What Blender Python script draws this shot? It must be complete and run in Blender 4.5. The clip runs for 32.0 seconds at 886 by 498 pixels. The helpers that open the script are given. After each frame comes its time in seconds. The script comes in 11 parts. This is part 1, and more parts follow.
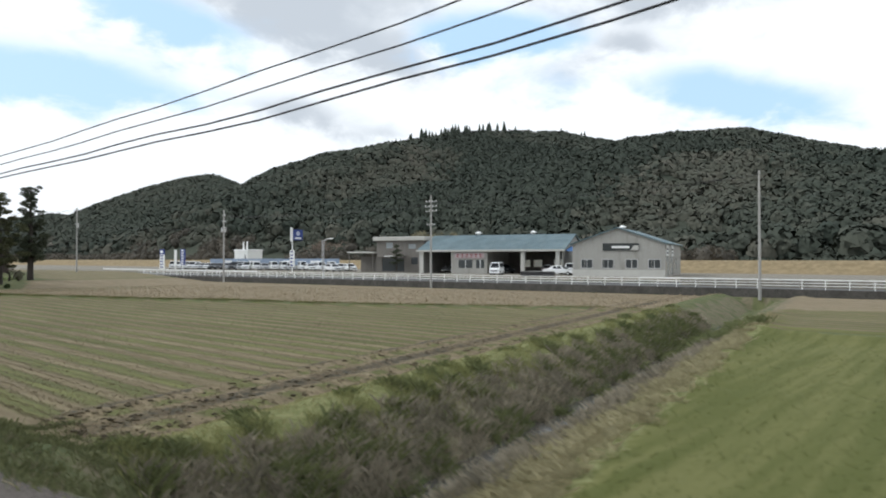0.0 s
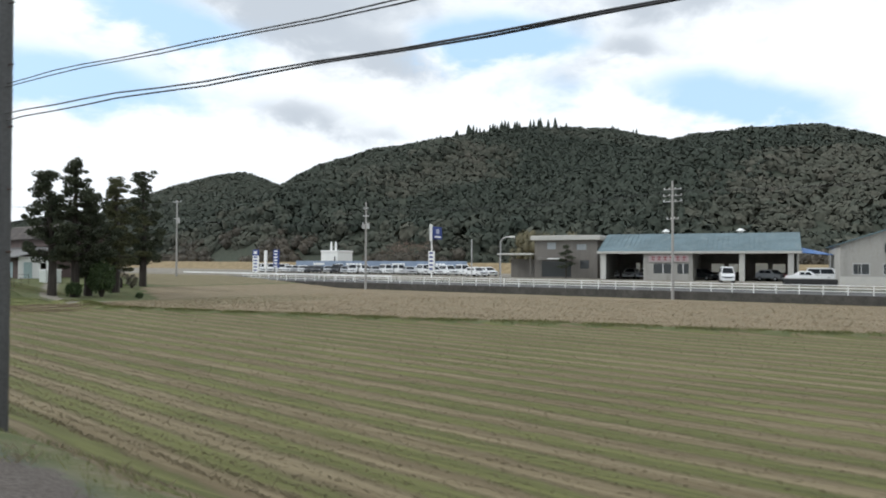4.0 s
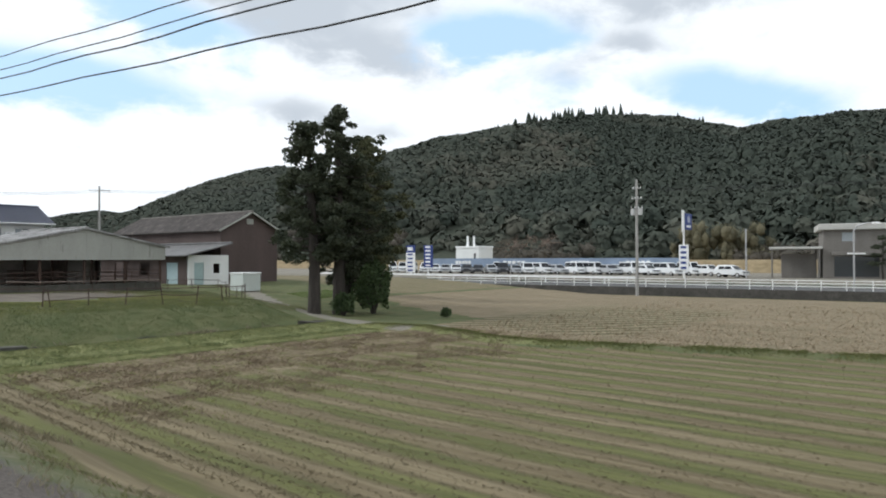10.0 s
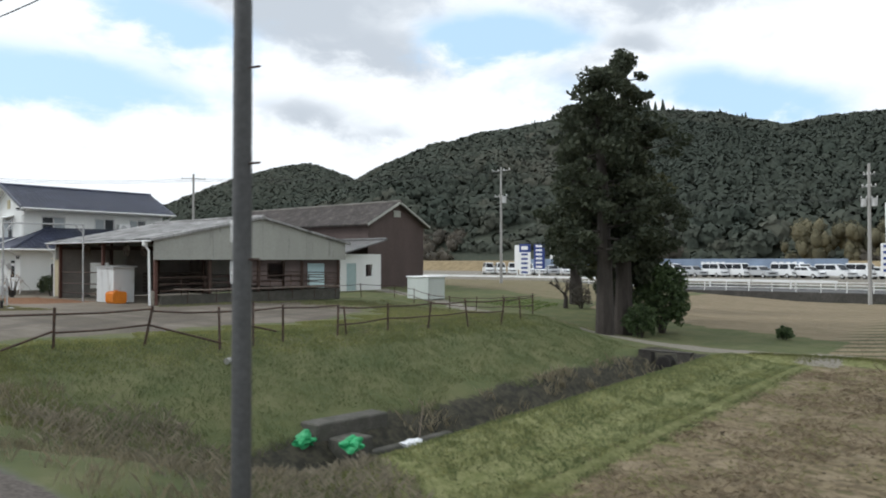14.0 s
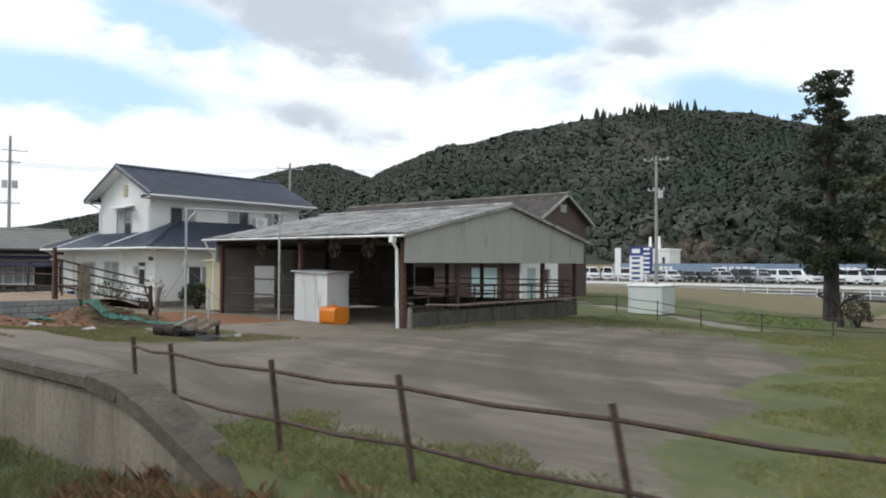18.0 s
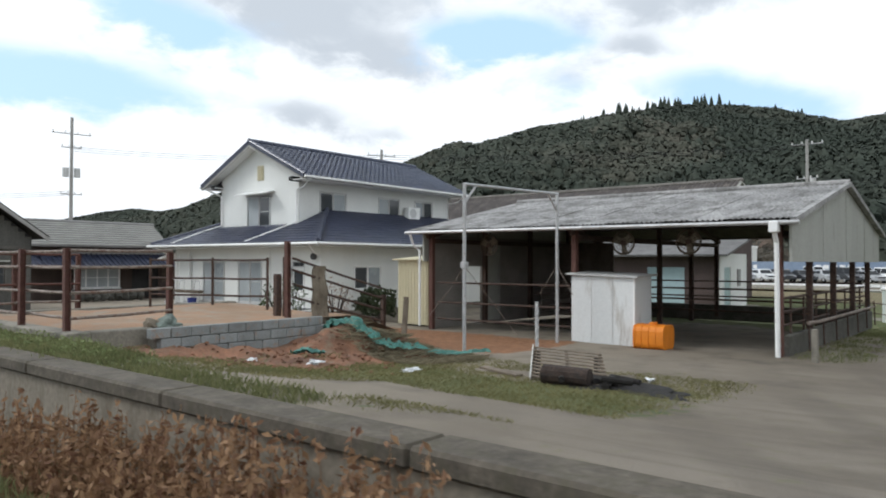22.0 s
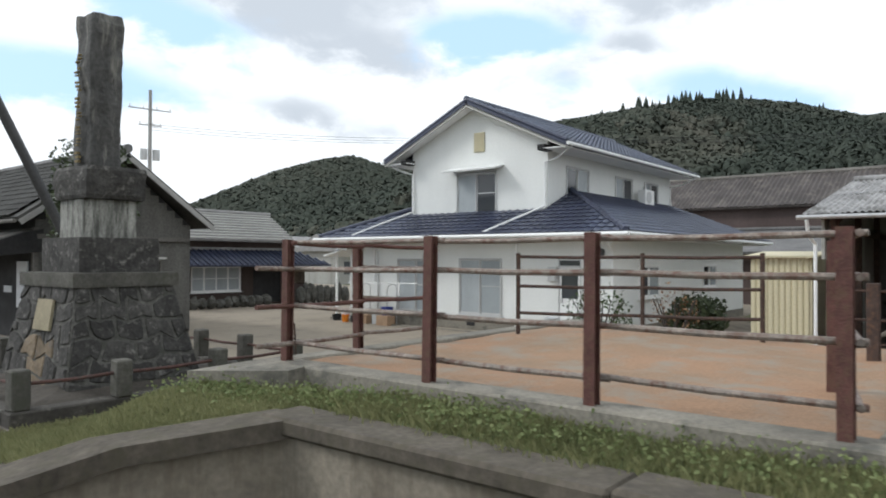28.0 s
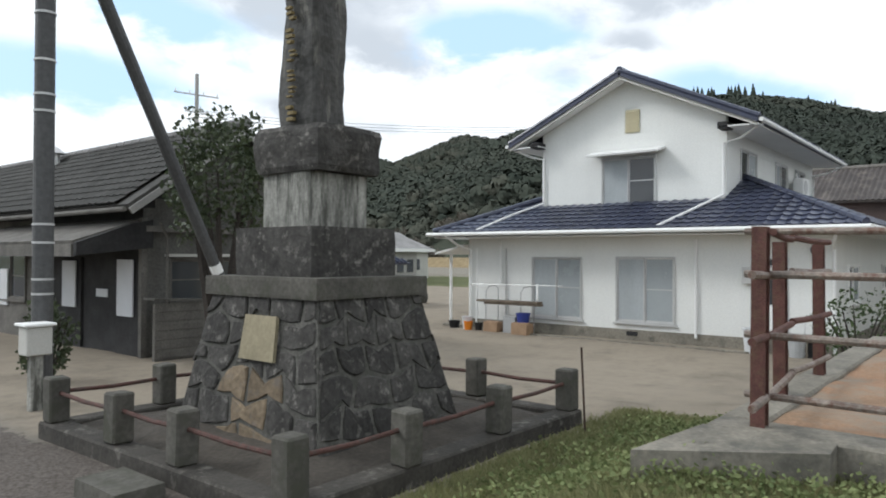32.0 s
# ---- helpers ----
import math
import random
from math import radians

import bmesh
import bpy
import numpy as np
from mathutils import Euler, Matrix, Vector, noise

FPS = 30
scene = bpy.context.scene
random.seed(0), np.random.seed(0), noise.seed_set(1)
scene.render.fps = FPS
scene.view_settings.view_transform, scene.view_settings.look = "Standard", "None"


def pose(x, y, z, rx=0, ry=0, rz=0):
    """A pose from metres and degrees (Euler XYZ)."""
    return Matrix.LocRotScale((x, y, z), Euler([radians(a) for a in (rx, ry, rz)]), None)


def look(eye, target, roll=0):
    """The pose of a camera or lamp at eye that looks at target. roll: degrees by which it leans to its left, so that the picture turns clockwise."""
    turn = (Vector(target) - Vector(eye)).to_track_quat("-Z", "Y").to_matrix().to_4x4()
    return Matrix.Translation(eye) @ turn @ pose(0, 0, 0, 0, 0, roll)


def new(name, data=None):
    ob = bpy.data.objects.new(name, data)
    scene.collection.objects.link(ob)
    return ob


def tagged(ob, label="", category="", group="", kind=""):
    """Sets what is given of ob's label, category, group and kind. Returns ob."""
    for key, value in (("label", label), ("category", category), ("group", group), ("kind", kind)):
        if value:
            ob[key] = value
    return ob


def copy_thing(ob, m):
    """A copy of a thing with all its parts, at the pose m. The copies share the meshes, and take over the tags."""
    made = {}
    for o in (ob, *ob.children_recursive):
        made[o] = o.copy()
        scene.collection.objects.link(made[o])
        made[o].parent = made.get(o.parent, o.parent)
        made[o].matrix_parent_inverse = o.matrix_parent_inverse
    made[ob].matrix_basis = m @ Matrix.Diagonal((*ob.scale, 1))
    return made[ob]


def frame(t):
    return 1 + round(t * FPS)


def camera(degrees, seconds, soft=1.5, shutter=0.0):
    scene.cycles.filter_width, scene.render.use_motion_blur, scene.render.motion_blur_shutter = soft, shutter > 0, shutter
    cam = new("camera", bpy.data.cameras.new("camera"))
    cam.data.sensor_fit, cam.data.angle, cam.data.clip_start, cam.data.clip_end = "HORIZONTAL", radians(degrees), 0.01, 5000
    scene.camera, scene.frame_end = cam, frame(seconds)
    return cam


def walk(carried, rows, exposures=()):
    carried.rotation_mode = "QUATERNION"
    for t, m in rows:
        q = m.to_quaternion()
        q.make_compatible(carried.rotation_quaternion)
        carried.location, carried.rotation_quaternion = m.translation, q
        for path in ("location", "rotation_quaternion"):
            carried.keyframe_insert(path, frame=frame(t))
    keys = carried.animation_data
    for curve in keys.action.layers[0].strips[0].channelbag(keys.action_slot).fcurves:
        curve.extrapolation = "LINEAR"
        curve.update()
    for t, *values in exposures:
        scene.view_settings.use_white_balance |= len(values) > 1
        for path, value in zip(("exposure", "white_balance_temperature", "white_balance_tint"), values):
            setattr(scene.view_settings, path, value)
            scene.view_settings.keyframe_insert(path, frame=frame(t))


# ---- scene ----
# ---- the camera: at a train window, along a straight track that runs along +y ----
cam = camera(63.70, 32.0, 1.9, 0.3)
EYE = 2.148
# seconds, metres along the track, yaw to the right of the track, pitch, roll
ROWS = [
    (0.0, -0.055, 51.21, 0.83, 0.01),
    (0.5, 4.288, 51.22, 1.05, 0.16),
    (1.0, 8.496, 51.15, 1.07, 0.32),
    (1.5, 12.625, 51.13, 1.00, 0.32),
    (2.0, 16.701, 51.13, 1.21, 0.34),
    (2.5, 20.688, 51.19, 1.13, 0.38),
    (3.0, 24.542, 51.20, 1.22, 0.37),
    (3.5, 28.272, 51.14, 1.14, 0.32),
    (5.5, 42.460, 50.97, 0.91, 0.09),
    (6.0, 45.817, 50.99, 1.18, 0.17),
    (6.5, 49.110, 50.98, 1.18, 0.36),
    (7.0, 52.316, 50.98, 1.18, 0.22),
    (7.5, 55.435, 51.00, 0.98, 0.16),
    (8.0, 58.483, 50.98, 1.02, 0.13),
    (8.5, 61.466, 50.96, 1.37, 0.36),
    (9.0, 64.389, 50.95, 1.36, 0.40),
    (9.5, 67.251, 50.96, 0.95, -0.01),
    (10.0, 70.064, 50.98, 0.83, -0.14),
    (10.5, 72.816, 50.94, 1.25, 0.19),
    (11.0, 75.496, 50.93, 1.23, 0.16),
    (11.5, 78.084, 50.83, 0.78, -0.10),
    (12.0, 80.549, 50.74, 0.78, -0.06),
    (12.5, 82.904, 50.77, 1.04, 0.20),
    (13.0, 85.238, 50.69, 1.04, 0.17),
    (13.5, 87.562, 50.65, 0.84, -0.00),
    (14.0, 89.883, 50.65, 0.88, -0.04),
    (14.5, 92.161, 50.63, 1.13, 0.25),
    (16.5, 100.370, 50.65, 1.07, 0.19),
    (17.0, 102.260, 50.66, 1.10, 0.28),
    (17.5, 104.068, 50.65, 1.09, 0.26),
    (18.0, 105.817, 50.69, 1.16, 0.25),
    (18.5, 107.495, 50.69, 1.20, 0.22),
    (19.0, 109.082, 50.65, 1.14, 0.11),
    (19.5, 110.629, 50.67, 1.12, 0.03),
    (20.0, 112.104, 50.66, 1.06, 0.06),
    (20.5, 113.541, 50.67, 1.07, 0.20),
    (21.0, 114.902, 50.68, 1.10, 0.23),
    (21.5, 116.221, 50.70, 1.08, 0.18),
    (22.0, 117.476, 50.71, 1.04, 0.12),
    (22.5, 118.693, 50.73, 1.04, 0.11),
    (23.0, 119.901, 50.73, 0.98, 0.13),
    (23.5, 120.933, 50.74, 0.98, 0.11),
    (24.0, 121.908, 50.76, 1.00, 0.14),
    (24.5, 122.899, 50.77, 0.97, 0.06),
    (25.0, 123.859, 50.83, 0.89, 0.02),
    (25.5, 124.785, 50.90, 0.91, 0.06),
    (26.0, 125.692, 50.99, 0.90, 0.20),
    (26.5, 126.585, 51.05, 0.88, 0.42),
    (28.5, 129.921, 50.99, 0.78, 0.09),
    (29.0, 130.730, 50.97, 0.75, 0.07),
    (29.5, 131.520, 50.97, 0.71, 0.13),
    (30.0, 132.244, 50.97, 0.64, 0.22),
    (30.5, 132.904, 50.96, 0.63, 0.27),
    (31.0, 133.469, 50.99, 0.60, 0.22),
    (31.5, 133.936, 51.01, 0.60, 0.22),
    (32.0, 134.294, 51.03, 0.62, 0.27),
]
walk(cam, [(t, pose(0, y, EYE, 90 + pitch, 0, -yaw) @ pose(0, 0, 0, 0, 0, roll)) for t, y, yaw, pitch, roll in ROWS],
     exposures=((0.0, 0.42, 6250, 9), (16.0, 0.42, 6250, 9), (24.0, 0.50, 6250, 9), (32.0, 0.54, 6250, 9)))

# ---- world, sun, exposure ----
SUN_EL, SUN_AZ = radians(38), radians(325)
world = bpy.data.worlds.new("sky")
scene.world = world
world.use_nodes = True
wn, wl = world.node_tree.nodes, world.node_tree.links
wn.clear()


def wnode(kind, **values):
    n = wn.new(kind)
    for key, value in values.items():
        n.inputs[key].default_value = value
    return n


w_out = wn.new("ShaderNodeOutputWorld")
w_bg = wn.new("ShaderNodeBackground")
w_bg.inputs["Strength"].default_value = 0.115
sky_tex = wn.new("ShaderNodeTexSky")
sky_tex.sky_type = "NISHITA"
sky_tex.sun_disc = False
sky_tex.sun_elevation = SUN_EL
sky_tex.sun_rotation = SUN_AZ
sky_tex.dust_density = 1.5
sky_tex.ozone_density = 1.4
w_co = wn.new("ShaderNodeTexCoord")
w_sep = wn.new("ShaderNodeSeparateXYZ")
wl.new(w_co.outputs["Generated"], w_sep.inputs[0])


def wmath(op, a, b=None, c=None, clamp=False):
    n = wn.new("ShaderNodeMath")
    n.operation = op
    n.use_clamp = clamp
    for i, v in enumerate((a, b, c)):
        if v is None:
            continue
        if isinstance(v, (int, float)):
            n.inputs[i].default_value = v
        else:
            wl.new(v, n.inputs[i])
    return n.outputs[0]


# cloud deck: the direction laid out on a flat layer overhead
w_up = wmath("ADD", wmath("MAXIMUM", w_sep.outputs["Z"], 0.0), 0.16)
w_u = wmath("DIVIDE", w_sep.outputs["X"], w_up)
w_v = wmath("DIVIDE", w_sep.outputs["Y"], w_up)
w_comb = wn.new("ShaderNodeCombineXYZ")
wl.new(w_u, w_comb.inputs[0])
wl.new(w_v, w_comb.inputs[1])
w_map = wn.new("ShaderNodeMapping")
w_map.inputs["Location"].default_value = (3.1, 1.7, 0.0)
w_map.inputs["Rotation"].default_value = (0, 0, radians(-25))
w_map.inputs["Scale"].default_value = (0.75, 1.25, 1.0)
wl.new(w_comb.outputs[0], w_map.inputs[0])
w_n1 = wnode("ShaderNodeTexNoise", Scale=0.85, Detail=7.0, Roughness=0.52, Distortion=0.35)
wl.new(w_map.outputs[0], w_n1.inputs["Vector"])
w_n2 = wnode("ShaderNodeTexNoise", Scale=2.1, Detail=6.0, Roughness=0.55, Distortion=0.2)
wl.new(w_map.outputs[0], w_n2.inputs["Vector"])
# how open the deck is, by broad direction: gaps of blue between long banks of cloud, and darker banks
w_az = wmath("ARCTAN2", w_sep.outputs["X"], w_sep.outputs["Y"])
w_el = wmath("ARCSINE", w_sep.outputs["Z"])
w_flat = wn.new("ShaderNodeCombineXYZ")
wl.new(wmath("MULTIPLY", w_az, 1.0), w_flat.inputs[0])
wl.new(wmath("MULTIPLY", w_el, 1.9), w_flat.inputs[1])
w_n3 = wnode("ShaderNodeTexNoise", Scale=11.0, Detail=7.0, Roughness=0.58, Distortion=0.25)
wl.new(w_flat.outputs[0], w_n3.inputs["Vector"])
w_n4 = wnode("ShaderNodeTexNoise", Scale=5.0, Detail=6.0, Roughness=0.55, Distortion=0.4)
wl.new(w_flat.outputs[0], w_n4.inputs["Vector"])
w_wob = wmath("MULTIPLY", wmath("SUBTRACT", w_n4.outputs["Fac"], 0.5), 0.16)
w_wob2 = wmath("MULTIPLY", wmath("SUBTRACT", w_n3.outputs["Fac"], 0.5), 0.07)


def patches(rows):
    total = None
    for az, el, wide, high, depth, tilt in rows:
        u = wmath("ADD", wmath("SUBTRACT", w_az, radians(az)), w_wob)
        v = wmath("ADD", wmath("SUBTRACT", wmath("SUBTRACT", w_el, radians(el)), wmath("MULTIPLY", u, tilt)), w_wob2)
        uu, vv = wmath("DIVIDE", u, radians(wide)), wmath("DIVIDE", v, radians(high))
        far = wmath("ADD", wmath("MULTIPLY", uu, uu), wmath("MULTIPLY", vv, vv))
        one = wmath("MULTIPLY", wmath("EXPONENT", wmath("MULTIPLY", far, -1.0)), depth)
        total = one if total is None else wmath("ADD", total, one)
    return total


w_open = patches([(23, 12.6, 9.5, 2.1, 1.05, -0.06), (30, 17.4, 7, 1.8, 1.0, -0.25), (54.5, 17.3, 6.5, 2.0, 1.12, 0.0), (73.5, 12.0, 5.5, 2.2, 1.05, -0.2), (60, 13.6, 6, 1.3, 0.35, 0), (10, 22, 12, 4, 0.6, 0), (98, 14, 9, 3, 0.8, 0), (120, 28, 20, 8, 0.8, 0), (-30, 30, 25, 10, 0.8, 0), (-100, 22, 25, 8, 0.8, 0), (200, 30, 25, 10, 0.8, 0), (60, 50, 30, 12, 0.7, 0)])
w_grey = patches([(39, 19.2, 9, 2.6, 0.95, -0.05), (45, 16.0, 5, 1.6, 0.75, -0.1), (40, 11.4, 4.2, 1.3, 0.85, -0.06), (46.4, 10.2, 2.2, 0.6, 0.45, 0.0), (65, 16.1, 3.6, 1.2, 0.9, 0.0), (69, 19.2, 8, 1.6, 0.7, -0.05), (60, 14.4, 5, 1.2, 0.35, 0), (50, 27, 30, 6, 0.8, 0), (110, 30, 30, 9, 0.7, 0), (-60, 25, 30, 9, 0.7, 0), (180, 18, 30, 6, 0.7, 0)])
w_ramp = wn.new("ShaderNodeMapRange")
w_ramp.interpolation_type = "SMOOTHSTEP"
w_ramp.inputs["From Min"].default_value = 0.80
w_ramp.inputs["From Max"].default_value = 0.10
wl.new(wmath("ADD", w_open, wmath("MULTIPLY", wmath("SUBTRACT", w_n3.outputs["Fac"], 0.5), 0.9)), w_ramp.inputs["Value"])
# bright sunlit tops and grey undersides
w_tone = wn.new("ShaderNodeMapRange")
w_tone.interpolation_type = "SMOOTHSTEP"
w_tone.inputs["From Min"].default_value = 0.05
w_tone.inputs["From Max"].default_value = 1.0
wl.new(wmath("ADD", w_grey, wmath("MULTIPLY", wmath("SUBTRACT", w_n3.outputs["Fac"], 0.42), 1.1)), w_tone.inputs["Value"])
w_cloud = wn.new("ShaderNodeMix")
w_cloud.data_type = "RGBA"
w_cloud.inputs["A"].default_value = (7.1, 7.3, 7.45, 1)
w_cloud.inputs["B"].default_value = (4.0, 4.3, 4.65, 1)
wl.new(w_tone.outputs["Result"], w_cloud.inputs["Factor"])
w_pale = wn.new("ShaderNodeMix")
w_pale.data_type = "RGBA"
w_pale.inputs["Factor"].default_value = 0.8
w_pale.inputs["B"].default_value = (4.1, 5.7, 7.4, 1)
wl.new(sky_tex.outputs[0], w_pale.inputs["A"])
w_mix = wn.new("ShaderNodeMix")
w_mix.data_type = "RGBA"
wl.new(w_ramp.outputs["Result"], w_mix.inputs["Factor"])
wl.new(w_pale.outputs["Result"], w_mix.inputs["A"])
wl.new(w_cloud.outputs["Result"], w_mix.inputs["B"])
wl.new(w_mix.outputs["Result"], w_bg.inputs["Color"])
wl.new(w_bg.outputs[0], w_out.inputs[0])

sun = new("sun", bpy.data.lights.new("sun", "SUN"))
sun.data.energy, sun.data.angle, sun.data.color = 1.15, radians(14), (1.0, 0.98, 0.95)
sun_way = Vector((math.sin(SUN_AZ) * math.cos(SUN_EL), math.cos(SUN_AZ) * math.cos(SUN_EL), math.sin(SUN_EL)))
sun.matrix_world = look(sun_way * 60, (0, 0, 0))


# ---- mesh helpers ----
class Shape:
    """Gathers vertices and faces, then becomes one mesh."""

    def __init__(self):
        self.v, self.f, self.weld = [], [], False

    def add(self, verts, faces):
        n = len(self.v)
        self.v.extend(tuple(p) for p in verts)
        self.f.extend(tuple(i + n for i in face) for face in faces)
        return self

    def box(self, lo, hi, m=None):
        (a, b, c), (d, e, f) = lo, hi
        pts = [Vector(p) for p in ((a, b, c), (d, b, c), (d, e, c), (a, e, c), (a, b, f), (d, b, f), (d, e, f), (a, e, f))]
        if m is not None:
            pts = [m @ p for p in pts]
        return self.add(pts, [(0, 3, 2, 1), (4, 5, 6, 7), (0, 1, 5, 4), (1, 2, 6, 5), (2, 3, 7, 6), (3, 0, 4, 7)])

    def soft(self, lo, hi, r=0.01, m=None):
        """A box with bevelled edges."""
        pts, index, faces = [], {}, []
        for cx in (0, 1):
            for cy in (0, 1):
                for cz in (0, 1):
                    corner = [(lo, hi)[c][k] for k, c in enumerate((cx, cy, cz))]
                    inner = [corner[k] + (r if c == 0 else -r) for k, c in enumerate((cx, cy, cz))]
                    for k in range(3):
                        p = list(inner)
                        p[k] = corner[k]
                        index[cx, cy, cz, k] = len(pts)
                        pts.append(Vector(p))
        ids = lambda *keys: tuple(index[k] for k in keys)  # noqa: E731
        for k in range(3):
            a, b = [i for i in range(3) if i != k]
            for side in (0, 1):
                ring = []
                for u, w in ((0, 0), (1, 0), (1, 1), (0, 1)):
                    key = [0, 0, 0]
                    key[k], key[a], key[b] = side, u, w
                    ring.append((*key, k))
                faces.append(ids(*ring) if (side == 1) != (k == 1) else ids(*ring[::-1]))
            for u in (0, 1):
                for w in (0, 1):
                    lo_k, hi_k = [0, 0, 0], [0, 0, 0]
                    lo_k[k], lo_k[a], lo_k[b] = 0, u, w
                    hi_k[k], hi_k[a], hi_k[b] = 1, u, w
                    faces.append(ids((*lo_k, a), (*hi_k, a), (*hi_k, b), (*lo_k, b)))
        for cx in (0, 1):
            for cy in (0, 1):
                for cz in (0, 1):
                    faces.append(ids((cx, cy, cz, 0), (cx, cy, cz, 1), (cx, cy, cz, 2)))
        if m is not None:
            pts = [m @ p for p in pts]
        return self.add(pts, faces)

    def tube(self, path, r, n=8, r1=None, cap=True):
        """A round bar along a path; r1: its radius at the far end."""
        path = [Vector(p) for p in path]
        r1 = r if r1 is None else r1
        rings = []
        ref = None
        for i, p in enumerate(path):
            d = (path[min(i + 1, len(path) - 1)] - path[max(i - 1, 0)]).normalized()
            if ref is None or abs(d.dot(ref)) > 0.95:
                ref = Vector((0, 0, 1)) if abs(d.z) < 0.9 else Vector((1, 0, 0))
            u = d.cross(ref).normalized()
            w = d.cross(u)
            rad = r + (r1 - r) * i / max(len(path) - 1, 1)
            rings.append([p + (u * math.cos(6.28318 * k / n) + w * math.sin(6.28318 * k / n)) * rad for k in range(n)])
        faces = []
        for i in range(len(path) - 1):
            for k in range(n):
                faces.append((i * n + k, i * n + (k + 1) % n, (i + 1) * n + (k + 1) % n, (i + 1) * n + k))
        if cap:
            faces.append(tuple(range(n))[::-1])
            faces.append(tuple((len(path) - 1) * n + k for k in range(n)))
        return self.add([p for ring in rings for p in ring], faces)

    def prism(self, outline, axis, a, b, m=None):
        """A flat outline in the two other axes, drawn out along axis from a to b."""
        n = len(outline)
        pts = []
        for s in (a, b):
            for u, w in outline:
                p = {0: (s, u, w), 1: (u, s, w), 2: (u, w, s)}[axis]
                pts.append(m @ Vector(p) if m is not None else Vector(p))
        faces = [tuple(range(n)), tuple(range(2 * n - 1, n - 1, -1))]
        faces += [(k, n + k, n + (k + 1) % n, (k + 1) % n) for k in range(n)]
        return self.add(pts, faces)

    def slab(self, corners, thick):
        """A sheet of four corners, thickened downwards along its normal."""
        c = [Vector(p) for p in corners]
        nrm = (c[1] - c[0]).cross(c[3] - c[0]).normalized()
        if nrm.z < 0:
            nrm = -nrm
        low = [p - nrm * thick for p in c]
        return self.add(c + low, [(0, 1, 2, 3), (7, 6, 5, 4), (0, 4, 5, 1), (1, 5, 6, 2), (2, 6, 7, 3), (3, 7, 4, 0)])

    def lump(self, at, size, n=0, rough=0.2, seed=0, m=None):
        """A rough rounded lump."""
        verts, faces = ICO[n]
        off = Vector((seed * 3.7, seed * 1.3, seed * 2.1))
        pts = []
        for p in verts:
            k = 1 + rough * noise.noise(p * 1.7 + off) * 2
            q = Vector((p.x * size[0], p.y * size[1], p.z * size[2])) * k
            if m is not None:
                q = m @ q
            pts.append(q + Vector(at))
        return self.add(pts, faces)

    def mesh(self, name, mat, smooth=False):
        me = bpy.data.meshes.new(name)
        me.from_pydata(self.v, [], self.f)
        me.update()
        bm = bmesh.new()
        bm.from_mesh(me)
        if self.weld:
            bmesh.ops.remove_doubles(bm, verts=bm.verts, dist=0.0005)
        bmesh.ops.recalc_face_normals(bm, faces=bm.faces)
        bm.to_mesh(me)
        bm.free()
        if mat is not None:
            me.materials.append(mat)
        if smooth:
            me.polygons.foreach_set("use_smooth", [True] * len(me.polygons))
        return me


ICO = {}
for level in (0, 1, 2, 3):
    bm = bmesh.new()
    bmesh.ops.create_icosphere(bm, subdivisions=level + 1, radius=1.0)
    bm.verts.index_update()
    ICO[level] = ([v.co.copy() for v in bm.verts], [tuple(v.index for v in f.verts) for f in bm.faces])
    bm.free()


def part(name, shape, mat, parent=None, label="", smooth=False, at=None):
    """Links a shape as one mesh object, under a thing or a part."""
    ob = new(name, shape if isinstance(shape, bpy.types.Mesh) else shape.mesh(name, mat, smooth))
    if parent is not None:
        ob.parent = parent
    if at is not None:
        ob.matrix_basis = at
    if label:
        ob["label"] = label
    return ob


def thing(name, label, category, at=(0, 0, 0), turn=0.0, group="", kind=""):
    """An empty at a thing's base that holds its parts."""
    ob = new(name)
    ob.matrix_basis = pose(*at, 0, 0, turn)
    return tagged(ob, label, category, group, kind)


# ---- materials ----
def mat_new(name):
    m = bpy.data.materials.new(name)
    m.use_nodes = True
    nt = m.node_tree
    return m, nt.nodes, nt.links, nt.nodes["Principled BSDF"]


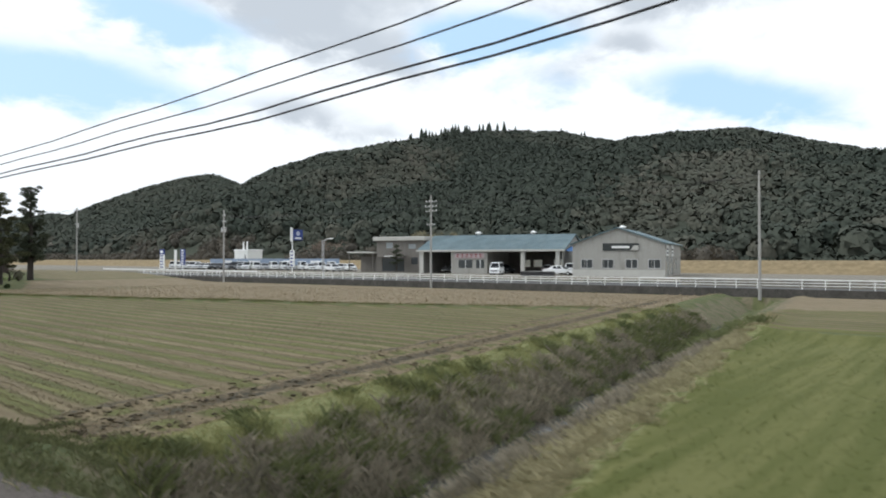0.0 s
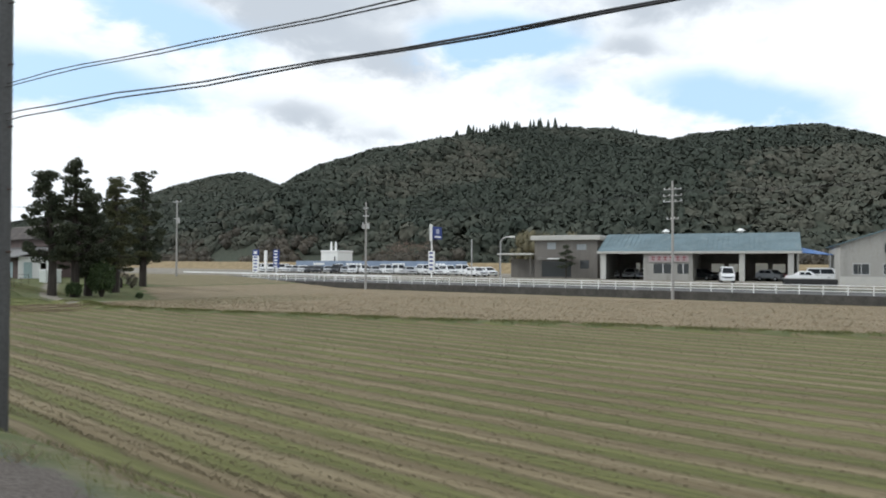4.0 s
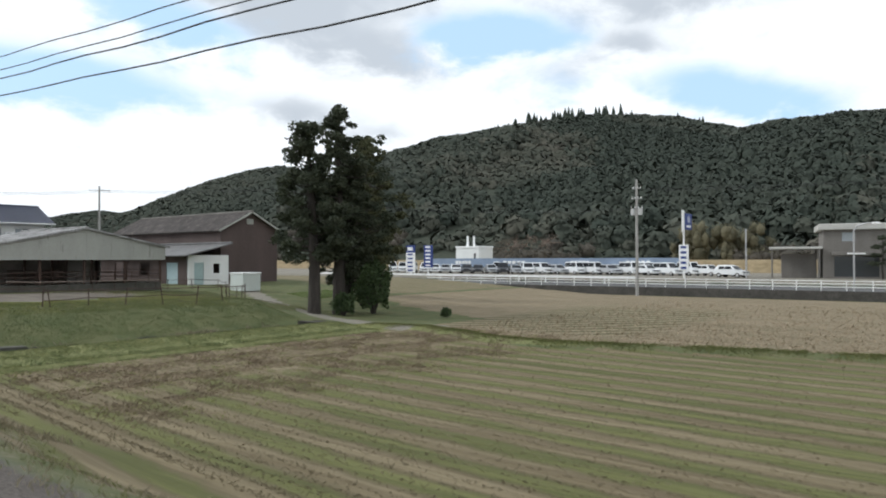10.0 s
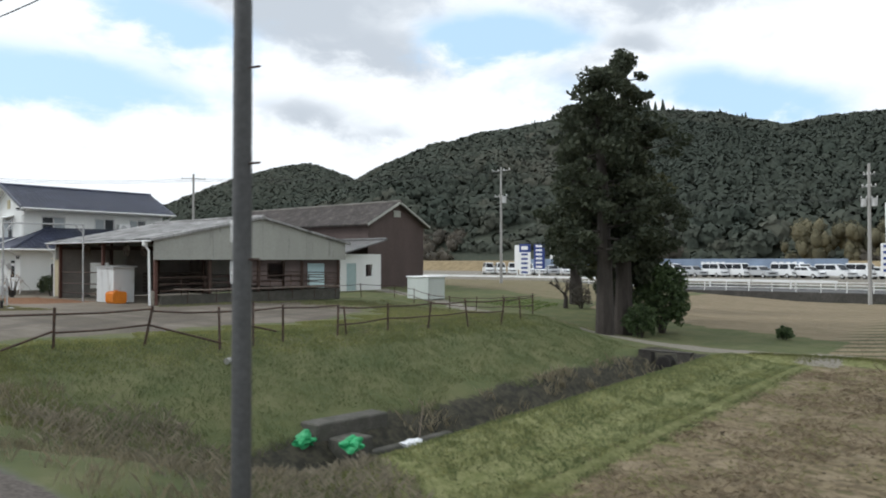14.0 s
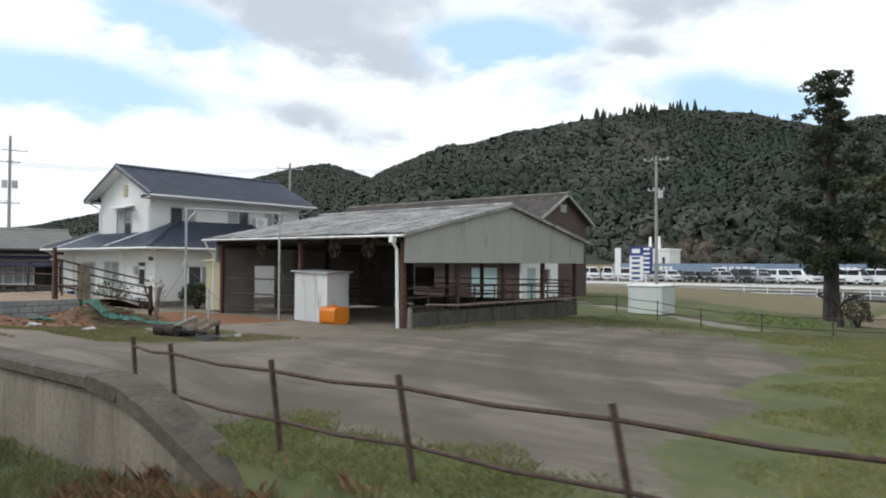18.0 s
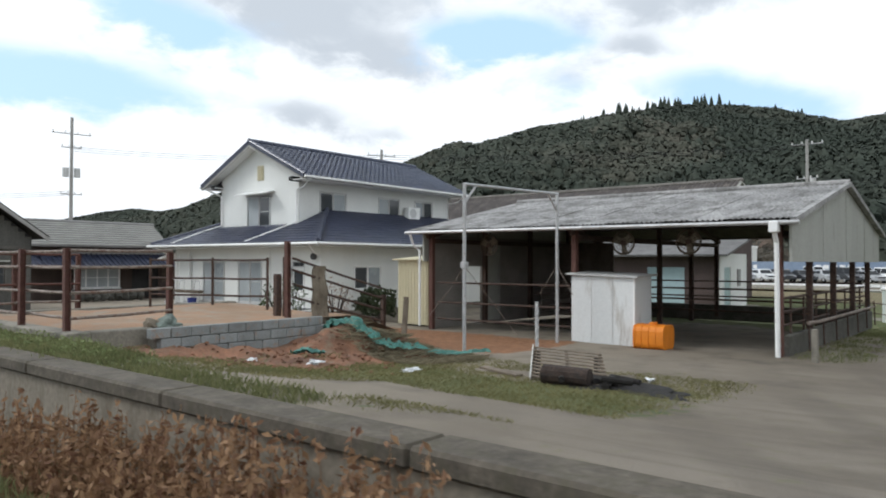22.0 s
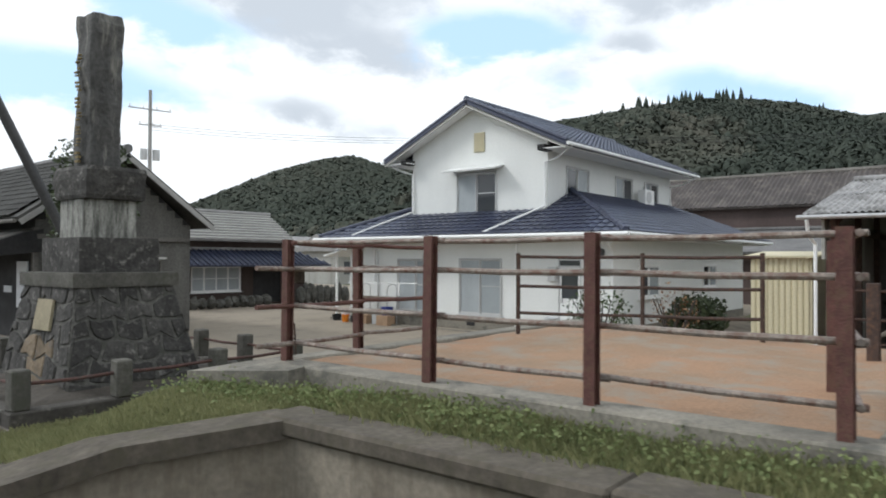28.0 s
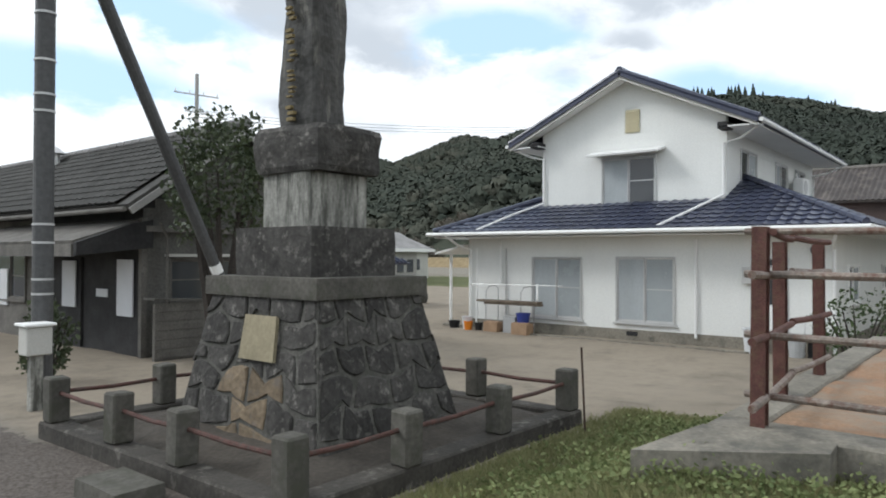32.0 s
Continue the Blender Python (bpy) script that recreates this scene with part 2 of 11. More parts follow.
def surface(name, base, rough=0.7, metal=0.0, vary=0.25, scale=3.0, fine=40.0, tint=None, bump=0.15, streak=False, dirt=None, dirt_amount=0.4, spec=0.4, each=0.0):
    """A worn surface: broad stains, fine grain, relief; streak: stains drawn out downwards."""
    m, n, l, b = mat_new(name)
    co = n.new("ShaderNodeTexCoord")
    geo = n.new("ShaderNodeNewGeometry")
    mp = n.new("ShaderNodeMapping")
    mp.inputs["Scale"].default_value = (1, 1, 0.18) if streak else (1, 1, 1)
    l.new(geo.outputs["Position"], mp.inputs[0])
    n1 = n.new("ShaderNodeTexNoise")
    n1.inputs["Scale"].default_value, n1.inputs["Detail"].default_value, n1.inputs["Roughness"].default_value = scale, 5, 0.6
    l.new(mp.outputs[0], n1.inputs["Vector"])
    n2 = n.new("ShaderNodeTexNoise")
    n2.inputs["Scale"].default_value, n2.inputs["Detail"].default_value = fine, 4
    l.new(geo.outputs["Position"], n2.inputs["Vector"])
    tint = tint or tuple(c * (1 - vary) for c in base)
    mix = n.new("ShaderNodeMix")
    mix.data_type = "RGBA"
    mix.inputs["A"].default_value, mix.inputs["B"].default_value = (*base, 1), (*tint, 1)
    ramp = n.new("ShaderNodeMapRange")
    ramp.inputs["From Min"].default_value, ramp.inputs["From Max"].default_value = 0.35, 0.68
    l.new(n1.outputs["Fac"], ramp.inputs["Value"])
    l.new(ramp.outputs[0], mix.inputs["Factor"])
    grain = n.new("ShaderNodeMix")
    grain.data_type = "RGBA"
    grain.blend_type = "MULTIPLY"
    gr = n.new("ShaderNodeMapRange")
    gr.inputs["From Min"].default_value, gr.inputs["From Max"].default_value = 0.3, 0.7
    gr.inputs["To Min"].default_value, gr.inputs["To Max"].default_value = 1 - vary * 0.7, 1 + vary * 0.3
    l.new(n2.outputs["Fac"], gr.inputs["Value"])
    gc = n.new("ShaderNodeCombineColor")
    for k in range(3):
        l.new(gr.outputs[0], gc.inputs[k])
    grain.inputs["Factor"].default_value = 1.0
    l.new(mix.outputs["Result"], grain.inputs["A"])
    l.new(gc.outputs[0], grain.inputs["B"])
    out = grain.outputs["Result"]
    if dirt:
        n3 = n.new("ShaderNodeTexNoise")
        n3.inputs["Scale"].default_value, n3.inputs["Detail"].default_value, n3.inputs["Roughness"].default_value = scale * 2.3, 6, 0.7
        l.new(mp.outputs[0], n3.inputs["Vector"])
        dr = n.new("ShaderNodeMapRange")
        dr.inputs["From Min"].default_value, dr.inputs["From Max"].default_value = 0.62 - dirt_amount * 0.3, 0.80 - dirt_amount * 0.3
        l.new(n3.outputs["Fac"], dr.inputs["Value"])
        dm = n.new("ShaderNodeMix")
        dm.data_type = "RGBA"
        dm.inputs["B"].default_value = (*dirt, 1)
        l.new(dr.outputs[0], dm.inputs["Factor"])
        l.new(out, dm.inputs["A"])
        out = dm.outputs["Result"]
    if each:
        info = n.new("ShaderNodeObjectInfo")
        er = n.new("ShaderNodeMapRange")
        er.inputs["To Min"].default_value, er.inputs["To Max"].default_value = 1 - each, 1 + each
        l.new(info.outputs["Random"], er.inputs["Value"])
        ec = n.new("ShaderNodeCombineColor")
        for k in range(3):
            l.new(er.outputs[0], ec.inputs[k])
        em = n.new("ShaderNodeMix")
        em.data_type = "RGBA"
        em.blend_type = "MULTIPLY"
        em.inputs["Factor"].default_value = 1.0
        l.new(out, em.inputs["A"])
        l.new(ec.outputs[0], em.inputs["B"])
        out = em.outputs["Result"]
    l.new(out, b.inputs["Base Color"])
    rr = n.new("ShaderNodeMapRange")
    rr.inputs["To Min"].default_value, rr.inputs["To Max"].default_value = max(rough - 0.12, 0.02), min(rough + 0.12, 1)
    l.new(n1.outputs["Fac"], rr.inputs["Value"])
    l.new(rr.outputs[0], b.inputs["Roughness"])
    b.inputs["Metallic"].default_value = metal
    b.inputs["Specular IOR Level"].default_value = spec
    if bump:
        bp = n.new("ShaderNodeBump")
        bp.inputs["Strength"].default_value, bp.inputs["Distance"].default_value = bump, 0.02
        l.new(n2.outputs["Fac"], bp.inputs["Height"])
        l.new(bp.outputs[0], b.inputs["Normal"])
    return m


def leafy(name, base, tint, scale=0.6, rough=0.75):
    """Foliage: each leaf or clump takes a shade of its own."""
    m, n, l, b = mat_new(name)
    geo = n.new("ShaderNodeNewGeometry")
    n1 = n.new("ShaderNodeTexNoise")
    n1.inputs["Scale"].default_value, n1.inputs["Detail"].default_value = scale, 3
    l.new(geo.outputs["Position"], n1.inputs["Vector"])
    add = n.new("ShaderNodeMath")
    add.operation = "MULTIPLY_ADD"
    l.new(geo.outputs["Random Per Island"], add.inputs[0])
    add.inputs[1].default_value = 0.55
    l.new(n1.outputs["Fac"], add.inputs[2])
    mr = n.new("ShaderNodeMapRange")
    mr.inputs["From Min"].default_value, mr.inputs["From Max"].default_value = 0.4, 1.1
    l.new(add.outputs[0], mr.inputs["Value"])
    mix = n.new("ShaderNodeMix")
    mix.data_type = "RGBA"
    mix.inputs["A"].default_value, mix.inputs["B"].default_value = (*base, 1), (*tint, 1)
    l.new(mr.outputs[0], mix.inputs["Factor"])
    l.new(mix.outputs["Result"], b.inputs["Base Color"])
    b.inputs["Roughness"].default_value = rough
    b.inputs["Specular IOR Level"].default_value = 0.25
    thin = n.new("ShaderNodeBsdfTranslucent")
    l.new(mix.outputs["Result"], thin.inputs["Color"])
    both = n.new("ShaderNodeMixShader")
    both.inputs[0].default_value = 0.25
    l.new(b.outputs[0], both.inputs[1])
    l.new(thin.outputs[0], both.inputs[2])
    l.new(both.outputs[0], n["Material Output"].inputs["Surface"])
    return m


def glass_dark(name, base=(0.03, 0.035, 0.04), rough=0.06):
    m, n, l, b = mat_new(name)
    b.inputs["Base Color"].default_value = (*base, 1)
    b.inputs["Roughness"].default_value = rough
    b.inputs["Specular IOR Level"].default_value = 0.6
    return m


M_CONC = surface("concrete_weathered", (0.265, 0.242, 0.198), 0.9, vary=0.35, scale=1.2, fine=25, dirt=(0.10, 0.095, 0.08), dirt_amount=0.35, bump=0.3)
M_CONC_D = surface("concrete_mossy", (0.115, 0.108, 0.092), 0.95, vary=0.4, scale=1.7, fine=20, dirt=(0.06, 0.06, 0.045), dirt_amount=0.5, bump=0.4)
M_WHITE = surface("white_siding", (0.760, 0.765, 0.735), 0.6, vary=0.10, scale=0.5, fine=30, bump=0.05, streak=True)
M_TRIM = surface("white_trim", (0.82, 0.82, 0.80), 0.5, vary=0.06, scale=2, bump=0.03)
M_TILE = surface("blue_roof_tile", (0.052, 0.060, 0.098), 0.35, vary=0.35, scale=1.5, fine=14, bump=0.1, spec=0.5)
M_TILE_L = surface("pale_grey_tile", (0.30, 0.29, 0.28), 0.75, vary=0.3, scale=1.2, fine=12, bump=0.2)
M_TILE_G = surface("grey_roof_tile", (0.17, 0.165, 0.16), 0.7, vary=0.35, scale=1.2, fine=12, bump=0.2)
M_SLATE = surface("corrugated_asbestos", (0.42, 0.41, 0.40), 0.9, vary=0.45, scale=0.7, fine=9, dirt=(0.13, 0.125, 0.115), dirt_amount=0.45, bump=0.3)
M_SLATE_D = surface("corrugated_dark", (0.20, 0.185, 0.165), 0.9, vary=0.35, scale=0.6, fine=8, dirt=(0.09, 0.08, 0.07), dirt_amount=0.4, bump=0.3)
M_PANEL = surface("grey_barn_board", (0.38, 0.38, 0.34), 0.8, vary=0.14, scale=0.8, fine=14, dirt=(0.13, 0.13, 0.11), dirt_amount=0.12, streak=True)
M_BARN_WOOD = surface("dark_stained_wood", (0.135, 0.110, 0.092), 0.85, vary=0.45, scale=2.5, fine=30, bump=0.4)
M_BROWN = surface("brown_barn_cladding", (0.105, 0.075, 0.067), 0.8, vary=0.25, scale=0.5, fine=12, bump=0.2, streak=True)
M_RUST = surface("rusty_paint_red", (0.122, 0.050, 0.040), 0.75, vary=0.4, scale=7, fine=60, dirt=(0.10, 0.055, 0.035), dirt_amount=0.5, bump=0.35)
M_RUST_D = surface("rusted_dark_pipe", (0.075, 0.048, 0.038), 0.8, vary=0.45, scale=9, fine=60, dirt=(0.14, 0.07, 0.04), dirt_amount=0.35, bump=0.35)
M_PIPE = surface("weathered_pipe", (0.30, 0.25, 0.21), 0.6, metal=0.15, vary=0.45, scale=5, fine=50, dirt=(0.12, 0.06, 0.04), dirt_amount=0.5, bump=0.3)
M_GALV = surface("galvanised_steel", (0.50, 0.50, 0.50), 0.5, metal=0.5, vary=0.2, scale=6, fine=40, dirt=(0.25, 0.20, 0.16), dirt_amount=0.25)
M_ORANGE = surface("orange_plastic", (0.72, 0.22, 0.015), 0.5, vary=0.12, scale=4, fine=30, bump=0.05, dirt=(0.35, 0.13, 0.03), dirt_amount=0.1)
M_CREAM = surface("cream_corrugated_steel", (0.62, 0.56, 0.38), 0.6, vary=0.12, scale=1.5, fine=20, streak=True, bump=0.05)
M_STONE = surface("dark_rubble_stone", (0.066, 0.062, 0.056), 0.9, vary=0.5, scale=3.6, fine=18, dirt=(0.20, 0.19, 0.17), dirt_amount=0.24, bump=0.7, each=0.3)
M_STONE_T = surface("tan_rubble_stone", (0.19, 0.145, 0.095), 0.9, vary=0.4, scale=3.0, fine=18, dirt=(0.14, 0.12, 0.10), dirt_amount=0.3, bump=0.6, each=0.2)
M_SLAB = surface("granite_pillar", (0.115, 0.112, 0.105), 0.9, vary=0.5, scale=2.2, fine=16, dirt=(0.24, 0.23, 0.20), dirt_amount=0.28, streak=True, bump=0.8)
M_PALE = surface("pale_streaked_stone", (0.36, 0.355, 0.32), 0.9, vary=0.4, scale=3.5, fine=25, dirt=(0.07, 0.07, 0.06), dirt_amount=0.62, streak=True, bump=0.3)
M_GOLD = surface("faded_gilding", (0.26, 0.20, 0.09), 0.8, vary=0.4, scale=20, fine=60)
M_BRONZE = surface("dull_brass_plate", (0.30, 0.26, 0.17), 0.7, metal=0.2, vary=0.2, scale=3, fine=20)
M_BLACKWOOD = surface("old_clapboard", (0.160, 0.150, 0.134), 0.9, vary=0.4, scale=2.0, fine=30, bump=0.4)
# dark timber, lowered further so that its colour carries the porch's shade
M_DARKWALL = surface("dark_shaded_station_wall", (0.036, 0.035, 0.035), 0.85, vary=0.4, scale=2.0, fine=25, bump=0.2)
M_NOTICE = surface("white_notice", (0.60, 0.61, 0.62), 0.7, vary=0.05, scale=3)
M_INSIDE = surface("dim_interior", (0.27, 0.25, 0.225), 0.95, vary=0.3, scale=1)
M_GLASS = glass_dark("window_glass", (0.055, 0.06, 0.065))
M_CURTAIN = surface("pale_curtain", (0.40, 0.43, 0.44), 0.55, vary=0.15, scale=3, streak=True)
M_FROST = surface("frosted_pane", (0.34, 0.37, 0.38), 0.25, vary=0.08, scale=2, bump=0.02, spec=0.6)
M_MILKY, mk_n, mk_l, mk_b = mat_new("milky_pane")
mk_b.inputs["Base Color"].default_value = (0.72, 0.74, 0.72, 1)
mk_b.inputs["Roughness"].default_value = 0.6
mk_b.inputs["Transmission Weight"].default_value = 0.9
M_CARGLASS = glass_dark("tinted_car_glass", (0.012, 0.014, 0.017), 0.30)
M_CARGLASS.node_tree.nodes["Principled BSDF"].inputs["Specular IOR Level"].default_value = 0.18
M_ALU = surface("aluminium_frame", (0.55, 0.55, 0.54), 0.45, metal=0.4, vary=0.1, scale=3)
M_GREENROOF = surface("teal_metal_roof", (0.125, 0.185, 0.205), 0.6, vary=0.25, scale=0.35, fine=5, bump=0.05, dirt=(0.16, 0.205, 0.21), dirt_amount=0.3)
M_WORKWALL = surface("grey_green_siding", (0.375, 0.365, 0.335), 0.75, vary=0.16, scale=0.5, fine=8, streak=True, dirt=(0.25, 0.24, 0.21), dirt_amount=0.35)
M_SHOWWALL = surface("grey_brown_render", (0.20, 0.185, 0.165), 0.85, vary=0.2, scale=0.8, fine=8, streak=True)
M_FASCIA = surface("pale_fascia", (0.52, 0.51, 0.47), 0.6, vary=0.12, scale=1.0)
M_BLUE = surface("blue_sign_paint", (0.03, 0.055, 0.22), 0.5, vary=0.12, scale=2)
M_BLUEFENCE = surface("pale_blue_hoarding", (0.235, 0.30, 0.40), 0.6, vary=0.16, scale=0.8, fine=6)
M_RED = surface("red_lettering", (0.30, 0.075, 0.085), 0.6, vary=0.15, scale=3)
M_PINK = surface("pink_sign_board", (0.48, 0.40, 0.40), 0.6, vary=0.08, scale=1.5)
M_POLE = surface("concrete_pole", (0.38, 0.37, 0.35), 0.85, vary=0.2, scale=1.5, fine=20, streak=True)
M_POLE_D = surface("dark_steel_pole", (0.10, 0.10, 0.10), 0.6, metal=0.3, vary=0.3, scale=1.5, fine=20, streak=True)
M_WIRE = surface("black_cable", (0.03, 0.03, 0.032), 0.6, vary=0.2, scale=5)
M_RUBBER = surface("black_rubber", (0.02, 0.02, 0.02), 0.85, vary=0.2, scale=6)
M_TARP = surface("faded_green_tarp", (0.075, 0.23, 0.19), 0.55, vary=0.35, scale=6, fine=30, bump=0.4)
M_SACK = surface("grey_green_sack", (0.20, 0.24, 0.21), 0.8, vary=0.4, scale=8, fine=30, bump=0.4)
M_CLOTH = surface("hessian_sheet", (0.24, 0.20, 0.15), 0.95, vary=0.35, scale=5, fine=50, bump=0.4)
M_PAPER = surface("white_litter", (0.72, 0.73, 0.74), 0.7, vary=0.1, scale=5)
M_CHAR = surface("charred_wood_and_pipe_shade", (0.025, 0.022, 0.02), 0.95, vary=0.4, scale=9, fine=50, bump=0.6)
M_PALLET = surface("old_pallet_wood", (0.20, 0.16, 0.12), 0.9, vary=0.4, scale=4, fine=40, bump=0.4)
M_BLOCK = surface("concrete_block", (0.265, 0.28, 0.275), 0.9, vary=0.25, scale=3, fine=30, dirt=(0.28, 0.17, 0.11), dirt_amount=0.25, each=0.12)
M_GREEN_BAG = surface("green_plastic", (0.03, 0.36, 0.13), 0.5, vary=0.2, scale=6)
M_PINE = leafy("dark_cedar_leaves", (0.072, 0.085, 0.062), (0.135, 0.150, 0.098), 0.7)
M_SHRUB = leafy("shrub_leaves", (0.036, 0.056, 0.026), (0.085, 0.12, 0.048), 2.0)
M_CAMELLIA = leafy("glossy_dark_leaves", (0.034, 0.048, 0.026), (0.080, 0.098, 0.050), 2.0, 0.45)
M_WEED = leafy("weed_leaves", (0.115, 0.150, 0.058), (0.235, 0.265, 0.115), 2.0)
M_GRASS = leafy("grass_blades", (0.125, 0.148, 0.062), (0.270, 0.265, 0.128), 0.8)
M_DRY = leafy("dry_grass_blades", (0.17, 0.15, 0.10), (0.36, 0.315, 0.215), 1.0)
M_DOCK = leafy("dead_dock_leaves", (0.105, 0.047, 0.028), (0.36, 0.225, 0.125), 4.0)
M_BARK = surface("tree_bark", (0.06, 0.05, 0.042), 0.95, vary=0.45, scale=4, fine=25, bump=0.7, streak=True)
M_PINE = leafy("garden_pine", (0.040, 0.050, 0.032), (0.075, 0.085, 0.052), 1.2)
M_CANE = leafy("yellow_bamboo", (0.115, 0.108, 0.068), (0.20, 0.18, 0.11), 0.3)
M_BAMBOO = leafy("winter_scrub", (0.080, 0.074, 0.060), (0.130, 0.113, 0.088), 0.08)

# ---- the ground: one sheet from the track to the hills ----
def sstep(a, b, v):
    t = np.clip((v - a) / (b - a), 0, 1)
    return t * t * (3 - 2 * t)


def x_rail(y):
    """The line of the roadside rail."""
    return 70.0 - 0.06 * (y - 100.0)


def fbm(x, y, scale, seed=0.0, octaves=4):
    """Cheap smooth noise for arrays, from sums of turned sines."""
    out, amp, f = np.zeros(np.broadcast(x, y).shape), 1.0, scale
    for k in range(octaves):
        a = 0.7 + 1.9 * k + seed
        u, w = x * math.cos(a) + y * math.sin(a), -x * math.sin(a) + y * math.cos(a)
        out = out + amp * np.sin(u * f + 1.3 * np.sin(w * f * 0.73 + seed + k)) * np.cos(w * f * 1.11 + seed * 2 + k * 1.7)
        amp, f = amp * 0.5, f * 2.03
    return out / 1.9


CREST = ((-600, 430, 42), (-300, 430, 45), (0, 430, 50), (51, 420, 56), (81, 416, 64), (104, 370, 67.5), (148, 425, 76), (188, 411, 74), (217, 379, 80), (232, 330, 75),
         (248, 314, 72), (293, 303, 70.5), (325, 273, 52.5), (340, 265, 44), (351, 264, 40), (365, 264, 42), (385, 266, 50), (412, 268, 58), (436, 268, 57), (462, 266, 50), (486, 264, 41.5), (512, 264, 41.5), (572, 264, 37), (600, 250, 41), (700, 260, 42), (1300, 280, 30))


def hill(x, y):
    cy, cx, cz = (np.array(c, float) for c in zip(*CREST))
    xc = np.interp(y, cy, cx)
    zc = np.interp(y, cy, cz) - np.interp(y, [-100, 195, 212, 262, 285, 302, 338, 356, 430, 450], [2.9, 2.9, 3.0, 3.0, 3.8, 7.9, 7.4, 3.0, 3.0, 5.5])
    foot = 150.0 + 8 * np.sin(y * 0.021)
    s = np.clip((x - foot) / (xc - foot), 0, 1)
    rise = np.where(x < xc, s ** 0.85 * (1 - 0.25 * s) / 0.75, 1 - 0.45 * sstep(0, 1, (x - xc) / np.interp(y, [300, 330, 640, 700], [160.0, 60.0, 60.0, 160.0])))
    gully = fbm(x, y, 0.022, 2.0) * np.interp(y, [270, 330], [9.0, 2.5]) * np.sin(np.clip(s, 0, 1) * math.pi)
    far = np.interp(y, [430, 540, 606, 640, 664, 700, 760, 801, 920], [0, 80, 112, 122, 127, 118, 105, 91, 0]) * np.exp(-((x - 700) / 95) ** 2)
    return np.maximum(zc * rise + gully * (s > 0), 0) + far


# grassy bund between the two fields: (y, x)
BUND = ((33.0, 44.0), (39.6, 41.0), (45.7, 38.9), (54.0, 37.0), (60.5, 33.8), (69.8, 31.6), (73.6, 30.0), (78.3, 29.0), (86.0, 26.7), (89.0, 26.9), (91.0, 27.8), (94.5, 28.9), (97.5, 28.2))


def bund_at(y):
    return np.interp(y, *zip(*BUND)) + np.where(y < 33, (33 - y) * 0.5, 0)


def yard_edge(x):
    """South limit of the bare yard."""
    return np.interp(x, [5.0, 8.6, 12.5, 18.0, 22.0, 24.0, 27.0], [107.2, 108.0, 108.8, 109.2, 111.4, 115.0, 121.0])


def ditch_d(x, y):
    return (y - (6.2 + 0.165 * x)) * 0.987


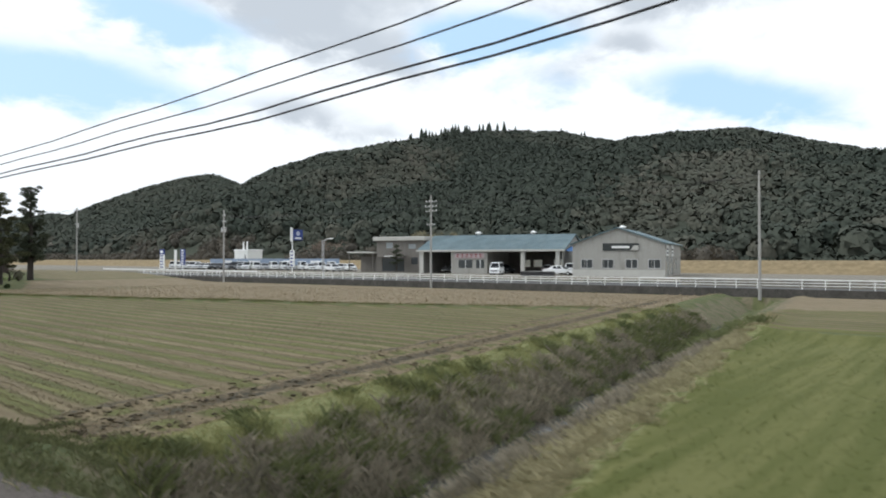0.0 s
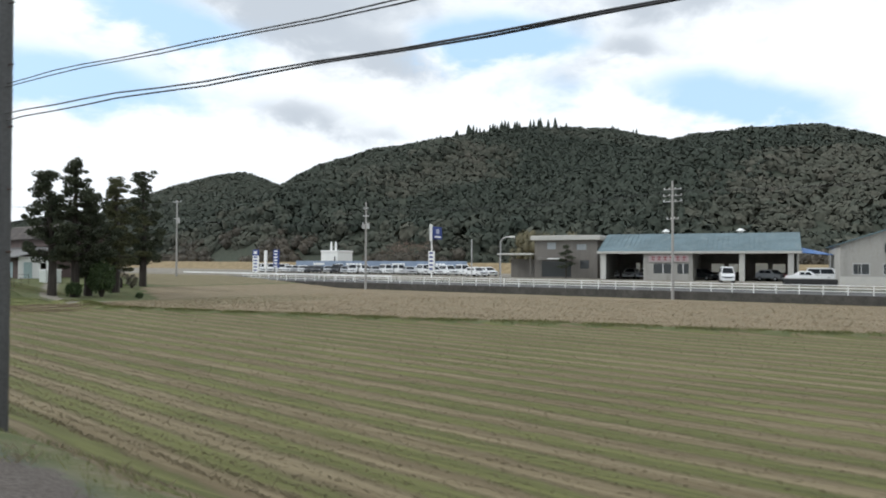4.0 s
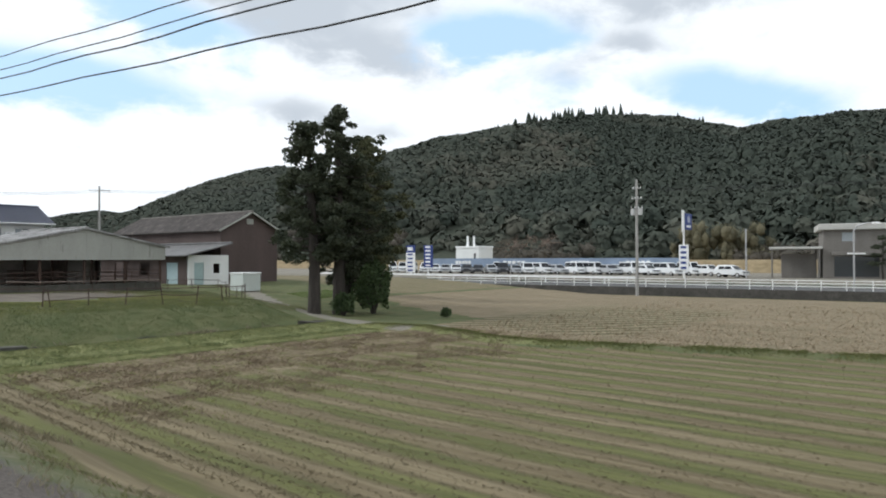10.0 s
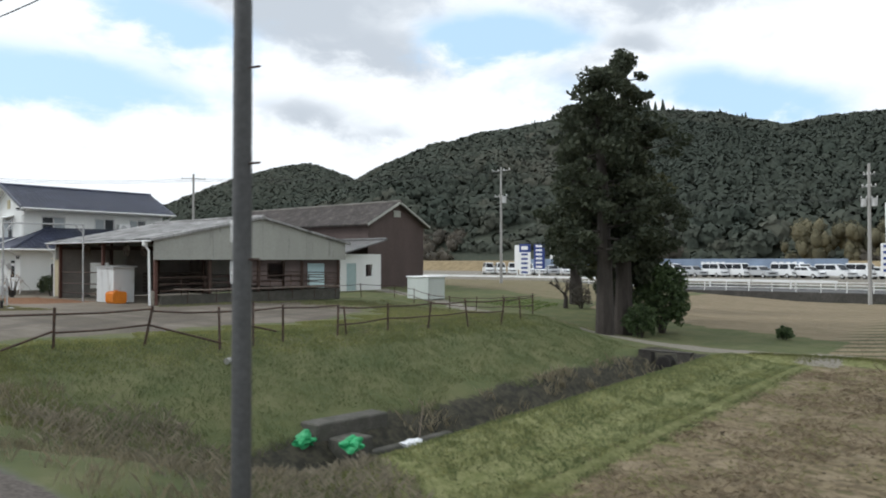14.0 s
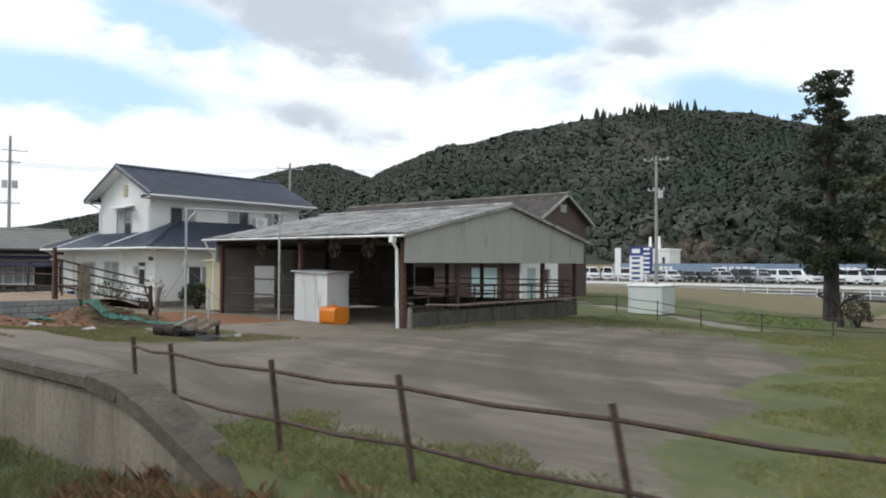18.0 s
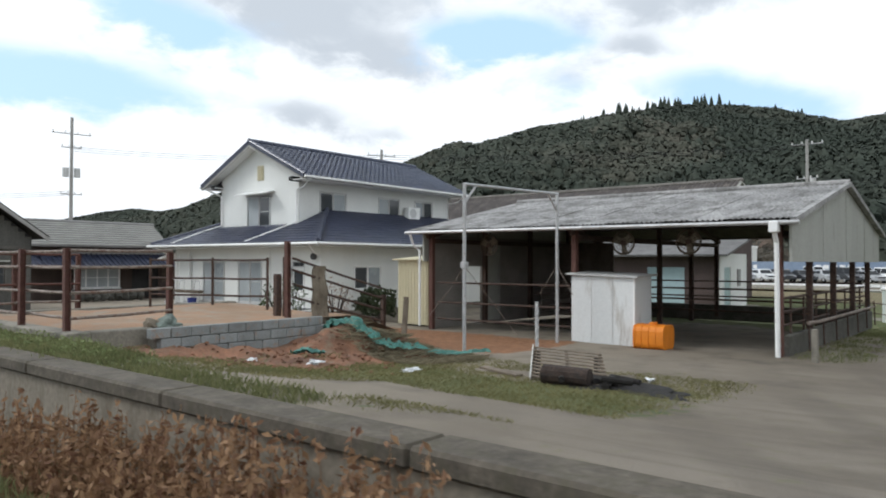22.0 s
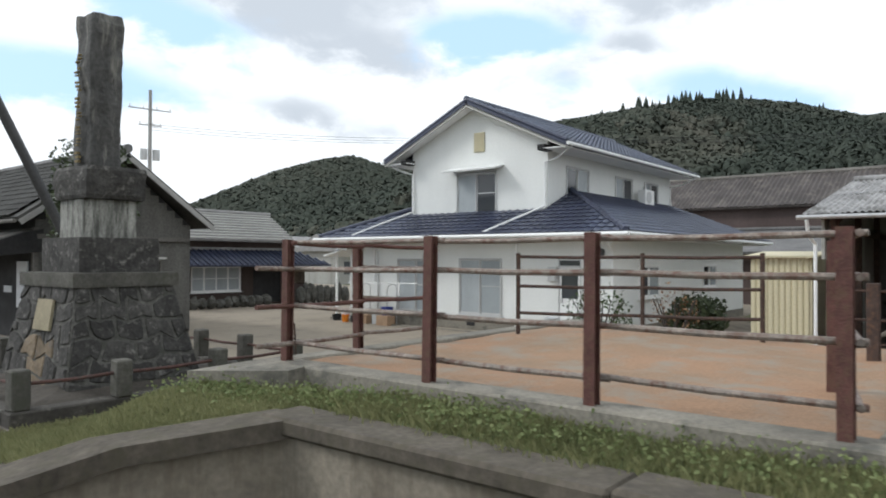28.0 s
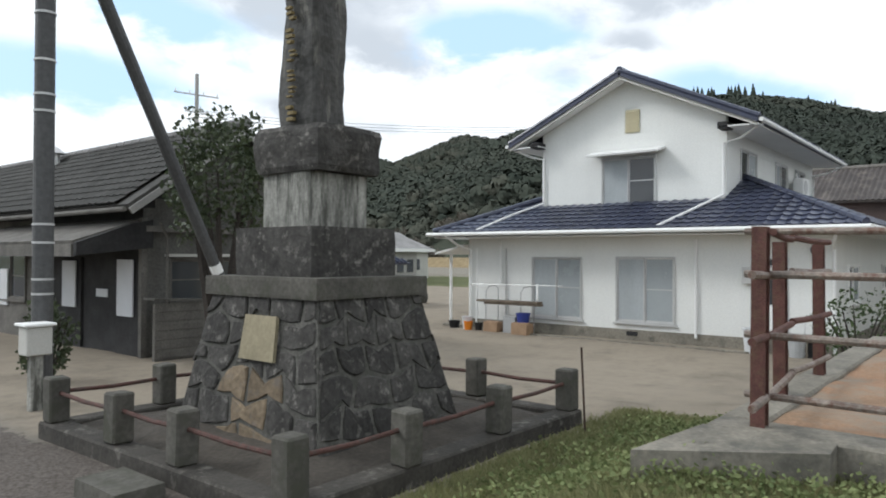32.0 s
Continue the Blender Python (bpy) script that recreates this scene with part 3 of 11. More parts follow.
def ground_z(x, y):
    x, y = np.asarray(x, float), np.asarray(y, float)
    # fields, with the ditch that drains them
    d = ditch_d(x, y)
    f = np.full(np.broadcast(x, y).shape, -1.55)
    f = np.where(d < -1.7, -1.42, f)
    prof = np.interp(d, [-3.6, -2.6, -1.9, -0.2, 0.7, 1.5, 2.2, 3.6, 4.4, 5.2, 6.3], [-1.42, -1.30, -1.40, -2.05, -2.72, -2.76, -2.30, -1.55, -1.20, -1.28, -1.55])
    mound = fbm(x, y, 2.1, 1.0) * 0.13 * sstep(6, 3.5, np.abs(d - 1.4))
    f = np.where((d > -3.6) & (d < 6.3), prof + mound, f)
    cross = np.exp(-((x - 36.5 - 0.1 * d) / 1.3) ** 2) * (d < -1.5)
    f = f + 0.28 * cross - 0.5 * np.exp(-((x - 39.5) / 0.7) ** 2) * (d < -1.5)
    rough = sstep(5.9, 6.6, d) * sstep(10.6, 9.6, d)
    f = f + rough * (0.055 * np.sin(d * 4.6) + 0.04 * fbm(x, y, 3.0, 4.0))
    f = f + 0.20 * np.exp(-((x - bund_at(y) + 0.3) / 0.75) ** 2) * sstep(18, 24, y) * sstep(100, 97, y)
    # bank of the railway
    k = sstep(2.6, 6.8, x + 0.5 * fbm(x, y, 0.35, 3.0))
    z_s = 0.05 * (1 - k) + f * k
    # yard and what lies east of it
    top = np.interp(x, [4.6, 15, 22, 26], [0.30, 0.03, -0.05, -0.15])
    east = np.interp(y, [100, 106, 114, 122, 131], [-1.5, -1.45, -0.95, -0.42, -0.10])
    yard = top + (east - top) * sstep(24.5, 33, x)
    # ditch and slope along the yard's south side
    ky = [95.9, 96.7, 97.1, 97.9, 98.5, 99.4, 100.5, 101.3]
    kz = [-1.40, -1.36, -1.22, -1.08, -1.22, -2.15, -2.15, -1.55]
    low = np.interp(y, ky, kz)
    t = np.clip((y - 101.3) / (105.6 - 101.3), 0, 1)
    slope = np.where(y < 101.3, low, -1.55 + (yard + 1.55) * (t * 1.25 - 0.25 * t * t))
    flat_e = f + (yard - f) * sstep(98, 110, y)
    band = slope + (flat_e - slope) * sstep(25.2, 27.5, x)
    k2 = sstep(2.6, 7.2, x + 0.4 * fbm(x, y, 0.5, 7.0))
    hi = np.interp(y, [95, 103, 107], [0.05, 0.10, 0.30])
    band = np.where(x < 9, hi * (1 - k2) + band * k2, band)
    # ground held up by the wall, and the low strip on its track side
    held = np.interp(x, [4.0, 5.2, 7.5, 11, 16], [0.74, 0.70, 0.42, 0.14, 0.02])
    w = sstep(114.3, 117.8, y)
    n_z = yard + (np.maximum(held, yard) - yard) * w * (x < 17)
    pad = (x > 5.3) & (x < 13.5) & (y > 129.4) & (y < 136.2)
    n_z = np.where(pad, np.interp(x, [5, 10, 13.5], [0.7, 0.6, 0.2]), n_z)
    n_z = np.where((x < 5.3) & (y > 127), np.maximum(n_z, 0.80 - 0.2 * sstep(133.6, 135.4, y)), n_z)
    mon = np.interp(x, [2, 8, 11, 17], [0.10, 0.10, 0.05, 0.02])
    n_z = n_z + (mon - n_z) * sstep(135.9, 137.8, y) * (x < 40)
    n_z = np.where(x < 4.0, np.where(y < 134.3 + np.clip(4.0 - x, 0, 2.8) * 0.5, np.interp(y, [106, 111, 114.5], [0.28, 0.05, -0.30]), np.interp(x, [2.2, 3.0, 4.0], [0.16, 0.42, 0.74]) * sstep(137.8, 135.9, y) + 0.10 * sstep(135.9, 137.8, y)), n_z)
    n_z = n_z + np.where((x > 4.0) & (x < 30), 0.025 * fbm(x, y, 1.1, 5.0), 0.02 * fbm(x, y, 2.0, 6.0) * (x < 60))
    z = np.where(y < 95.9, z_s, np.where(y < 105.6, band, n_z))
    z = np.where(x < 2.6, 0.05, z)
    z = z + 0.02 * fbm(x, y, 1.7, 8.0) * (x > 6) * (x < 66) * (y < 105)
    # road, forecourt, levee, plain, hills
    xr = x_rail(y)
    z = np.where(x > xr + 0.1, -0.80, np.where(x > xr - 1.6, -1.6, z))
    z = np.where(x > xr + 8.6, -0.12, z)
    z = z + np.where(x > 118, 2.1 * sstep(118, 124, x) * (1 - 0.8 * sstep(128, 136, x)), 0)
    return np.where(x > 136, np.maximum(hill(x, y) + 0.3, z * 0 + 0.3), z)


def steps(*spans):
    out = []
    for a, b, s in spans:
        out.extend(np.arange(a, b - 1e-6, s))
    out.append(spans[-1][1])
    return np.array(out)


gx = steps((-3000, -300, 900), (-300, -20, 70), (-20, 2.4, 5.6), (2.4, 9, 0.22), (9, 32, 0.36), (32, 64, 0.8))
gx = np.concatenate([gx, steps((64.8, 78, 0.5), (78, 116, 2.4), (116, 138, 1.5), (138, 470, 6), (470, 600, 30), (600, 800, 12), (800, 1200, 50), (1200, 4200, 500))])
gy = steps((-3000, -600, 800), (-600, -60, 18), (-60, -14, 4), (-14, 148, 0.36), (148, 180, 1.6), (180, 640, 6), (640, 930, 14), (930, 1300, 60), (1300, 4300, 500))
GX, GY = np.meshgrid(gx, gy)
GZ = ground_z(GX, GY)
# crisp edges: the wall foot and the road's retaining wall lie under the built walls
nx, ny = len(gx), len(gy)
gme = bpy.data.meshes.new("ground")
gverts = np.stack([GX, GY, GZ], -1).reshape(-1, 3)
gi = np.arange(nx * ny).reshape(ny, nx)
gquads = np.stack([gi[:-1, :-1], gi[:-1, 1:], gi[1:, 1:], gi[1:, :-1]], -1).reshape(-1, 4)
gme.from_pydata(gverts.tolist(), [], gquads.tolist())
gme.polygons.foreach_set("use_smooth", [True] * len(gquads))

fx, fy = gverts[:, 0], gverts[:, 1]
jit = fbm(fx, fy, 0.9, 1.0) * 0.5
gd = ditch_d(fx, fy)
wx = fx - x_rail(fy)
south = fy < 96.0 + jit * 0.3
m_stub = (south & (gd > 6.2 + jit * 0.6) & (fx > 4.0 + jit * 0.8) & (wx < -1.0)).astype(float)
m_stub = np.maximum(m_stub, ((gd < -1.6) & (fx > 38 + jit) & (wx < -1.0)).astype(float))
m_stub = np.maximum(m_stub, ((fy >= 95) & (fy < 113) & (fx > 36 + jit + (fy - 95) * 0.4) & (wx < -1.0)).astype(float))
m_stub = np.maximum(m_stub, 0.62 * sstep(112, 115, fy) * sstep(43, 47, fx + jit * 3 - (fy - 113) * 0.25) * (wx < -1.0) * (fy < 175))
bund_x = bund_at(fy)
m_pale = sstep(-0.3, 0.5, fx - bund_x + jit * 0.6) * m_stub
m_stub = np.where((np.abs(fx - bund_x + 0.5) < 0.75 + jit * 0.7) & (gd > 10) & (fy < 98), m_stub * 0.3, m_stub)
m_plough = sstep(5.9, 6.6, gd + jit * 0.8) * sstep(10.9, 9.5, gd + jit * 1.2) * (fx > 7) * (0.62 + 0.38 * np.sin(gd * 3.2 + 0.6))
m_plough = np.maximum(m_plough, sstep(86, 91, fy + jit * 2) * sstep(96.4, 95.2, fy + jit) * sstep(7, 11, fx) * sstep(31, 27, fx) * 0.62)
m_plough = np.maximum(m_plough, 0.62 * sstep(98.7, 99.3, fy) * sstep(101.5, 101.0, fy) * (fx > 7) * (fx < 26.5))
m_plough = np.maximum(m_plough, 0.55 * sstep(141.5, 143.5, fy + jit) * (fx < 9) * (fx > 2.4))
m_plough = np.maximum(m_plough, 0.85 * sstep(136.8, 138.0, fy + jit) * sstep(3.9, 3.2, fx + jit * 0.5) * (fx > 2.4))
m_green = ((gd < -1.9 + jit * 0.2) & (fx < 36 + jit) & (fx > 6)).astype(float)
m_green = np.maximum(m_green, 0.6 * sstep(95.8, 96.4, fy + jit * 0.4) * sstep(99.0, 98.5, fy) * (fx > 6.5) * (fx < 29.5))
yard_s = yard_edge(fx) + jit * 1.6
m_dirt = sstep(0, 1.5, fy - yard_s) * sstep(26.0, 21.5, fx + jit * 6 - 0.15 * (fy - 108)) * (fx > 4.2) * sstep(160, 150, fy)
patch = sstep(-0.1, 0.7, 0.55 * fbm(fx, fy, 0.8, 11.0) + 0.75 - np.abs(fx - 8.6) * 0.2) * sstep(119.5, 122.5, fy) * (fy < 129.5)
lane = sstep(1.1, 0.6, np.abs(fx - 6.0 - 0.9 * sstep(118, 128, fy)))
patch = patch * (1 - 0.8 * lane * sstep(125.5, 123.5, fy))
m_dirt = m_dirt * (1 - 0.85 * patch)
m_dirt = np.where((fy > 105) & (fy < 113) & (fx < 5.4), 0.12 + 0.4 * jit, m_dirt)
m_dirt = np.where((fx < 5.4) & (fy > 127) & (fy < 137), 0.05, m_dirt)
strip = sstep(0.9, 0.3, np.abs(fx - (5.4 + 0.3 * np.sin(fy)))) * (fy > 112) * (fy < 123)
m_dirt = m_dirt * (1 - 0.12 * strip)
m_dirt = np.where((fy > 137.4 + jit * 0.4) & (fx > 3) & (fx < 40), np.maximum(m_dirt, 0.95), m_dirt)
m_dirt = np.where((fy > 134.5) & (fy < 138.2 + jit) & (fx < 9.5 + jit), np.where(fy > 135.8, 0.44, 0.2), m_dirt)
path_x = np.interp(fy, [94.6, 100, 103, 112, 122, 130, 136], [30.2, 29.2, 29.0, 32.5, 37.2, 40.5, 41])
m_path = sstep(1.0, 0.6, np.abs(fx - path_x) + jit * 0.2) * (fy > 94.3) * (fy < 137)
m_path = np.maximum(m_path, sstep(0.8, 0.5, np.abs(fy - 95.6)) * (fx > 27) * (fx < 31) * 0.9)
m_soil = np.exp(-(((fx - 8.6) / 2.6) ** 2 + ((fy - 127.6) / 1.5) ** 2)) * 0.95 + sstep(12, 14, fx) * sstep(17.6, 16.5, fx) * (fy > 126.5) * (fy < 134) * 0.8
m_road = ((wx > -0.2) & (wx < 8.8)).astype(float)
m_lot = ((wx >= 8.6) & (fx < 117)).astype(float)
m_reed = ((fx > 116) & (fx < 150)).astype(float)
m_wood = (fx > 142).astype(float)
m_ballast_shade = ((fx < 2.7) & (fx > -8.7)).astype(float)
# widened past the track bed: the train's shade on the verge, painted dark
m_ballast_shade = np.maximum(m_ballast_shade, 0.85 * (fx > -9) * np.where(fy < 96, sstep(3.4, 2.7, fx + jit * 0.5), np.where(fy > 137.6, sstep(3.7, 3.1, fx + jit * 0.4), 0)))
m_bank = np.maximum(sstep(1.4, 2.0, gd) * sstep(4.3, 3.5, gd + jit), sstep(-2.7, -2.1, gd) * sstep(0.9, 0.3, gd)) * (fx > 5)
m_berm = sstep(95.6, 96.3, fy) * sstep(98.9, 98.3, fy) * (fx > 6) * (fx < 30)
m_bank = np.where(m_berm > 0, 0, m_bank)
m_bank = np.maximum(m_bank, 0.4 * (fx > 2.6) * sstep(6.2, 4.8, fx + jit) * (fy < 96))
# channel behind the berm: the ditch's shade painted in as near-black earth
m_mud_shade = sstep(98.5, 99.1, fy + jit * 0.2) * sstep(101.9, 101.1, fy + jit * 0.5) * sstep(6.5, 8.5, fx) * sstep(28.5, 27.0, fx)
m_mud_shade = np.maximum(m_mud_shade, 0.62 * sstep(139.6, 141.0, fy + jit) * (fx < 8.2 + jit) * (fx > 2.4))
m_mown = sstep(95.3, 96.1, fy + jit * 0.3) * sstep(99.0, 98.5, fy + jit * 0.2) * sstep(6.5, 8.0, fx) * sstep(31, 29.5, fx)
m_mown = np.maximum(m_mown, sstep(3.4, 4.0, gd + jit * 0.4) * sstep(6.4, 5.8, gd + jit * 0.5) * sstep(6, 9, fx) * (fx < 44))
m_mown = np.maximum(m_mown, 0.8 * sstep(-2.9, -2.3, gd + jit * 0.4) * sstep(-0.6, -1.1, gd) * (fx > 7) * (fx < 44))
m_mud_shade = np.maximum(m_mud_shade, sstep(6.0, 6.6, gd) * sstep(10.9, 10.0, gd + jit) * (fx > 7) * (fx < 60) * (0.22 + 0.30 * np.sin(gd * 3.2 + 0.6)))
m_mown = np.maximum(m_mown, sstep(1.1, 0.5, np.abs(fx - bund_x + 0.3) + jit * 0.5) * sstep(80, 88, fy) * (fy < 98))
m_arc = sstep(30.5, 32.0, fx + jit) * sstep(56, 46, fx) * sstep(83.5, 86.0, fy + jit) * sstep(97.5, 95.5, fy)
for name, cols in (("kinds_a", (m_stub, m_green, m_dirt)), ("kinds_b", (m_pale, m_plough, np.clip(m_soil, 0, 1))), ("kinds_c", (np.maximum(m_road, m_ballast_shade * 0.9), np.maximum(m_lot, m_path), m_reed)), ("kinds_d", (m_wood, m_ballast_shade, m_bank)), ("kinds_e", (m_arc, m_mown, m_mud_shade))):
    at = gme.color_attributes.new(name, "FLOAT_COLOR", "POINT")
    at.data.foreach_set("color", np.stack([*cols, np.ones(len(fx))], -1).astype(np.float32).ravel())


ROW_TURN = radians(4.0)


def ground_material():
    m, n, l, b = mat_new("ground_cover")
    geo = n.new("ShaderNodeNewGeometry")

    def noise_tex(scale, detail=5, rough=0.6, stretch=None):
        t = n.new("ShaderNodeTexNoise")
        t.inputs["Scale"].default_value, t.inputs["Detail"].default_value, t.inputs["Roughness"].default_value = scale, detail, rough
        if stretch:
            mp = n.new("ShaderNodeMapping")
            mp.inputs["Rotation"].default_value = (0, 0, stretch[1])
            mp.inputs["Scale"].default_value = stretch[0]
            l.new(geo.outputs["Position"], mp.inputs[0])
            l.new(mp.outputs[0], t.inputs["Vector"])
        else:
            l.new(geo.outputs["Position"], t.inputs["Vector"])
        return t.outputs["Fac"]

    def ramp(v, a, b_, lo=0.0, hi=1.0):
        r = n.new("ShaderNodeMapRange")
        r.interpolation_type = "SMOOTHSTEP"
        for key, val in (("From Min", a), ("From Max", b_), ("To Min", lo), ("To Max", hi)):
            r.inputs[key].default_value = val
        l.new(v, r.inputs["Value"])
        return r.outputs[0]

    def mix(fac, a, b_, mode="MIX"):
        x = n.new("ShaderNodeMix")
        x.data_type, x.blend_type = "RGBA", mode
        for key, v in (("Factor", fac), ("A", a), ("B", b_)):
            if isinstance(v, (int, float)):
                x.inputs[key].default_value = v
            elif isinstance(v, tuple):
                x.inputs[key].default_value = (*v, 1)
            else:
                l.new(v, x.inputs[key])
        return x.outputs["Result"]

    def math_(op, a, b_=None):
        x = n.new("ShaderNodeMath")
        x.operation = op
        for i, v in enumerate((a, b_)):
            if isinstance(v, (int, float)):
                x.inputs[i].default_value = v
            elif v is not None:
                l.new(v, x.inputs[i])
        return x.outputs[0]

    def kinds(name):
        a = n.new("ShaderNodeAttribute")
        a.attribute_name = name
        s = n.new("ShaderNodeSeparateColor")
        l.new(a.outputs["Color"], s.inputs[0])
        return s.outputs

    stub, green, dirt = kinds("kinds_a")[:3]
    pale, plough, soil = kinds("kinds_b")[:3]
    road, lot, reed = kinds("kinds_c")[:3]
    wood, ballast_shade, bank = kinds("kinds_d")[:3]
    arc, mown, mud_shade = kinds("kinds_e")[:3]
    big, mid, small, tiny = noise_tex(0.16), noise_tex(0.9), noise_tex(5.0, 6, 0.65), noise_tex(28.0, 4, 0.7)
    # rough grass, green to straw
    grass = mix(ramp(mid, 0.35, 0.65), (0.080, 0.098, 0.044), (0.140, 0.138, 0.070))
    grass = mix(ramp(small, 0.35, 0.7), grass, (0.105, 0.116, 0.050))
    # stubble in cut rows
    mp = n.new("ShaderNodeMapping")
    mp.inputs["Rotation"].default_value = (0, 0, ROW_TURN)
    l.new(geo.outputs["Position"], mp.inputs[0])
    warp = n.new("ShaderNodeVectorMath")
    warp.operation = "ADD"
    wv = n.new("ShaderNodeCombineXYZ")
    l.new(math_("MULTIPLY", math_("SUBTRACT", mid, 0.5), 0.35), wv.inputs[0])
    l.new(mp.outputs[0], warp.inputs[0])
    l.new(wv.outputs[0], warp.inputs[1])
    wave = n.new("ShaderNodeTexWave")
    wave.wave_type, wave.bands_direction, wave.wave_profile = "BANDS", "X", "SIN"
    wave.inputs["Scale"].default_value, wave.inputs["Distortion"].default_value = 0.314 / 1.36, 0.7
    wave.inputs["Detail"].default_value, wave.inputs["Detail Scale"].default_value = 2.0, 2.0
    l.new(warp.outputs[0], wave.inputs["Vector"])
    fine_rows = noise_tex(1.0, 5, 0.65, ((3.4, 0.11, 1.0), ROW_TURN))
    straw = mix(ramp(fine_rows, 0.35, 0.7), (0.136, 0.108, 0.064), (0.222, 0.182, 0.112))
    sprout = mix(ramp(fine_rows, 0.3, 0.7), (0.088, 0.092, 0.036), (0.152, 0.153, 0.060))
    rows = mix(ramp(math_("ADD", wave.outputs["Fac"], math_("MULTIPLY", math_("SUBTRACT", big, 0.5), 1.4)), 0.20, 0.80), straw, sprout)
    palec = mix(ramp(fine_rows, 0.3, 0.72), (0.172, 0.136, 0.084), (0.270, 0.218, 0.146))
    palec = mix(math_("MULTIPLY", ramp(small, 0.50, 0.66), 0.6), palec, (0.110, 0.088, 0.056))
    palec = mix(math_("MULTIPLY", ramp(tiny, 0.52, 0.72), 0.6), palec, (0.36, 0.30, 0.215))
    palec = mix(math_("MULTIPLY", ramp(mid, 0.45, 0.7), 0.4), palec, (0.135, 0.122, 0.072))
    # bare soil and painted stubble shadow between two swaths, fainter inside each swath
    gap = n.new("ShaderNodeTexWave")
    gap.wave_type, gap.bands_direction, gap.wave_profile = "BANDS", "X", "SIN"
    gap.inputs["Scale"].default_value, gap.inputs["Distortion"].default_value = 0.314 / 0.68, 0.6
    gap.inputs["Detail"].default_value, gap.inputs["Detail Scale"].default_value = 2.0, 1.5
    l.new(warp.outputs[0], gap.inputs["Vector"])
    furrow_shade = math_("MULTIPLY", ramp(gap.outputs["Fac"], 0.62, 0.95), ramp(fine_rows, 0.25, 0.6, 0.25, 1.0))
    rows = mix(math_("MULTIPLY", furrow_shade, 0.38), rows, (0.072, 0.064, 0.034))
    rows = mix(math_("MULTIPLY", ramp(tiny, 0.55, 0.8), 0.35), rows, (0.28, 0.245, 0.165))
    rows = mix(pale, rows, palec)
    arcs = n.new("ShaderNodeTexWave")
    arcs.wave_type, arcs.rings_direction = "RINGS", "Z"
    arcs.inputs["Scale"].default_value, arcs.inputs["Distortion"].default_value, arcs.inputs["Detail"].default_value = 0.314 / 1.3, 1.2, 3.0
    ma = n.new("ShaderNodeMapping")
    ma.inputs["Location"].default_value = (-62.0, -118.0, 0)
    l.new(geo.outputs["Position"], ma.inputs[0])
    l.new(ma.outputs[0], arcs.inputs["Vector"])
    ridged = mix(ramp(arcs.outputs["Fac"], 0.45, 0.8), mix(ramp(small, 0.35, 0.65), (0.205, 0.165, 0.105), (0.26, 0.215, 0.14)), (0.085, 0.084, 0.042))
    rows = mix(arc, rows, ridged)
    clods = mix(ramp(small, 0.35, 0.60), (0.078, 0.058, 0.038), (0.200, 0.160, 0.098))
    clods = mix(math_("MULTIPLY", ramp(mid, 0.52, 0.68), 0.7), clods, (0.26, 0.21, 0.14))
    # sown green field
    gstripe = noise_tex(1.0, 4, 0.6, ((0.12, 1.6, 1.0), radians(9.0)))
    sown = mix(ramp(gstripe, 0.35, 0.68), (0.092, 0.102, 0.030), (0.146, 0.146, 0.054))
    # trodden yard with wheel bands
    band = noise_tex(1.0, 5, 0.6, ((0.5, 0.10, 1.0), radians(20.0)))
    earth = mix(ramp(band, 0.40, 0.62), (0.116, 0.099, 0.079), (0.205, 0.179, 0.147))
    ruts = noise_tex(1.0, 6, 0.7, ((2.6, 0.05, 1.0), radians(-4.0)))
    earth = mix(math_("MULTIPLY", ramp(ruts, 0.50, 0.66), 0.46), earth, (0.098, 0.082, 0.064))
    earth = mix(math_("MULTIPLY", ramp(ruts, 0.46, 0.34), 0.22), earth, (0.25, 0.22, 0.18))
    earth = mix(math_("MULTIPLY", ramp(tiny, 0.35, 0.75), 0.5), earth, (0.172, 0.152, 0.125))
    rings = n.new("ShaderNodeTexWave")
    rings.wave_type, rings.rings_direction = "RINGS", "Z"
    rings.inputs["Scale"].default_value, rings.inputs["Distortion"].default_value, rings.inputs["Detail"].default_value, rings.inputs["Detail Scale"].default_value = 0.16, 5.0, 3.0, 0.35
    mr = n.new("ShaderNodeMapping")
    mr.inputs["Location"].default_value = (-22.0, -98.0, 0)
    l.new(geo.outputs["Position"], mr.inputs[0])
    l.new(mr.outputs[0], rings.inputs["Vector"])
    earth = mix(math_("MULTIPLY", ramp(rings.outputs["Fac"], 0.55, 0.95), 0.38), earth, (0.082, 0.072, 0.062))
    earth = mix(math_("MULTIPLY", ramp(mid, 0.5, 0.64), 0.5), earth, (0.098, 0.084, 0.068))
    earth = mix(math_("MULTIPLY", ramp(big, 0.42, 0.62), 0.45), earth, (0.094, 0.079, 0.063))
    earth = mix(math_("MULTIPLY", ramp(small, 0.56, 0.72), 0.35), earth, (0.12, 0.13, 0.05))
    sep = n.new("ShaderNodeSeparateXYZ")
    l.new(geo.outputs["Position"], sep.inputs[0])
    # low-angle sheen on the yard, painted as paler earth towards the north
    earth = mix(math_("MULTIPLY", math_("MULTIPLY", ramp(sep.outputs[1], 116.0, 128.0), ramp(mid, 0.25, 0.6)), 0.8), earth, (0.262, 0.226, 0.178))
    earth = mix(math_("MULTIPLY", math_("MULTIPLY", ramp(sep.outputs[1], 136.5, 139.5), ramp(small, 0.3, 0.65, 0.4, 1.0)), 0.6), earth, (0.305, 0.262, 0.205))
    red = mix(ramp(small, 0.3, 0.7), (0.15, 0.070, 0.036), (0.27, 0.135, 0.070))
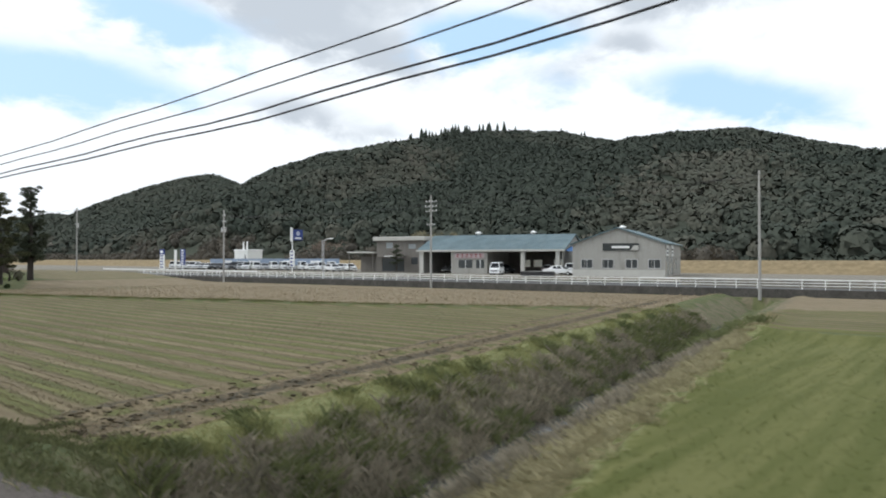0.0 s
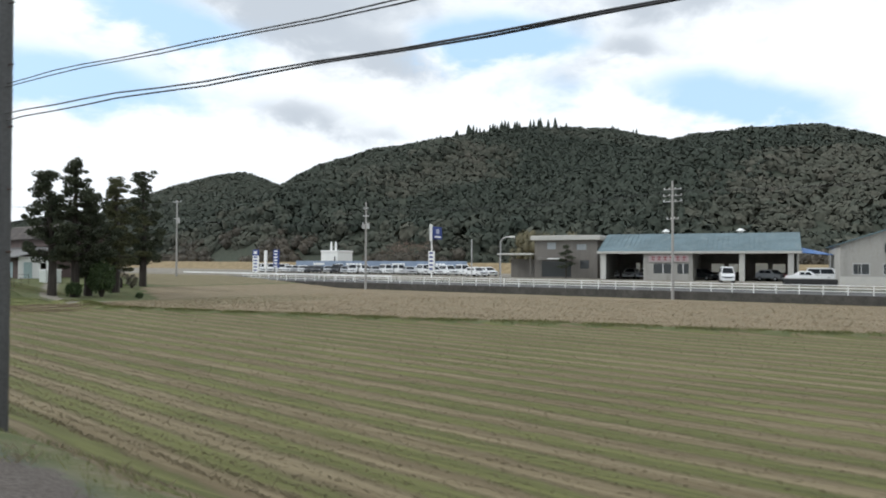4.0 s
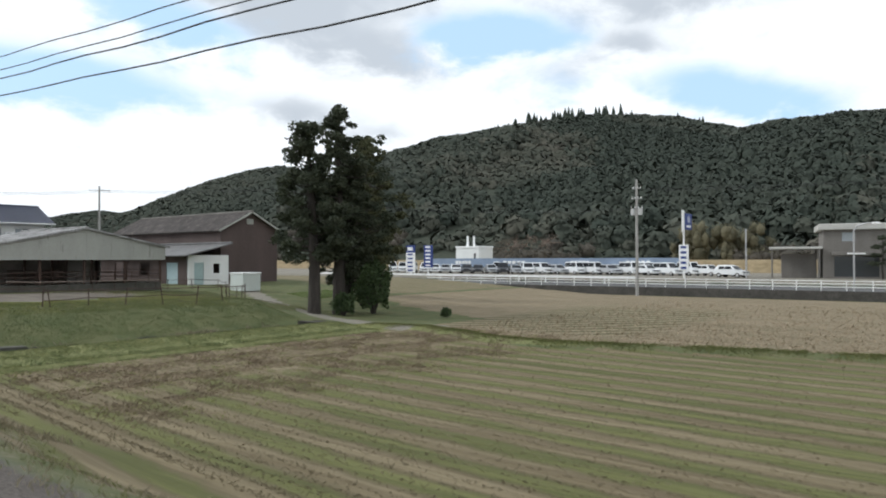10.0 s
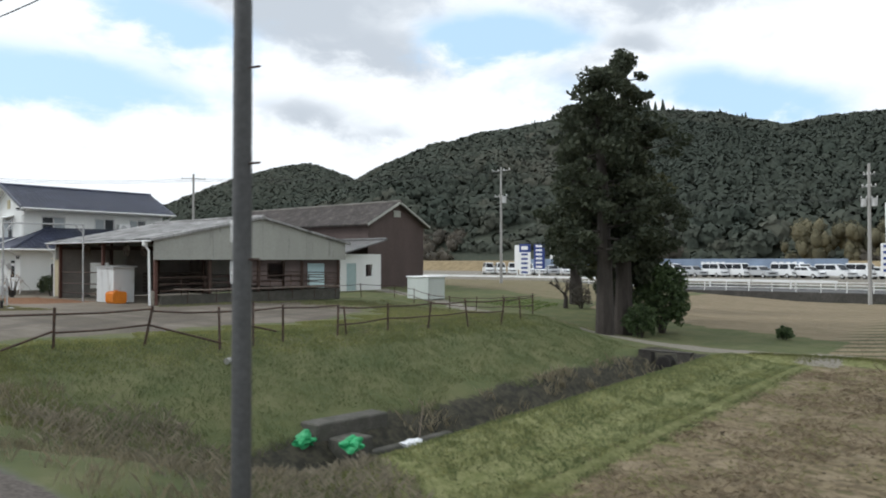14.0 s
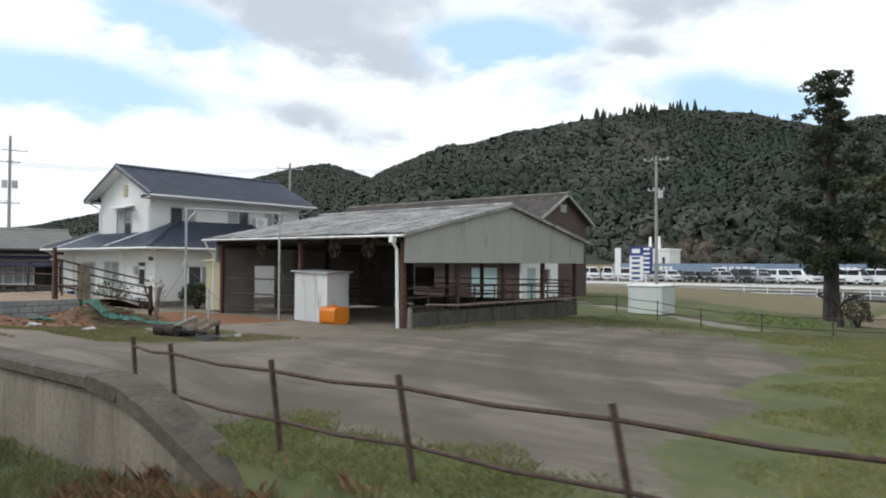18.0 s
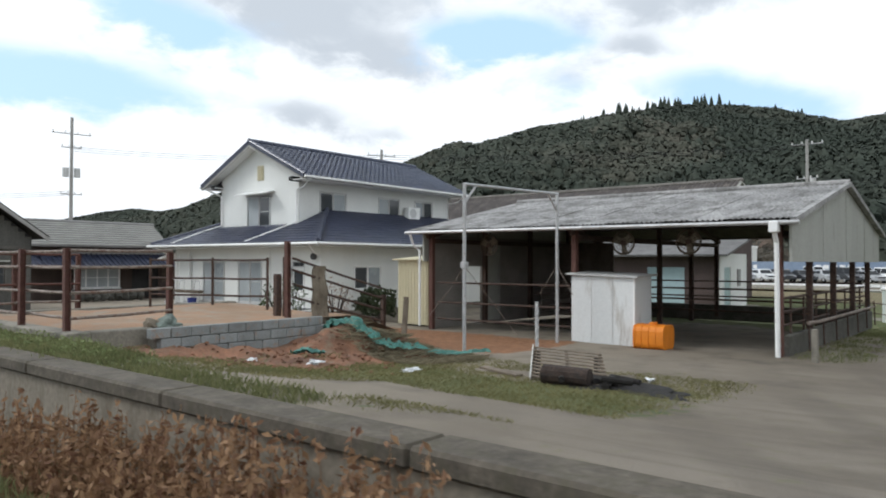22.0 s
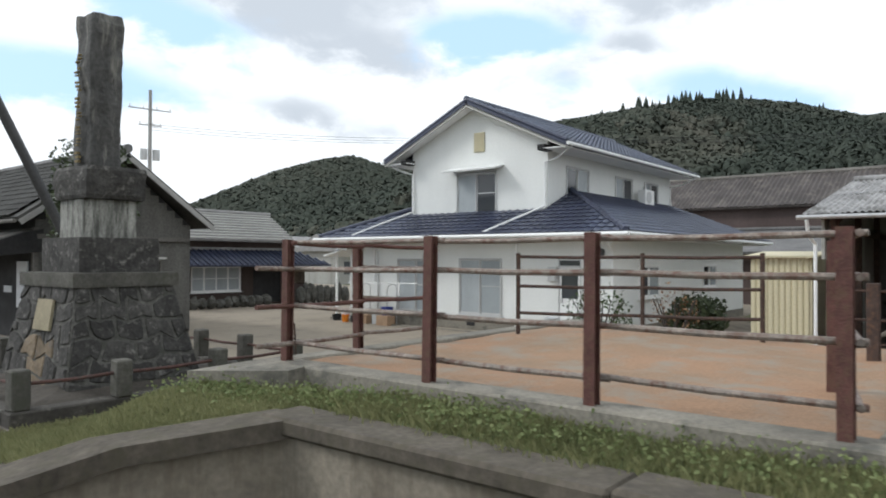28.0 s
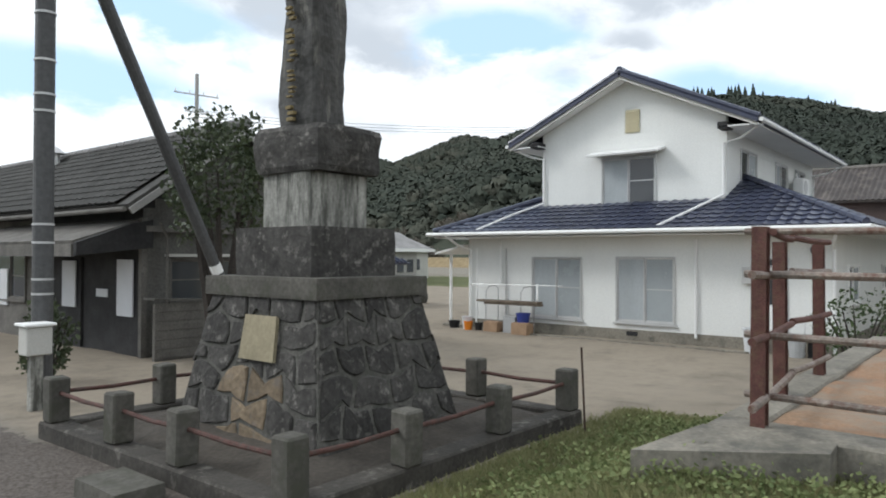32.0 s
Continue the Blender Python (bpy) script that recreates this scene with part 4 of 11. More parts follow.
    asphalt = mix(ramp(mid, 0.3, 0.7), (0.10, 0.10, 0.10), (0.145, 0.143, 0.138))
    gravel = mix(ramp(tiny, 0.3, 0.7), (0.17, 0.155, 0.128), (0.27, 0.248, 0.205))
    reedc = mix(ramp(mid, 0.3, 0.7), (0.19, 0.145, 0.082), (0.28, 0.22, 0.13))
    woodc = mix(ramp(mid, 0.3, 0.7), (0.048, 0.057, 0.043), (0.066, 0.072, 0.054))
    ball = mix(ramp(tiny, 0.3, 0.7), (0.06, 0.052, 0.045), (0.15, 0.13, 0.115))

    def edge(v):
        fray = math_("ADD", math_("MULTIPLY", math_("SUBTRACT", small, 0.5), 1.3), math_("MULTIPLY", math_("SUBTRACT", mid, 0.5), 0.6))
        return ramp(math_("ADD", v, fray), 0.36, 0.62)

    c = mix(edge(stub), grass, rows)
    reeds = mix(ramp(small, 0.3, 0.7), (0.115, 0.098, 0.064), (0.21, 0.182, 0.125))
    c = mix(math_("MULTIPLY", math_("MULTIPLY", edge(bank), ramp(mid, 0.36, 0.6)), 0.9), c, reeds)
    c = mix(edge(plough), c, clods)
    c = mix(edge(green), c, sown)
    c = mix(edge(mown), c, mix(ramp(small, 0.35, 0.65), (0.125, 0.138, 0.052), (0.215, 0.215, 0.100)))
    # dark earth of ruts and bare ground, and the painted shade of the channel
    c = mix(edge(mud_shade), c, mix(ramp(small, 0.35, 0.65), (0.030, 0.030, 0.024), (0.070, 0.064, 0.046)))
    c = mix(edge(dirt), c, earth)
    c = mix(math_("MULTIPLY", edge(soil), 0.9), c, red)
    c = mix(road, c, asphalt)
    c = mix(edge(lot), c, gravel)
    c = mix(reed, c, reedc)
    c = mix(wood, c, woodc)
    c = mix(edge(ballast_shade), c, ball)
    l.new(c, b.inputs["Base Color"])
    b.inputs["Roughness"].default_value = 0.95
    b.inputs["Specular IOR Level"].default_value = 0.15
    bp = n.new("ShaderNodeBump")
    bp.inputs["Strength"].default_value, bp.inputs["Distance"].default_value = 0.55, 0.06
    height = math_("SUBTRACT", math_("ADD", math_("MULTIPLY", small, 0.8), math_("MULTIPLY", tiny, 0.5)), math_("MULTIPLY", math_("MULTIPLY", gap.outputs["Fac"], stub), 0.9))
    l.new(height, bp.inputs["Height"])
    l.new(bp.outputs[0], b.inputs["Normal"])
    return m


gme.materials.append(ground_material())
ground = tagged(new("ground", gme), "stubble fields, dirt yard and grass running to wooded hills", "ground", kind="structure")


def gz(x, y):
    return float(ground_z(np.array(x), np.array(y)))

# ---- building helpers ----
def pierced(shape, axis, a, b, u0, u1, z0, z1, holes):
    """A wall between a and b across axis (0 or 1), from u0 to u1 and z0 to z1, with holes (ua, ub, za, zb) right through."""
    us = sorted({u0, u1, *(h[0] for h in holes), *(h[1] for h in holes)})
    zs = sorted({z0, z1, *(h[2] for h in holes), *(h[3] for h in holes)})
    for ua, ub in zip(us, us[1:]):
        for za, zb in zip(zs, zs[1:]):
            mu, mz = (ua + ub) / 2, (za + zb) / 2
            if any(h[0] < mu < h[1] and h[2] < mz < h[3] for h in holes):
                continue
            lo, hi = ((a, ua, za), (b, ub, zb)) if axis == 0 else ((ua, a, za), (ub, b, zb))
            shape.box(lo, hi)
    shape.weld = True
    return shape


def frame_m(axis, face, u, z, out):
    """The pose of something flat on a wall: local x along the wall, local y into it, local z up."""
    if axis == 0:
        return Matrix(((0, -out, 0, face), (1, 0, 0, u), (0, 0, 1, z), (0, 0, 0, 1))) if out else None
    return Matrix(((1, 0, 0, u), (0, -out, 0, face), (0, 0, 1, z), (0, 0, 0, 1)))


def window(parent, axis, face, out, ua, ub, za, zb, name="window", panes=2, bar=False, behind=None, frame_mat=None, sill=True, label=""):
    """A sliding window set in a hole: frame, sill, panes and what hangs behind. out: -1 where the wall faces down its axis."""
    frame_mat = frame_mat or M_TRIM
    w, h = ub - ua, zb - za
    m = frame_m(axis, face, ua, za, out)
    fr = Shape()
    t = 0.05
    for lo, hi in (((0, 0), (w, t)), ((0, h - t), (w, h)), ((0, t), (t, h - t)), ((w - t, t), (w, h - t))):
        fr.soft((lo[0], -0.03, lo[1]), (hi[0], 0.09, hi[1]), 0.006, m)
    win = part(name, fr, frame_mat, parent, label)
    pw = (w - 2 * t) / panes
    for k in range(panes):
        x0, dy = t + k * pw, (0.012 if k % 2 else 0.038)
        ps = Shape()
        s = 0.035
        for lo, hi in (((x0, t), (x0 + pw, t + s)), ((x0, h - t - s), (x0 + pw, h - t)), ((x0, t + s), (x0 + s, h - t - s)), ((x0 + pw - s, t + s), (x0 + pw, h - t - s))):
            ps.box((lo[0], dy - 0.012, lo[1]), (hi[0], dy + 0.012, hi[1]), m)
        if bar is True or (bar is not False and k in bar):
            ps.box((x0 + s, dy - 0.01, h * 0.5), (x0 + pw - s, dy + 0.01, h * 0.5 + 0.03), m)
        part("sash", ps, frame_mat, win)
        part("pane", Shape().box((x0 + s, dy - 0.003, t + s), (x0 + pw - s, dy + 0.003, h - t - s), m), (behind or [M_GLASS] * panes)[k % len(behind or [0, 0])], win)
    if sill:
        part("sill", Shape().soft((-0.06, -0.07, -0.045), (w + 0.06, 0.02, 0.0), 0.008, m), frame_mat, win)
    return win


def boards(parent, axis, face, out, left, right, z0, z1, holes, mat, pitch=0.182, name="siding_board"):
    """Lapped boards on a wall; left and right give the wall's edges at a height."""
    z = z0
    while z < z1 - 0.02:
        top = min(z + pitch, z1)
        mid = (z + top) / 2
        spans = [(left(top), right(top))]
        for ha, hb, ga, gb in holes:
            if ga < mid < gb:
                spans = [s for a, b in spans for s in ((a, min(b, ha)), (max(a, hb), b)) if s[1] - s[0] > 0.03]
        for a, b in spans:
            if b - a < 0.05:
                continue
            m = frame_m(axis, face, a, z, out)
            sh = Shape()
            L, H = b - a, top - z
            pts = [(0, -0.013, 0), (L, -0.013, 0), (L, 0.0, 0), (0, 0.0, 0), (0, -0.008, H), (L, -0.008, H), (L, 0.0, H), (0, 0.0, H)]
            sh.add([m @ Vector(p) for p in pts], [(0, 1, 2, 3), (7, 6, 5, 4), (0, 4, 5, 1), (1, 5, 6, 2), (2, 6, 7, 3), (3, 7, 4, 0)])
            part(name, sh, mat, parent)
        z = top


def tile_mesh(name, mat, w=0.27, l=0.34, wave=0.032, thick=0.02):
    """One pressed roof tile: local x across, local y up the slope."""
    sh = Shape()
    prof = [(0.0, 0.010), (0.06, wave), (0.12, 0.012), (0.20, 0.0), (w + 0.005, 0.010)]
    top = [(x, 0, z + 0.035) for x, z in prof] + [(x, l, z) for x, z in prof]
    low = [(x, 0, z + 0.035 - thick) for x, z in prof]
    n = len(prof)
    faces = [(k, k + 1, n + k + 1, n + k) for k in range(n - 1)] + [(2 * n + k, 2 * n + k + 1, k + 1, k) for k in range(n - 1)]
    return sh.add(top + low, faces).mesh(name, mat, False)


def tile_roof(parent, base, along, up, count_u, count_v, keep, mesh, w=0.27, l=0.29, single=True):
    """Courses of tiles on a slope, as parts or, where single is off, joined as one part."""
    base, along, up = Vector(base), Vector(along).normalized(), Vector(up).normalized()
    nrm = along.cross(up).normalized()
    if nrm.z < 0:
        nrm = -nrm
    rot = Matrix((along, up, nrm)).transposed().to_4x4()
    bulk_v, bulk_f = [], []
    src_v = [v.co.copy() for v in mesh.vertices]
    src_f = [tuple(p.vertices) for p in mesh.polygons]
    for j in range(count_v):
        for i in range(count_u):
            p = base + along * (i * w) + up * (j * l)
            mid = p + along * w * 0.5 + up * l * 0.5
            if not keep(mid):
                continue
            m = Matrix.Translation(p + nrm * random.uniform(0, 0.004)) @ rot
            if single:
                part("roof_tile", mesh, None, parent, at=m)
            else:
                n = len(bulk_v)
                bulk_v.extend(tuple(m @ v) for v in src_v)
                bulk_f.extend(tuple(q + n for q in f) for f in src_f)
    if not single:
        me = bpy.data.meshes.new("roof_tiles")
        me.from_pydata(bulk_v, [], bulk_f)
        me.materials.append(mesh.materials[0])
        tagged(part("roof_tiles", me, None, parent), kind="stuff")


def ridge_caps(parent, a, b, r=0.11, step=0.30, mat=None, name="ridge_tile"):
    a, b = Vector(a), Vector(b)
    n = max(1, round((b - a).length / step))
    d = (b - a) / n
    sh = Shape()
    sh.tube([Vector((0, 0, 0)), d * 1.06], r * 1.06, 8, r * 0.94)
    me = sh.mesh(name, mat or M_TILE)
    for k in range(n):
        part(name, me, None, parent, at=Matrix.Translation(a + d * k))


def gutter(parent, path, r=0.055, name="gutter", mat=None):
    return part(name, Shape().tube(path, r, 8), mat or M_TRIM, parent)


# ---- the white two-storey house ----
house = thing("house", "white two-storey clapboard house with blue tiled roofs", "house", (17.35, 142.4, 0.02))
# places below are in the world
HX0, HX1, HY0, HY1 = 17.35, 28.7, 137.45, 147.3
UX0, UX1, UY0, UY1 = 18.45, 27.95, 140.03, 145.38
front_holes = [(140.92, 142.5, 0.47, 2.18), (143.48, 145.06, 0.45, 2.16), (138.33, 139.03, 0.16, 2.16)]
south_holes = [(19.0, 20.5, 1.05, 2.0), (24.2, 25.6, 1.2, 2.0)]
up_front = [(141.86, 143.46, 3.55, 4.93)]
up_south = [(19.5, 21.0, 4.15, 5.06), (22.95, 24.35, 4.15, 5.06), (25.4, 26.7, 4.15, 5.06)]
world_to_house = house.matrix_basis.inverted()


def in_house(ob):
    if ob.parent is house:
        ob.matrix_parent_inverse = world_to_house
    return ob


lower_wall = in_house(part("wall", pierced(pierced(Shape().box((HX0, HY1 - 0.15, 0.3), (HX1, HY1, 2.9)).box((HX1 - 0.15, HY0 + 0.15, 0.3), (HX1, HY1 - 0.15, 2.9)),
                  0, HX0, HX0 + 0.15, HY0 + 0.15, HY1 - 0.15, 0.3, 2.9, front_holes), 1, HY0, HY0 + 0.15, HX0, HX1, 0.3, 2.9, south_holes), M_WHITE, house))
upper = pierced(Shape().box((UX0, UY1 - 0.15, 3.0), (UX1, UY1, 5.6)).box((UX1 - 0.15, UY0 + 0.15, 3.0), (UX1, UY1 - 0.15, 5.6)),
                0, UX0, UX0 + 0.15, UY0 + 0.15, UY1 - 0.15, 3.0, 5.6, up_front)
pierced(upper, 1, UY0, UY0 + 0.15, UX0, UX1, 3.0, 5.6, up_south)
UYM = (UY0 + UY1) / 2
GABLE = [(UY0, 5.6), (UY1, 5.6), (UY1, 5.79), (UYM, 7.03), (UY0, 5.79)]
upper.prism(GABLE, 0, UX0, UX0 + 0.15).prism(GABLE, 0, UX1 - 0.15, UX1)
upper_wall = in_house(part("upper_wall", upper, M_WHITE, house))
in_house(part("foundation", Shape().box((HX0 - 0.02, HY0 - 0.02, 0.0), (HX1 + 0.02, HY1 + 0.02, 0.3)), M_CONC, house, "grey concrete footing"))
in_house(part("floor_deck", Shape().box((HX0 + 0.2, HY0 + 0.2, 2.62), (HX1 - 0.2, HY1 - 0.2, 2.7)), M_INSIDE, house))
boards(lower_wall, 0, HX0, -1, lambda z: HY0, lambda z: HY1, 0.3, 2.75, front_holes, M_WHITE)
boards(lower_wall, 1, HY0, -1, lambda z: HX0, lambda z: HX1, 0.3, 2.75, south_holes, M_WHITE)
slope_u = (7.03 - 5.79) / (UYM - UY0)
boards(upper_wall, 0, UX0, -1, lambda z: UY0 + max(0, (z - 5.79) / slope_u), lambda z: UY1 - max(0, (z - 5.79) / slope_u), 3.55, 6.98, up_front + [(142.3, 142.78, 5.55, 6.2)], M_WHITE)
boards(upper_wall, 1, UY0, -1, lambda z: UX0, lambda z: UX1, 3.9, 5.5, up_south, M_WHITE)
for k, (a, b, c, d) in enumerate(front_holes):
    if k < 2:
        in_house(window(lower_wall, 0, HX0 - 0.02, -1, a, b, c, d, "patio_window", 2, (0,), [M_FROST, M_CURTAIN], M_ALU, label="tall sliding window with frosted panes"))
kd = in_house(part("kitchen_door", Shape().soft((HX0 - 0.01, 138.36, 0.17), (HX0 + 0.05, 139.0, 1.93), 0.006), M_TRIM, lower_wall, "white back door with a glazed upper half"))
part("door_frame", Shape().box((HX0 - 0.03, 138.33, 0.16), (HX0 + 0.06, 138.36, 2.16)).box((HX0 - 0.03, 139.0, 0.16), (HX0 + 0.06, 139.03, 2.16)).box((HX0 - 0.03, 138.36, 1.93), (HX0 + 0.06, 139.0, 1.98)).box((HX0 - 0.03, 138.36, 2.12), (HX0 + 0.06, 139.0, 2.16)), M_ALU, kd)
part("pane", Shape().box((HX0 - 0.018, 138.43, 1.08), (HX0 - 0.006, 138.93, 1.80)), M_GLASS, kd)
part("transom_pane", Shape().box((HX0 + 0.01, 138.36, 1.98), (HX0 + 0.03, 139.0, 2.12)), M_GLASS, kd)
part("kick_plate", Shape().soft((HX0 - 0.016, 138.43, 0.3), (HX0 - 0.004, 138.93, 0.95), 0.004), M_TRIM, kd)
part("door_handle", Shape().soft((HX0 - 0.06, 138.9, 0.95), (HX0 - 0.01, 138.94, 1.1), 0.008), M_ALU, kd)
for a, b, c, d in south_holes:
    in_house(window(lower_wall, 1, HY0 - 0.02, -1, a, b, c, d, "side_window", 2, False, [M_GLASS, M_FROST]))
gw = in_house(window(upper_wall, 0, UX0 - 0.02, -1, *up_front[0], "gable_window", 2, (0,), [M_GLASS, M_CURTAIN], M_ALU, label="sliding window with a half-drawn curtain"))
part("awning", Shape().slab([(UX0 - 0.55, 141.62, 4.98), (UX0 - 0.55, 143.70, 4.98), (UX0 - 0.02, 143.70, 5.12), (UX0 - 0.02, 141.62, 5.12)], 0.05), M_TRIM, gw)
for k, (a, b, c, d) in enumerate(up_south):
    in_house(window(upper_wall, 1, UY0 - 0.02, -1, a, b, c, d, "upper_side_window", 2, False, [M_GLASS, M_FROST] if k == 0 else [M_FROST, M_GLASS], M_ALU))
vent = in_house(part("gable_vent", Shape().soft((UX0 - 0.05, 142.34, 5.58), (UX0 + 0.02, 142.74, 6.2), 0.01), M_CREAM, upper_wall, "cream louvred gable vent"))
for k in range(9):
    part("louvre", Shape().box((UX0 - 0.075, 142.39, 5.63 + k * 0.06), (UX0 - 0.045, 142.69, 5.66 + k * 0.06)), M_CREAM, vent)
for x in (HX0,):
    for y0, y1, z0, z1, mat in ((141.9, 142.2, 0.14, 0.25, M_DARKWALL), (145.3, 145.6, 0.14, 0.25, M_DARKWALL)):
        in_house(part("floor_vent", Shape().box((x - 0.03, y0, z0), (x + 0.01, y1, z1)), mat, house))

# roofs: a lower skirt hipped at its corners, and the upper gable
EX, EY0, EY1, EZ, K = 16.55, 136.66, 148.17, 2.83, 0.425
RX = 29.5
low_roof = Shape()


def hip_z(d):
    return EZ + K * d


# each slope as a slab from its eave to the upper walls
for corners in (
    [(EX, EY0, EZ), (EX, EY1, EZ), (EX + 2.79, EY1 - 2.79, hip_z(2.79)), (EX + 3.37, EY0 + 3.37, hip_z(3.37))],
    [(EX, EY0, EZ), (RX, EY0, EZ), (RX - 1.5, EY0 + 3.37, hip_z(3.37)), (EX + 3.37, EY0 + 3.37, hip_z(3.37))],
    [(EX, EY1, EZ), (RX, EY1, EZ), (RX - 1.5, EY1 - 2.79, hip_z(2.79)), (EX + 2.79, EY1 - 2.79, hip_z(2.79))],
    [(RX, EY0, EZ), (RX, EY1, EZ), (RX - 1.5, EY1 - 2.79, hip_z(2.79)), (RX - 1.5, EY0 + 3.37, hip_z(3.37))],
):
    low_roof.slab(corners, 0.09)
lower_roof = in_house(part("lower_roof", low_roof, M_TILE, house, "blue glazed tile skirt roof"))
OV, EZU, RZU = 17.93, 5.50, 7.16
UE0, UE1 = 139.13, 2 * UYM - 139.13
up_roof = Shape()
for ye in (UE0, UE1):
    up_roof.slab([(OV, ye, EZU), (28.45, ye, EZU), (28.45, UYM, RZU), (OV, UYM, RZU)], 0.09)
upper_roof = in_house(part("upper_roof", up_roof, M_TILE, house, "blue glazed tile gable roof"))
TILE = tile_mesh("roof_tile", M_TILE)
tile_roof(lower_roof, (EX - 0.03, EY1, EZ + 0.015), (0, -1, 0), (1, 0, K), 43, 13, lambda p: p.x - EX < p.y - EY0 - 0.05 and p.x - EX < EY1 - p.y - 0.05 and (p.x < UX0 + 0.05 or p.y < UY0), TILE)
tile_roof(lower_roof, (EX, EY0 - 0.03, EZ + 0.015), (1, 0, 0), (0, 1, K), 48, 13, lambda p: p.y - EY0 < p.x - EX - 0.05 and p.y < UY0 + 0.05 and p.y - EY0 < (RX - p.x) * 2.2, TILE, single=False)
ku = (RZU - EZU) / (UYM - UE0)
tile_roof(upper_roof, (OV, UE0 - 0.03, EZU + 0.015), (1, 0, 0), (0, 1, ku), 39, 15, lambda p: p.y < UYM, TILE, single=False)
ridge_caps(upper_roof, (OV, UYM, RZU + 0.05), (28.45, UYM, RZU + 0.05))
ridge_caps(upper_roof, (OV + 0.06, UE0, EZU + 0.06), (OV + 0.06, UYM, RZU + 0.05), 0.075, 0.28, name="verge_tile")
ridge_caps(upper_roof, (OV + 0.06, UE1, EZU + 0.06), (OV + 0.06, UYM, RZU + 0.05), 0.075, 0.28, name="verge_tile")
ridge_caps(lower_roof, (EX + 0.05, EY0 + 0.05, EZ + 0.07), (EX + 3.37, EY0 + 3.37, hip_z(3.37) + 0.07), 0.09, 0.27, name="hip_tile")
ridge_caps(lower_roof, (EX + 0.05, EY1 - 0.05, EZ + 0.07), (EX + 2.79, EY1 - 2.79, hip_z(2.79) + 0.07), 0.09, 0.27, name="hip_tile")
soffit = Shape()
soffit.slab([(EX + 0.08, EY0 + 0.08, EZ - 0.1), (RX - 0.08, EY0 + 0.08, EZ - 0.1), (RX - 0.08, EY1 - 0.08, EZ - 0.1), (EX + 0.08, EY1 - 0.08, EZ - 0.1)], 0.03)
in_house(part("soffit", soffit, M_TRIM, house))
for ye in (UE0 + 0.04, UE1 - 0.04):
    s = 1 if ye < UYM else -1
    in_house(part("barge_board", Shape().add([(OV + 0.02, ye, EZU - 0.17), (OV + 0.02, ye, EZU - 0.05), (OV + 0.02, UYM, RZU - 0.06), (OV + 0.02, UYM, RZU - 0.19), (OV + 0.06, ye, EZU - 0.17), (OV + 0.06, ye, EZU - 0.05), (OV + 0.06, UYM, RZU - 0.06), (OV + 0.06, UYM, RZU - 0.19)],
             [(0, 1, 2, 3), (7, 6, 5, 4), (0, 4, 5, 1), (1, 5, 6, 2), (2, 6, 7, 3), (3, 7, 4, 0)]), M_FASCIA, upper_roof))
    in_house(part("eave_soffit", Shape().slab([(OV + 0.06, ye, EZU - 0.10), (28.4, ye, EZU - 0.10), (28.4, ye + s * 0.95, EZU - 0.08), (OV + 0.06, ye + s * 0.95, EZU - 0.08)], 0.03), M_TRIM, upper_roof))
    in_house(part("purlin_end", Shape().box((OV + 0.06, ye + s * 0.7, 5.36), (UX0, ye + s * 0.95, 5.52)), M_DARKWALL, upper_roof))
for ye in (UE0 - 0.06, UE1 + 0.06):
    in_house(gutter(upper_roof, [(OV, ye, EZU - 0.03), (28.5, ye, EZU - 0.05)]))
in_house(gutter(lower_roof, [(EX - 0.06, EY1 + 0.1, EZ - 0.02), (EX - 0.06, EY0 - 0.06, EZ - 0.03)]))
in_house(gutter(lower_roof, [(EX - 0.06, EY0 - 0.06, EZ - 0.03), (RX + 0.05, EY0 - 0.06, EZ - 0.05)]))
pipes = ([(OV + 0.25, UE0 - 0.06, EZU - 0.06), (OV + 0.5, UE0 + 0.55, EZU - 0.35), (UX0 - 0.07, UY0 + 0.06, EZU - 0.45), (UX0 - 0.07, UY0 + 0.06, 3.75), (17.55, 140.55, 3.36), (16.62, 141.1, 2.92)],
         [(OV + 0.25, UE1 + 0.06, EZU - 0.06), (OV + 0.5, UE1 - 0.55, EZU - 0.35), (UX0 - 0.07, UY1 - 0.06, EZU - 0.45), (UX0 - 0.07, UY1 - 0.06, 3.75), (17.55, 145.95, 3.36), (16.62, 146.5, 2.92)],
         [(28.3, UE0 - 0.06, EZU - 0.08), (28.2, UE0 + 0.5, EZU - 0.35), (UX1 - 0.1, UY0 - 0.06, EZU - 0.45), (UX1 - 0.1, UY0 - 0.06, 4.2)],
         [(EX - 0.02, 137.2, EZ - 0.06), (16.9, 137.35, 2.5), (HX0 - 0.07, 137.4, 2.35), (HX0 - 0.07, 137.4, 0.1)],
         [(EX - 0.02, 147.6, EZ - 0.06), (16.9, 147.4, 2.5), (HX0 - 0.07, 147.2, 2.35), (HX0 - 0.07, 147.2, 0.1)],
         [(HX0 - 0.06, 140.4, 2.6), (HX0 - 0.06, 140.4, 0.2)], [(HX0 - 0.06, 146.1, 2.6), (HX0 - 0.06, 146.1, 1.4)])
for p in pipes:
    in_house(part("downpipe", Shape().tube(p, 0.036, 8), M_TRIM, house))
in_house(part("meter_box", Shape().soft((HX0 - 0.16, 139.05, 1.55), (HX0, 139.3, 1.95), 0.01), M_ALU, house))
ac = thing("air_conditioner", "cream air conditioner unit on a wall bracket", "air conditioner", (24.9, 139.72, 4.02))
part("case", Shape().soft((-0.4, -0.15, 0.1), (0.4, 0.15, 0.66), 0.02), M_TRIM, ac)
part("grille", Shape().tube([(-0.1, -0.152, 0.38), (-0.1, -0.165, 0.38)], 0.22, 20), M_ALU, ac)
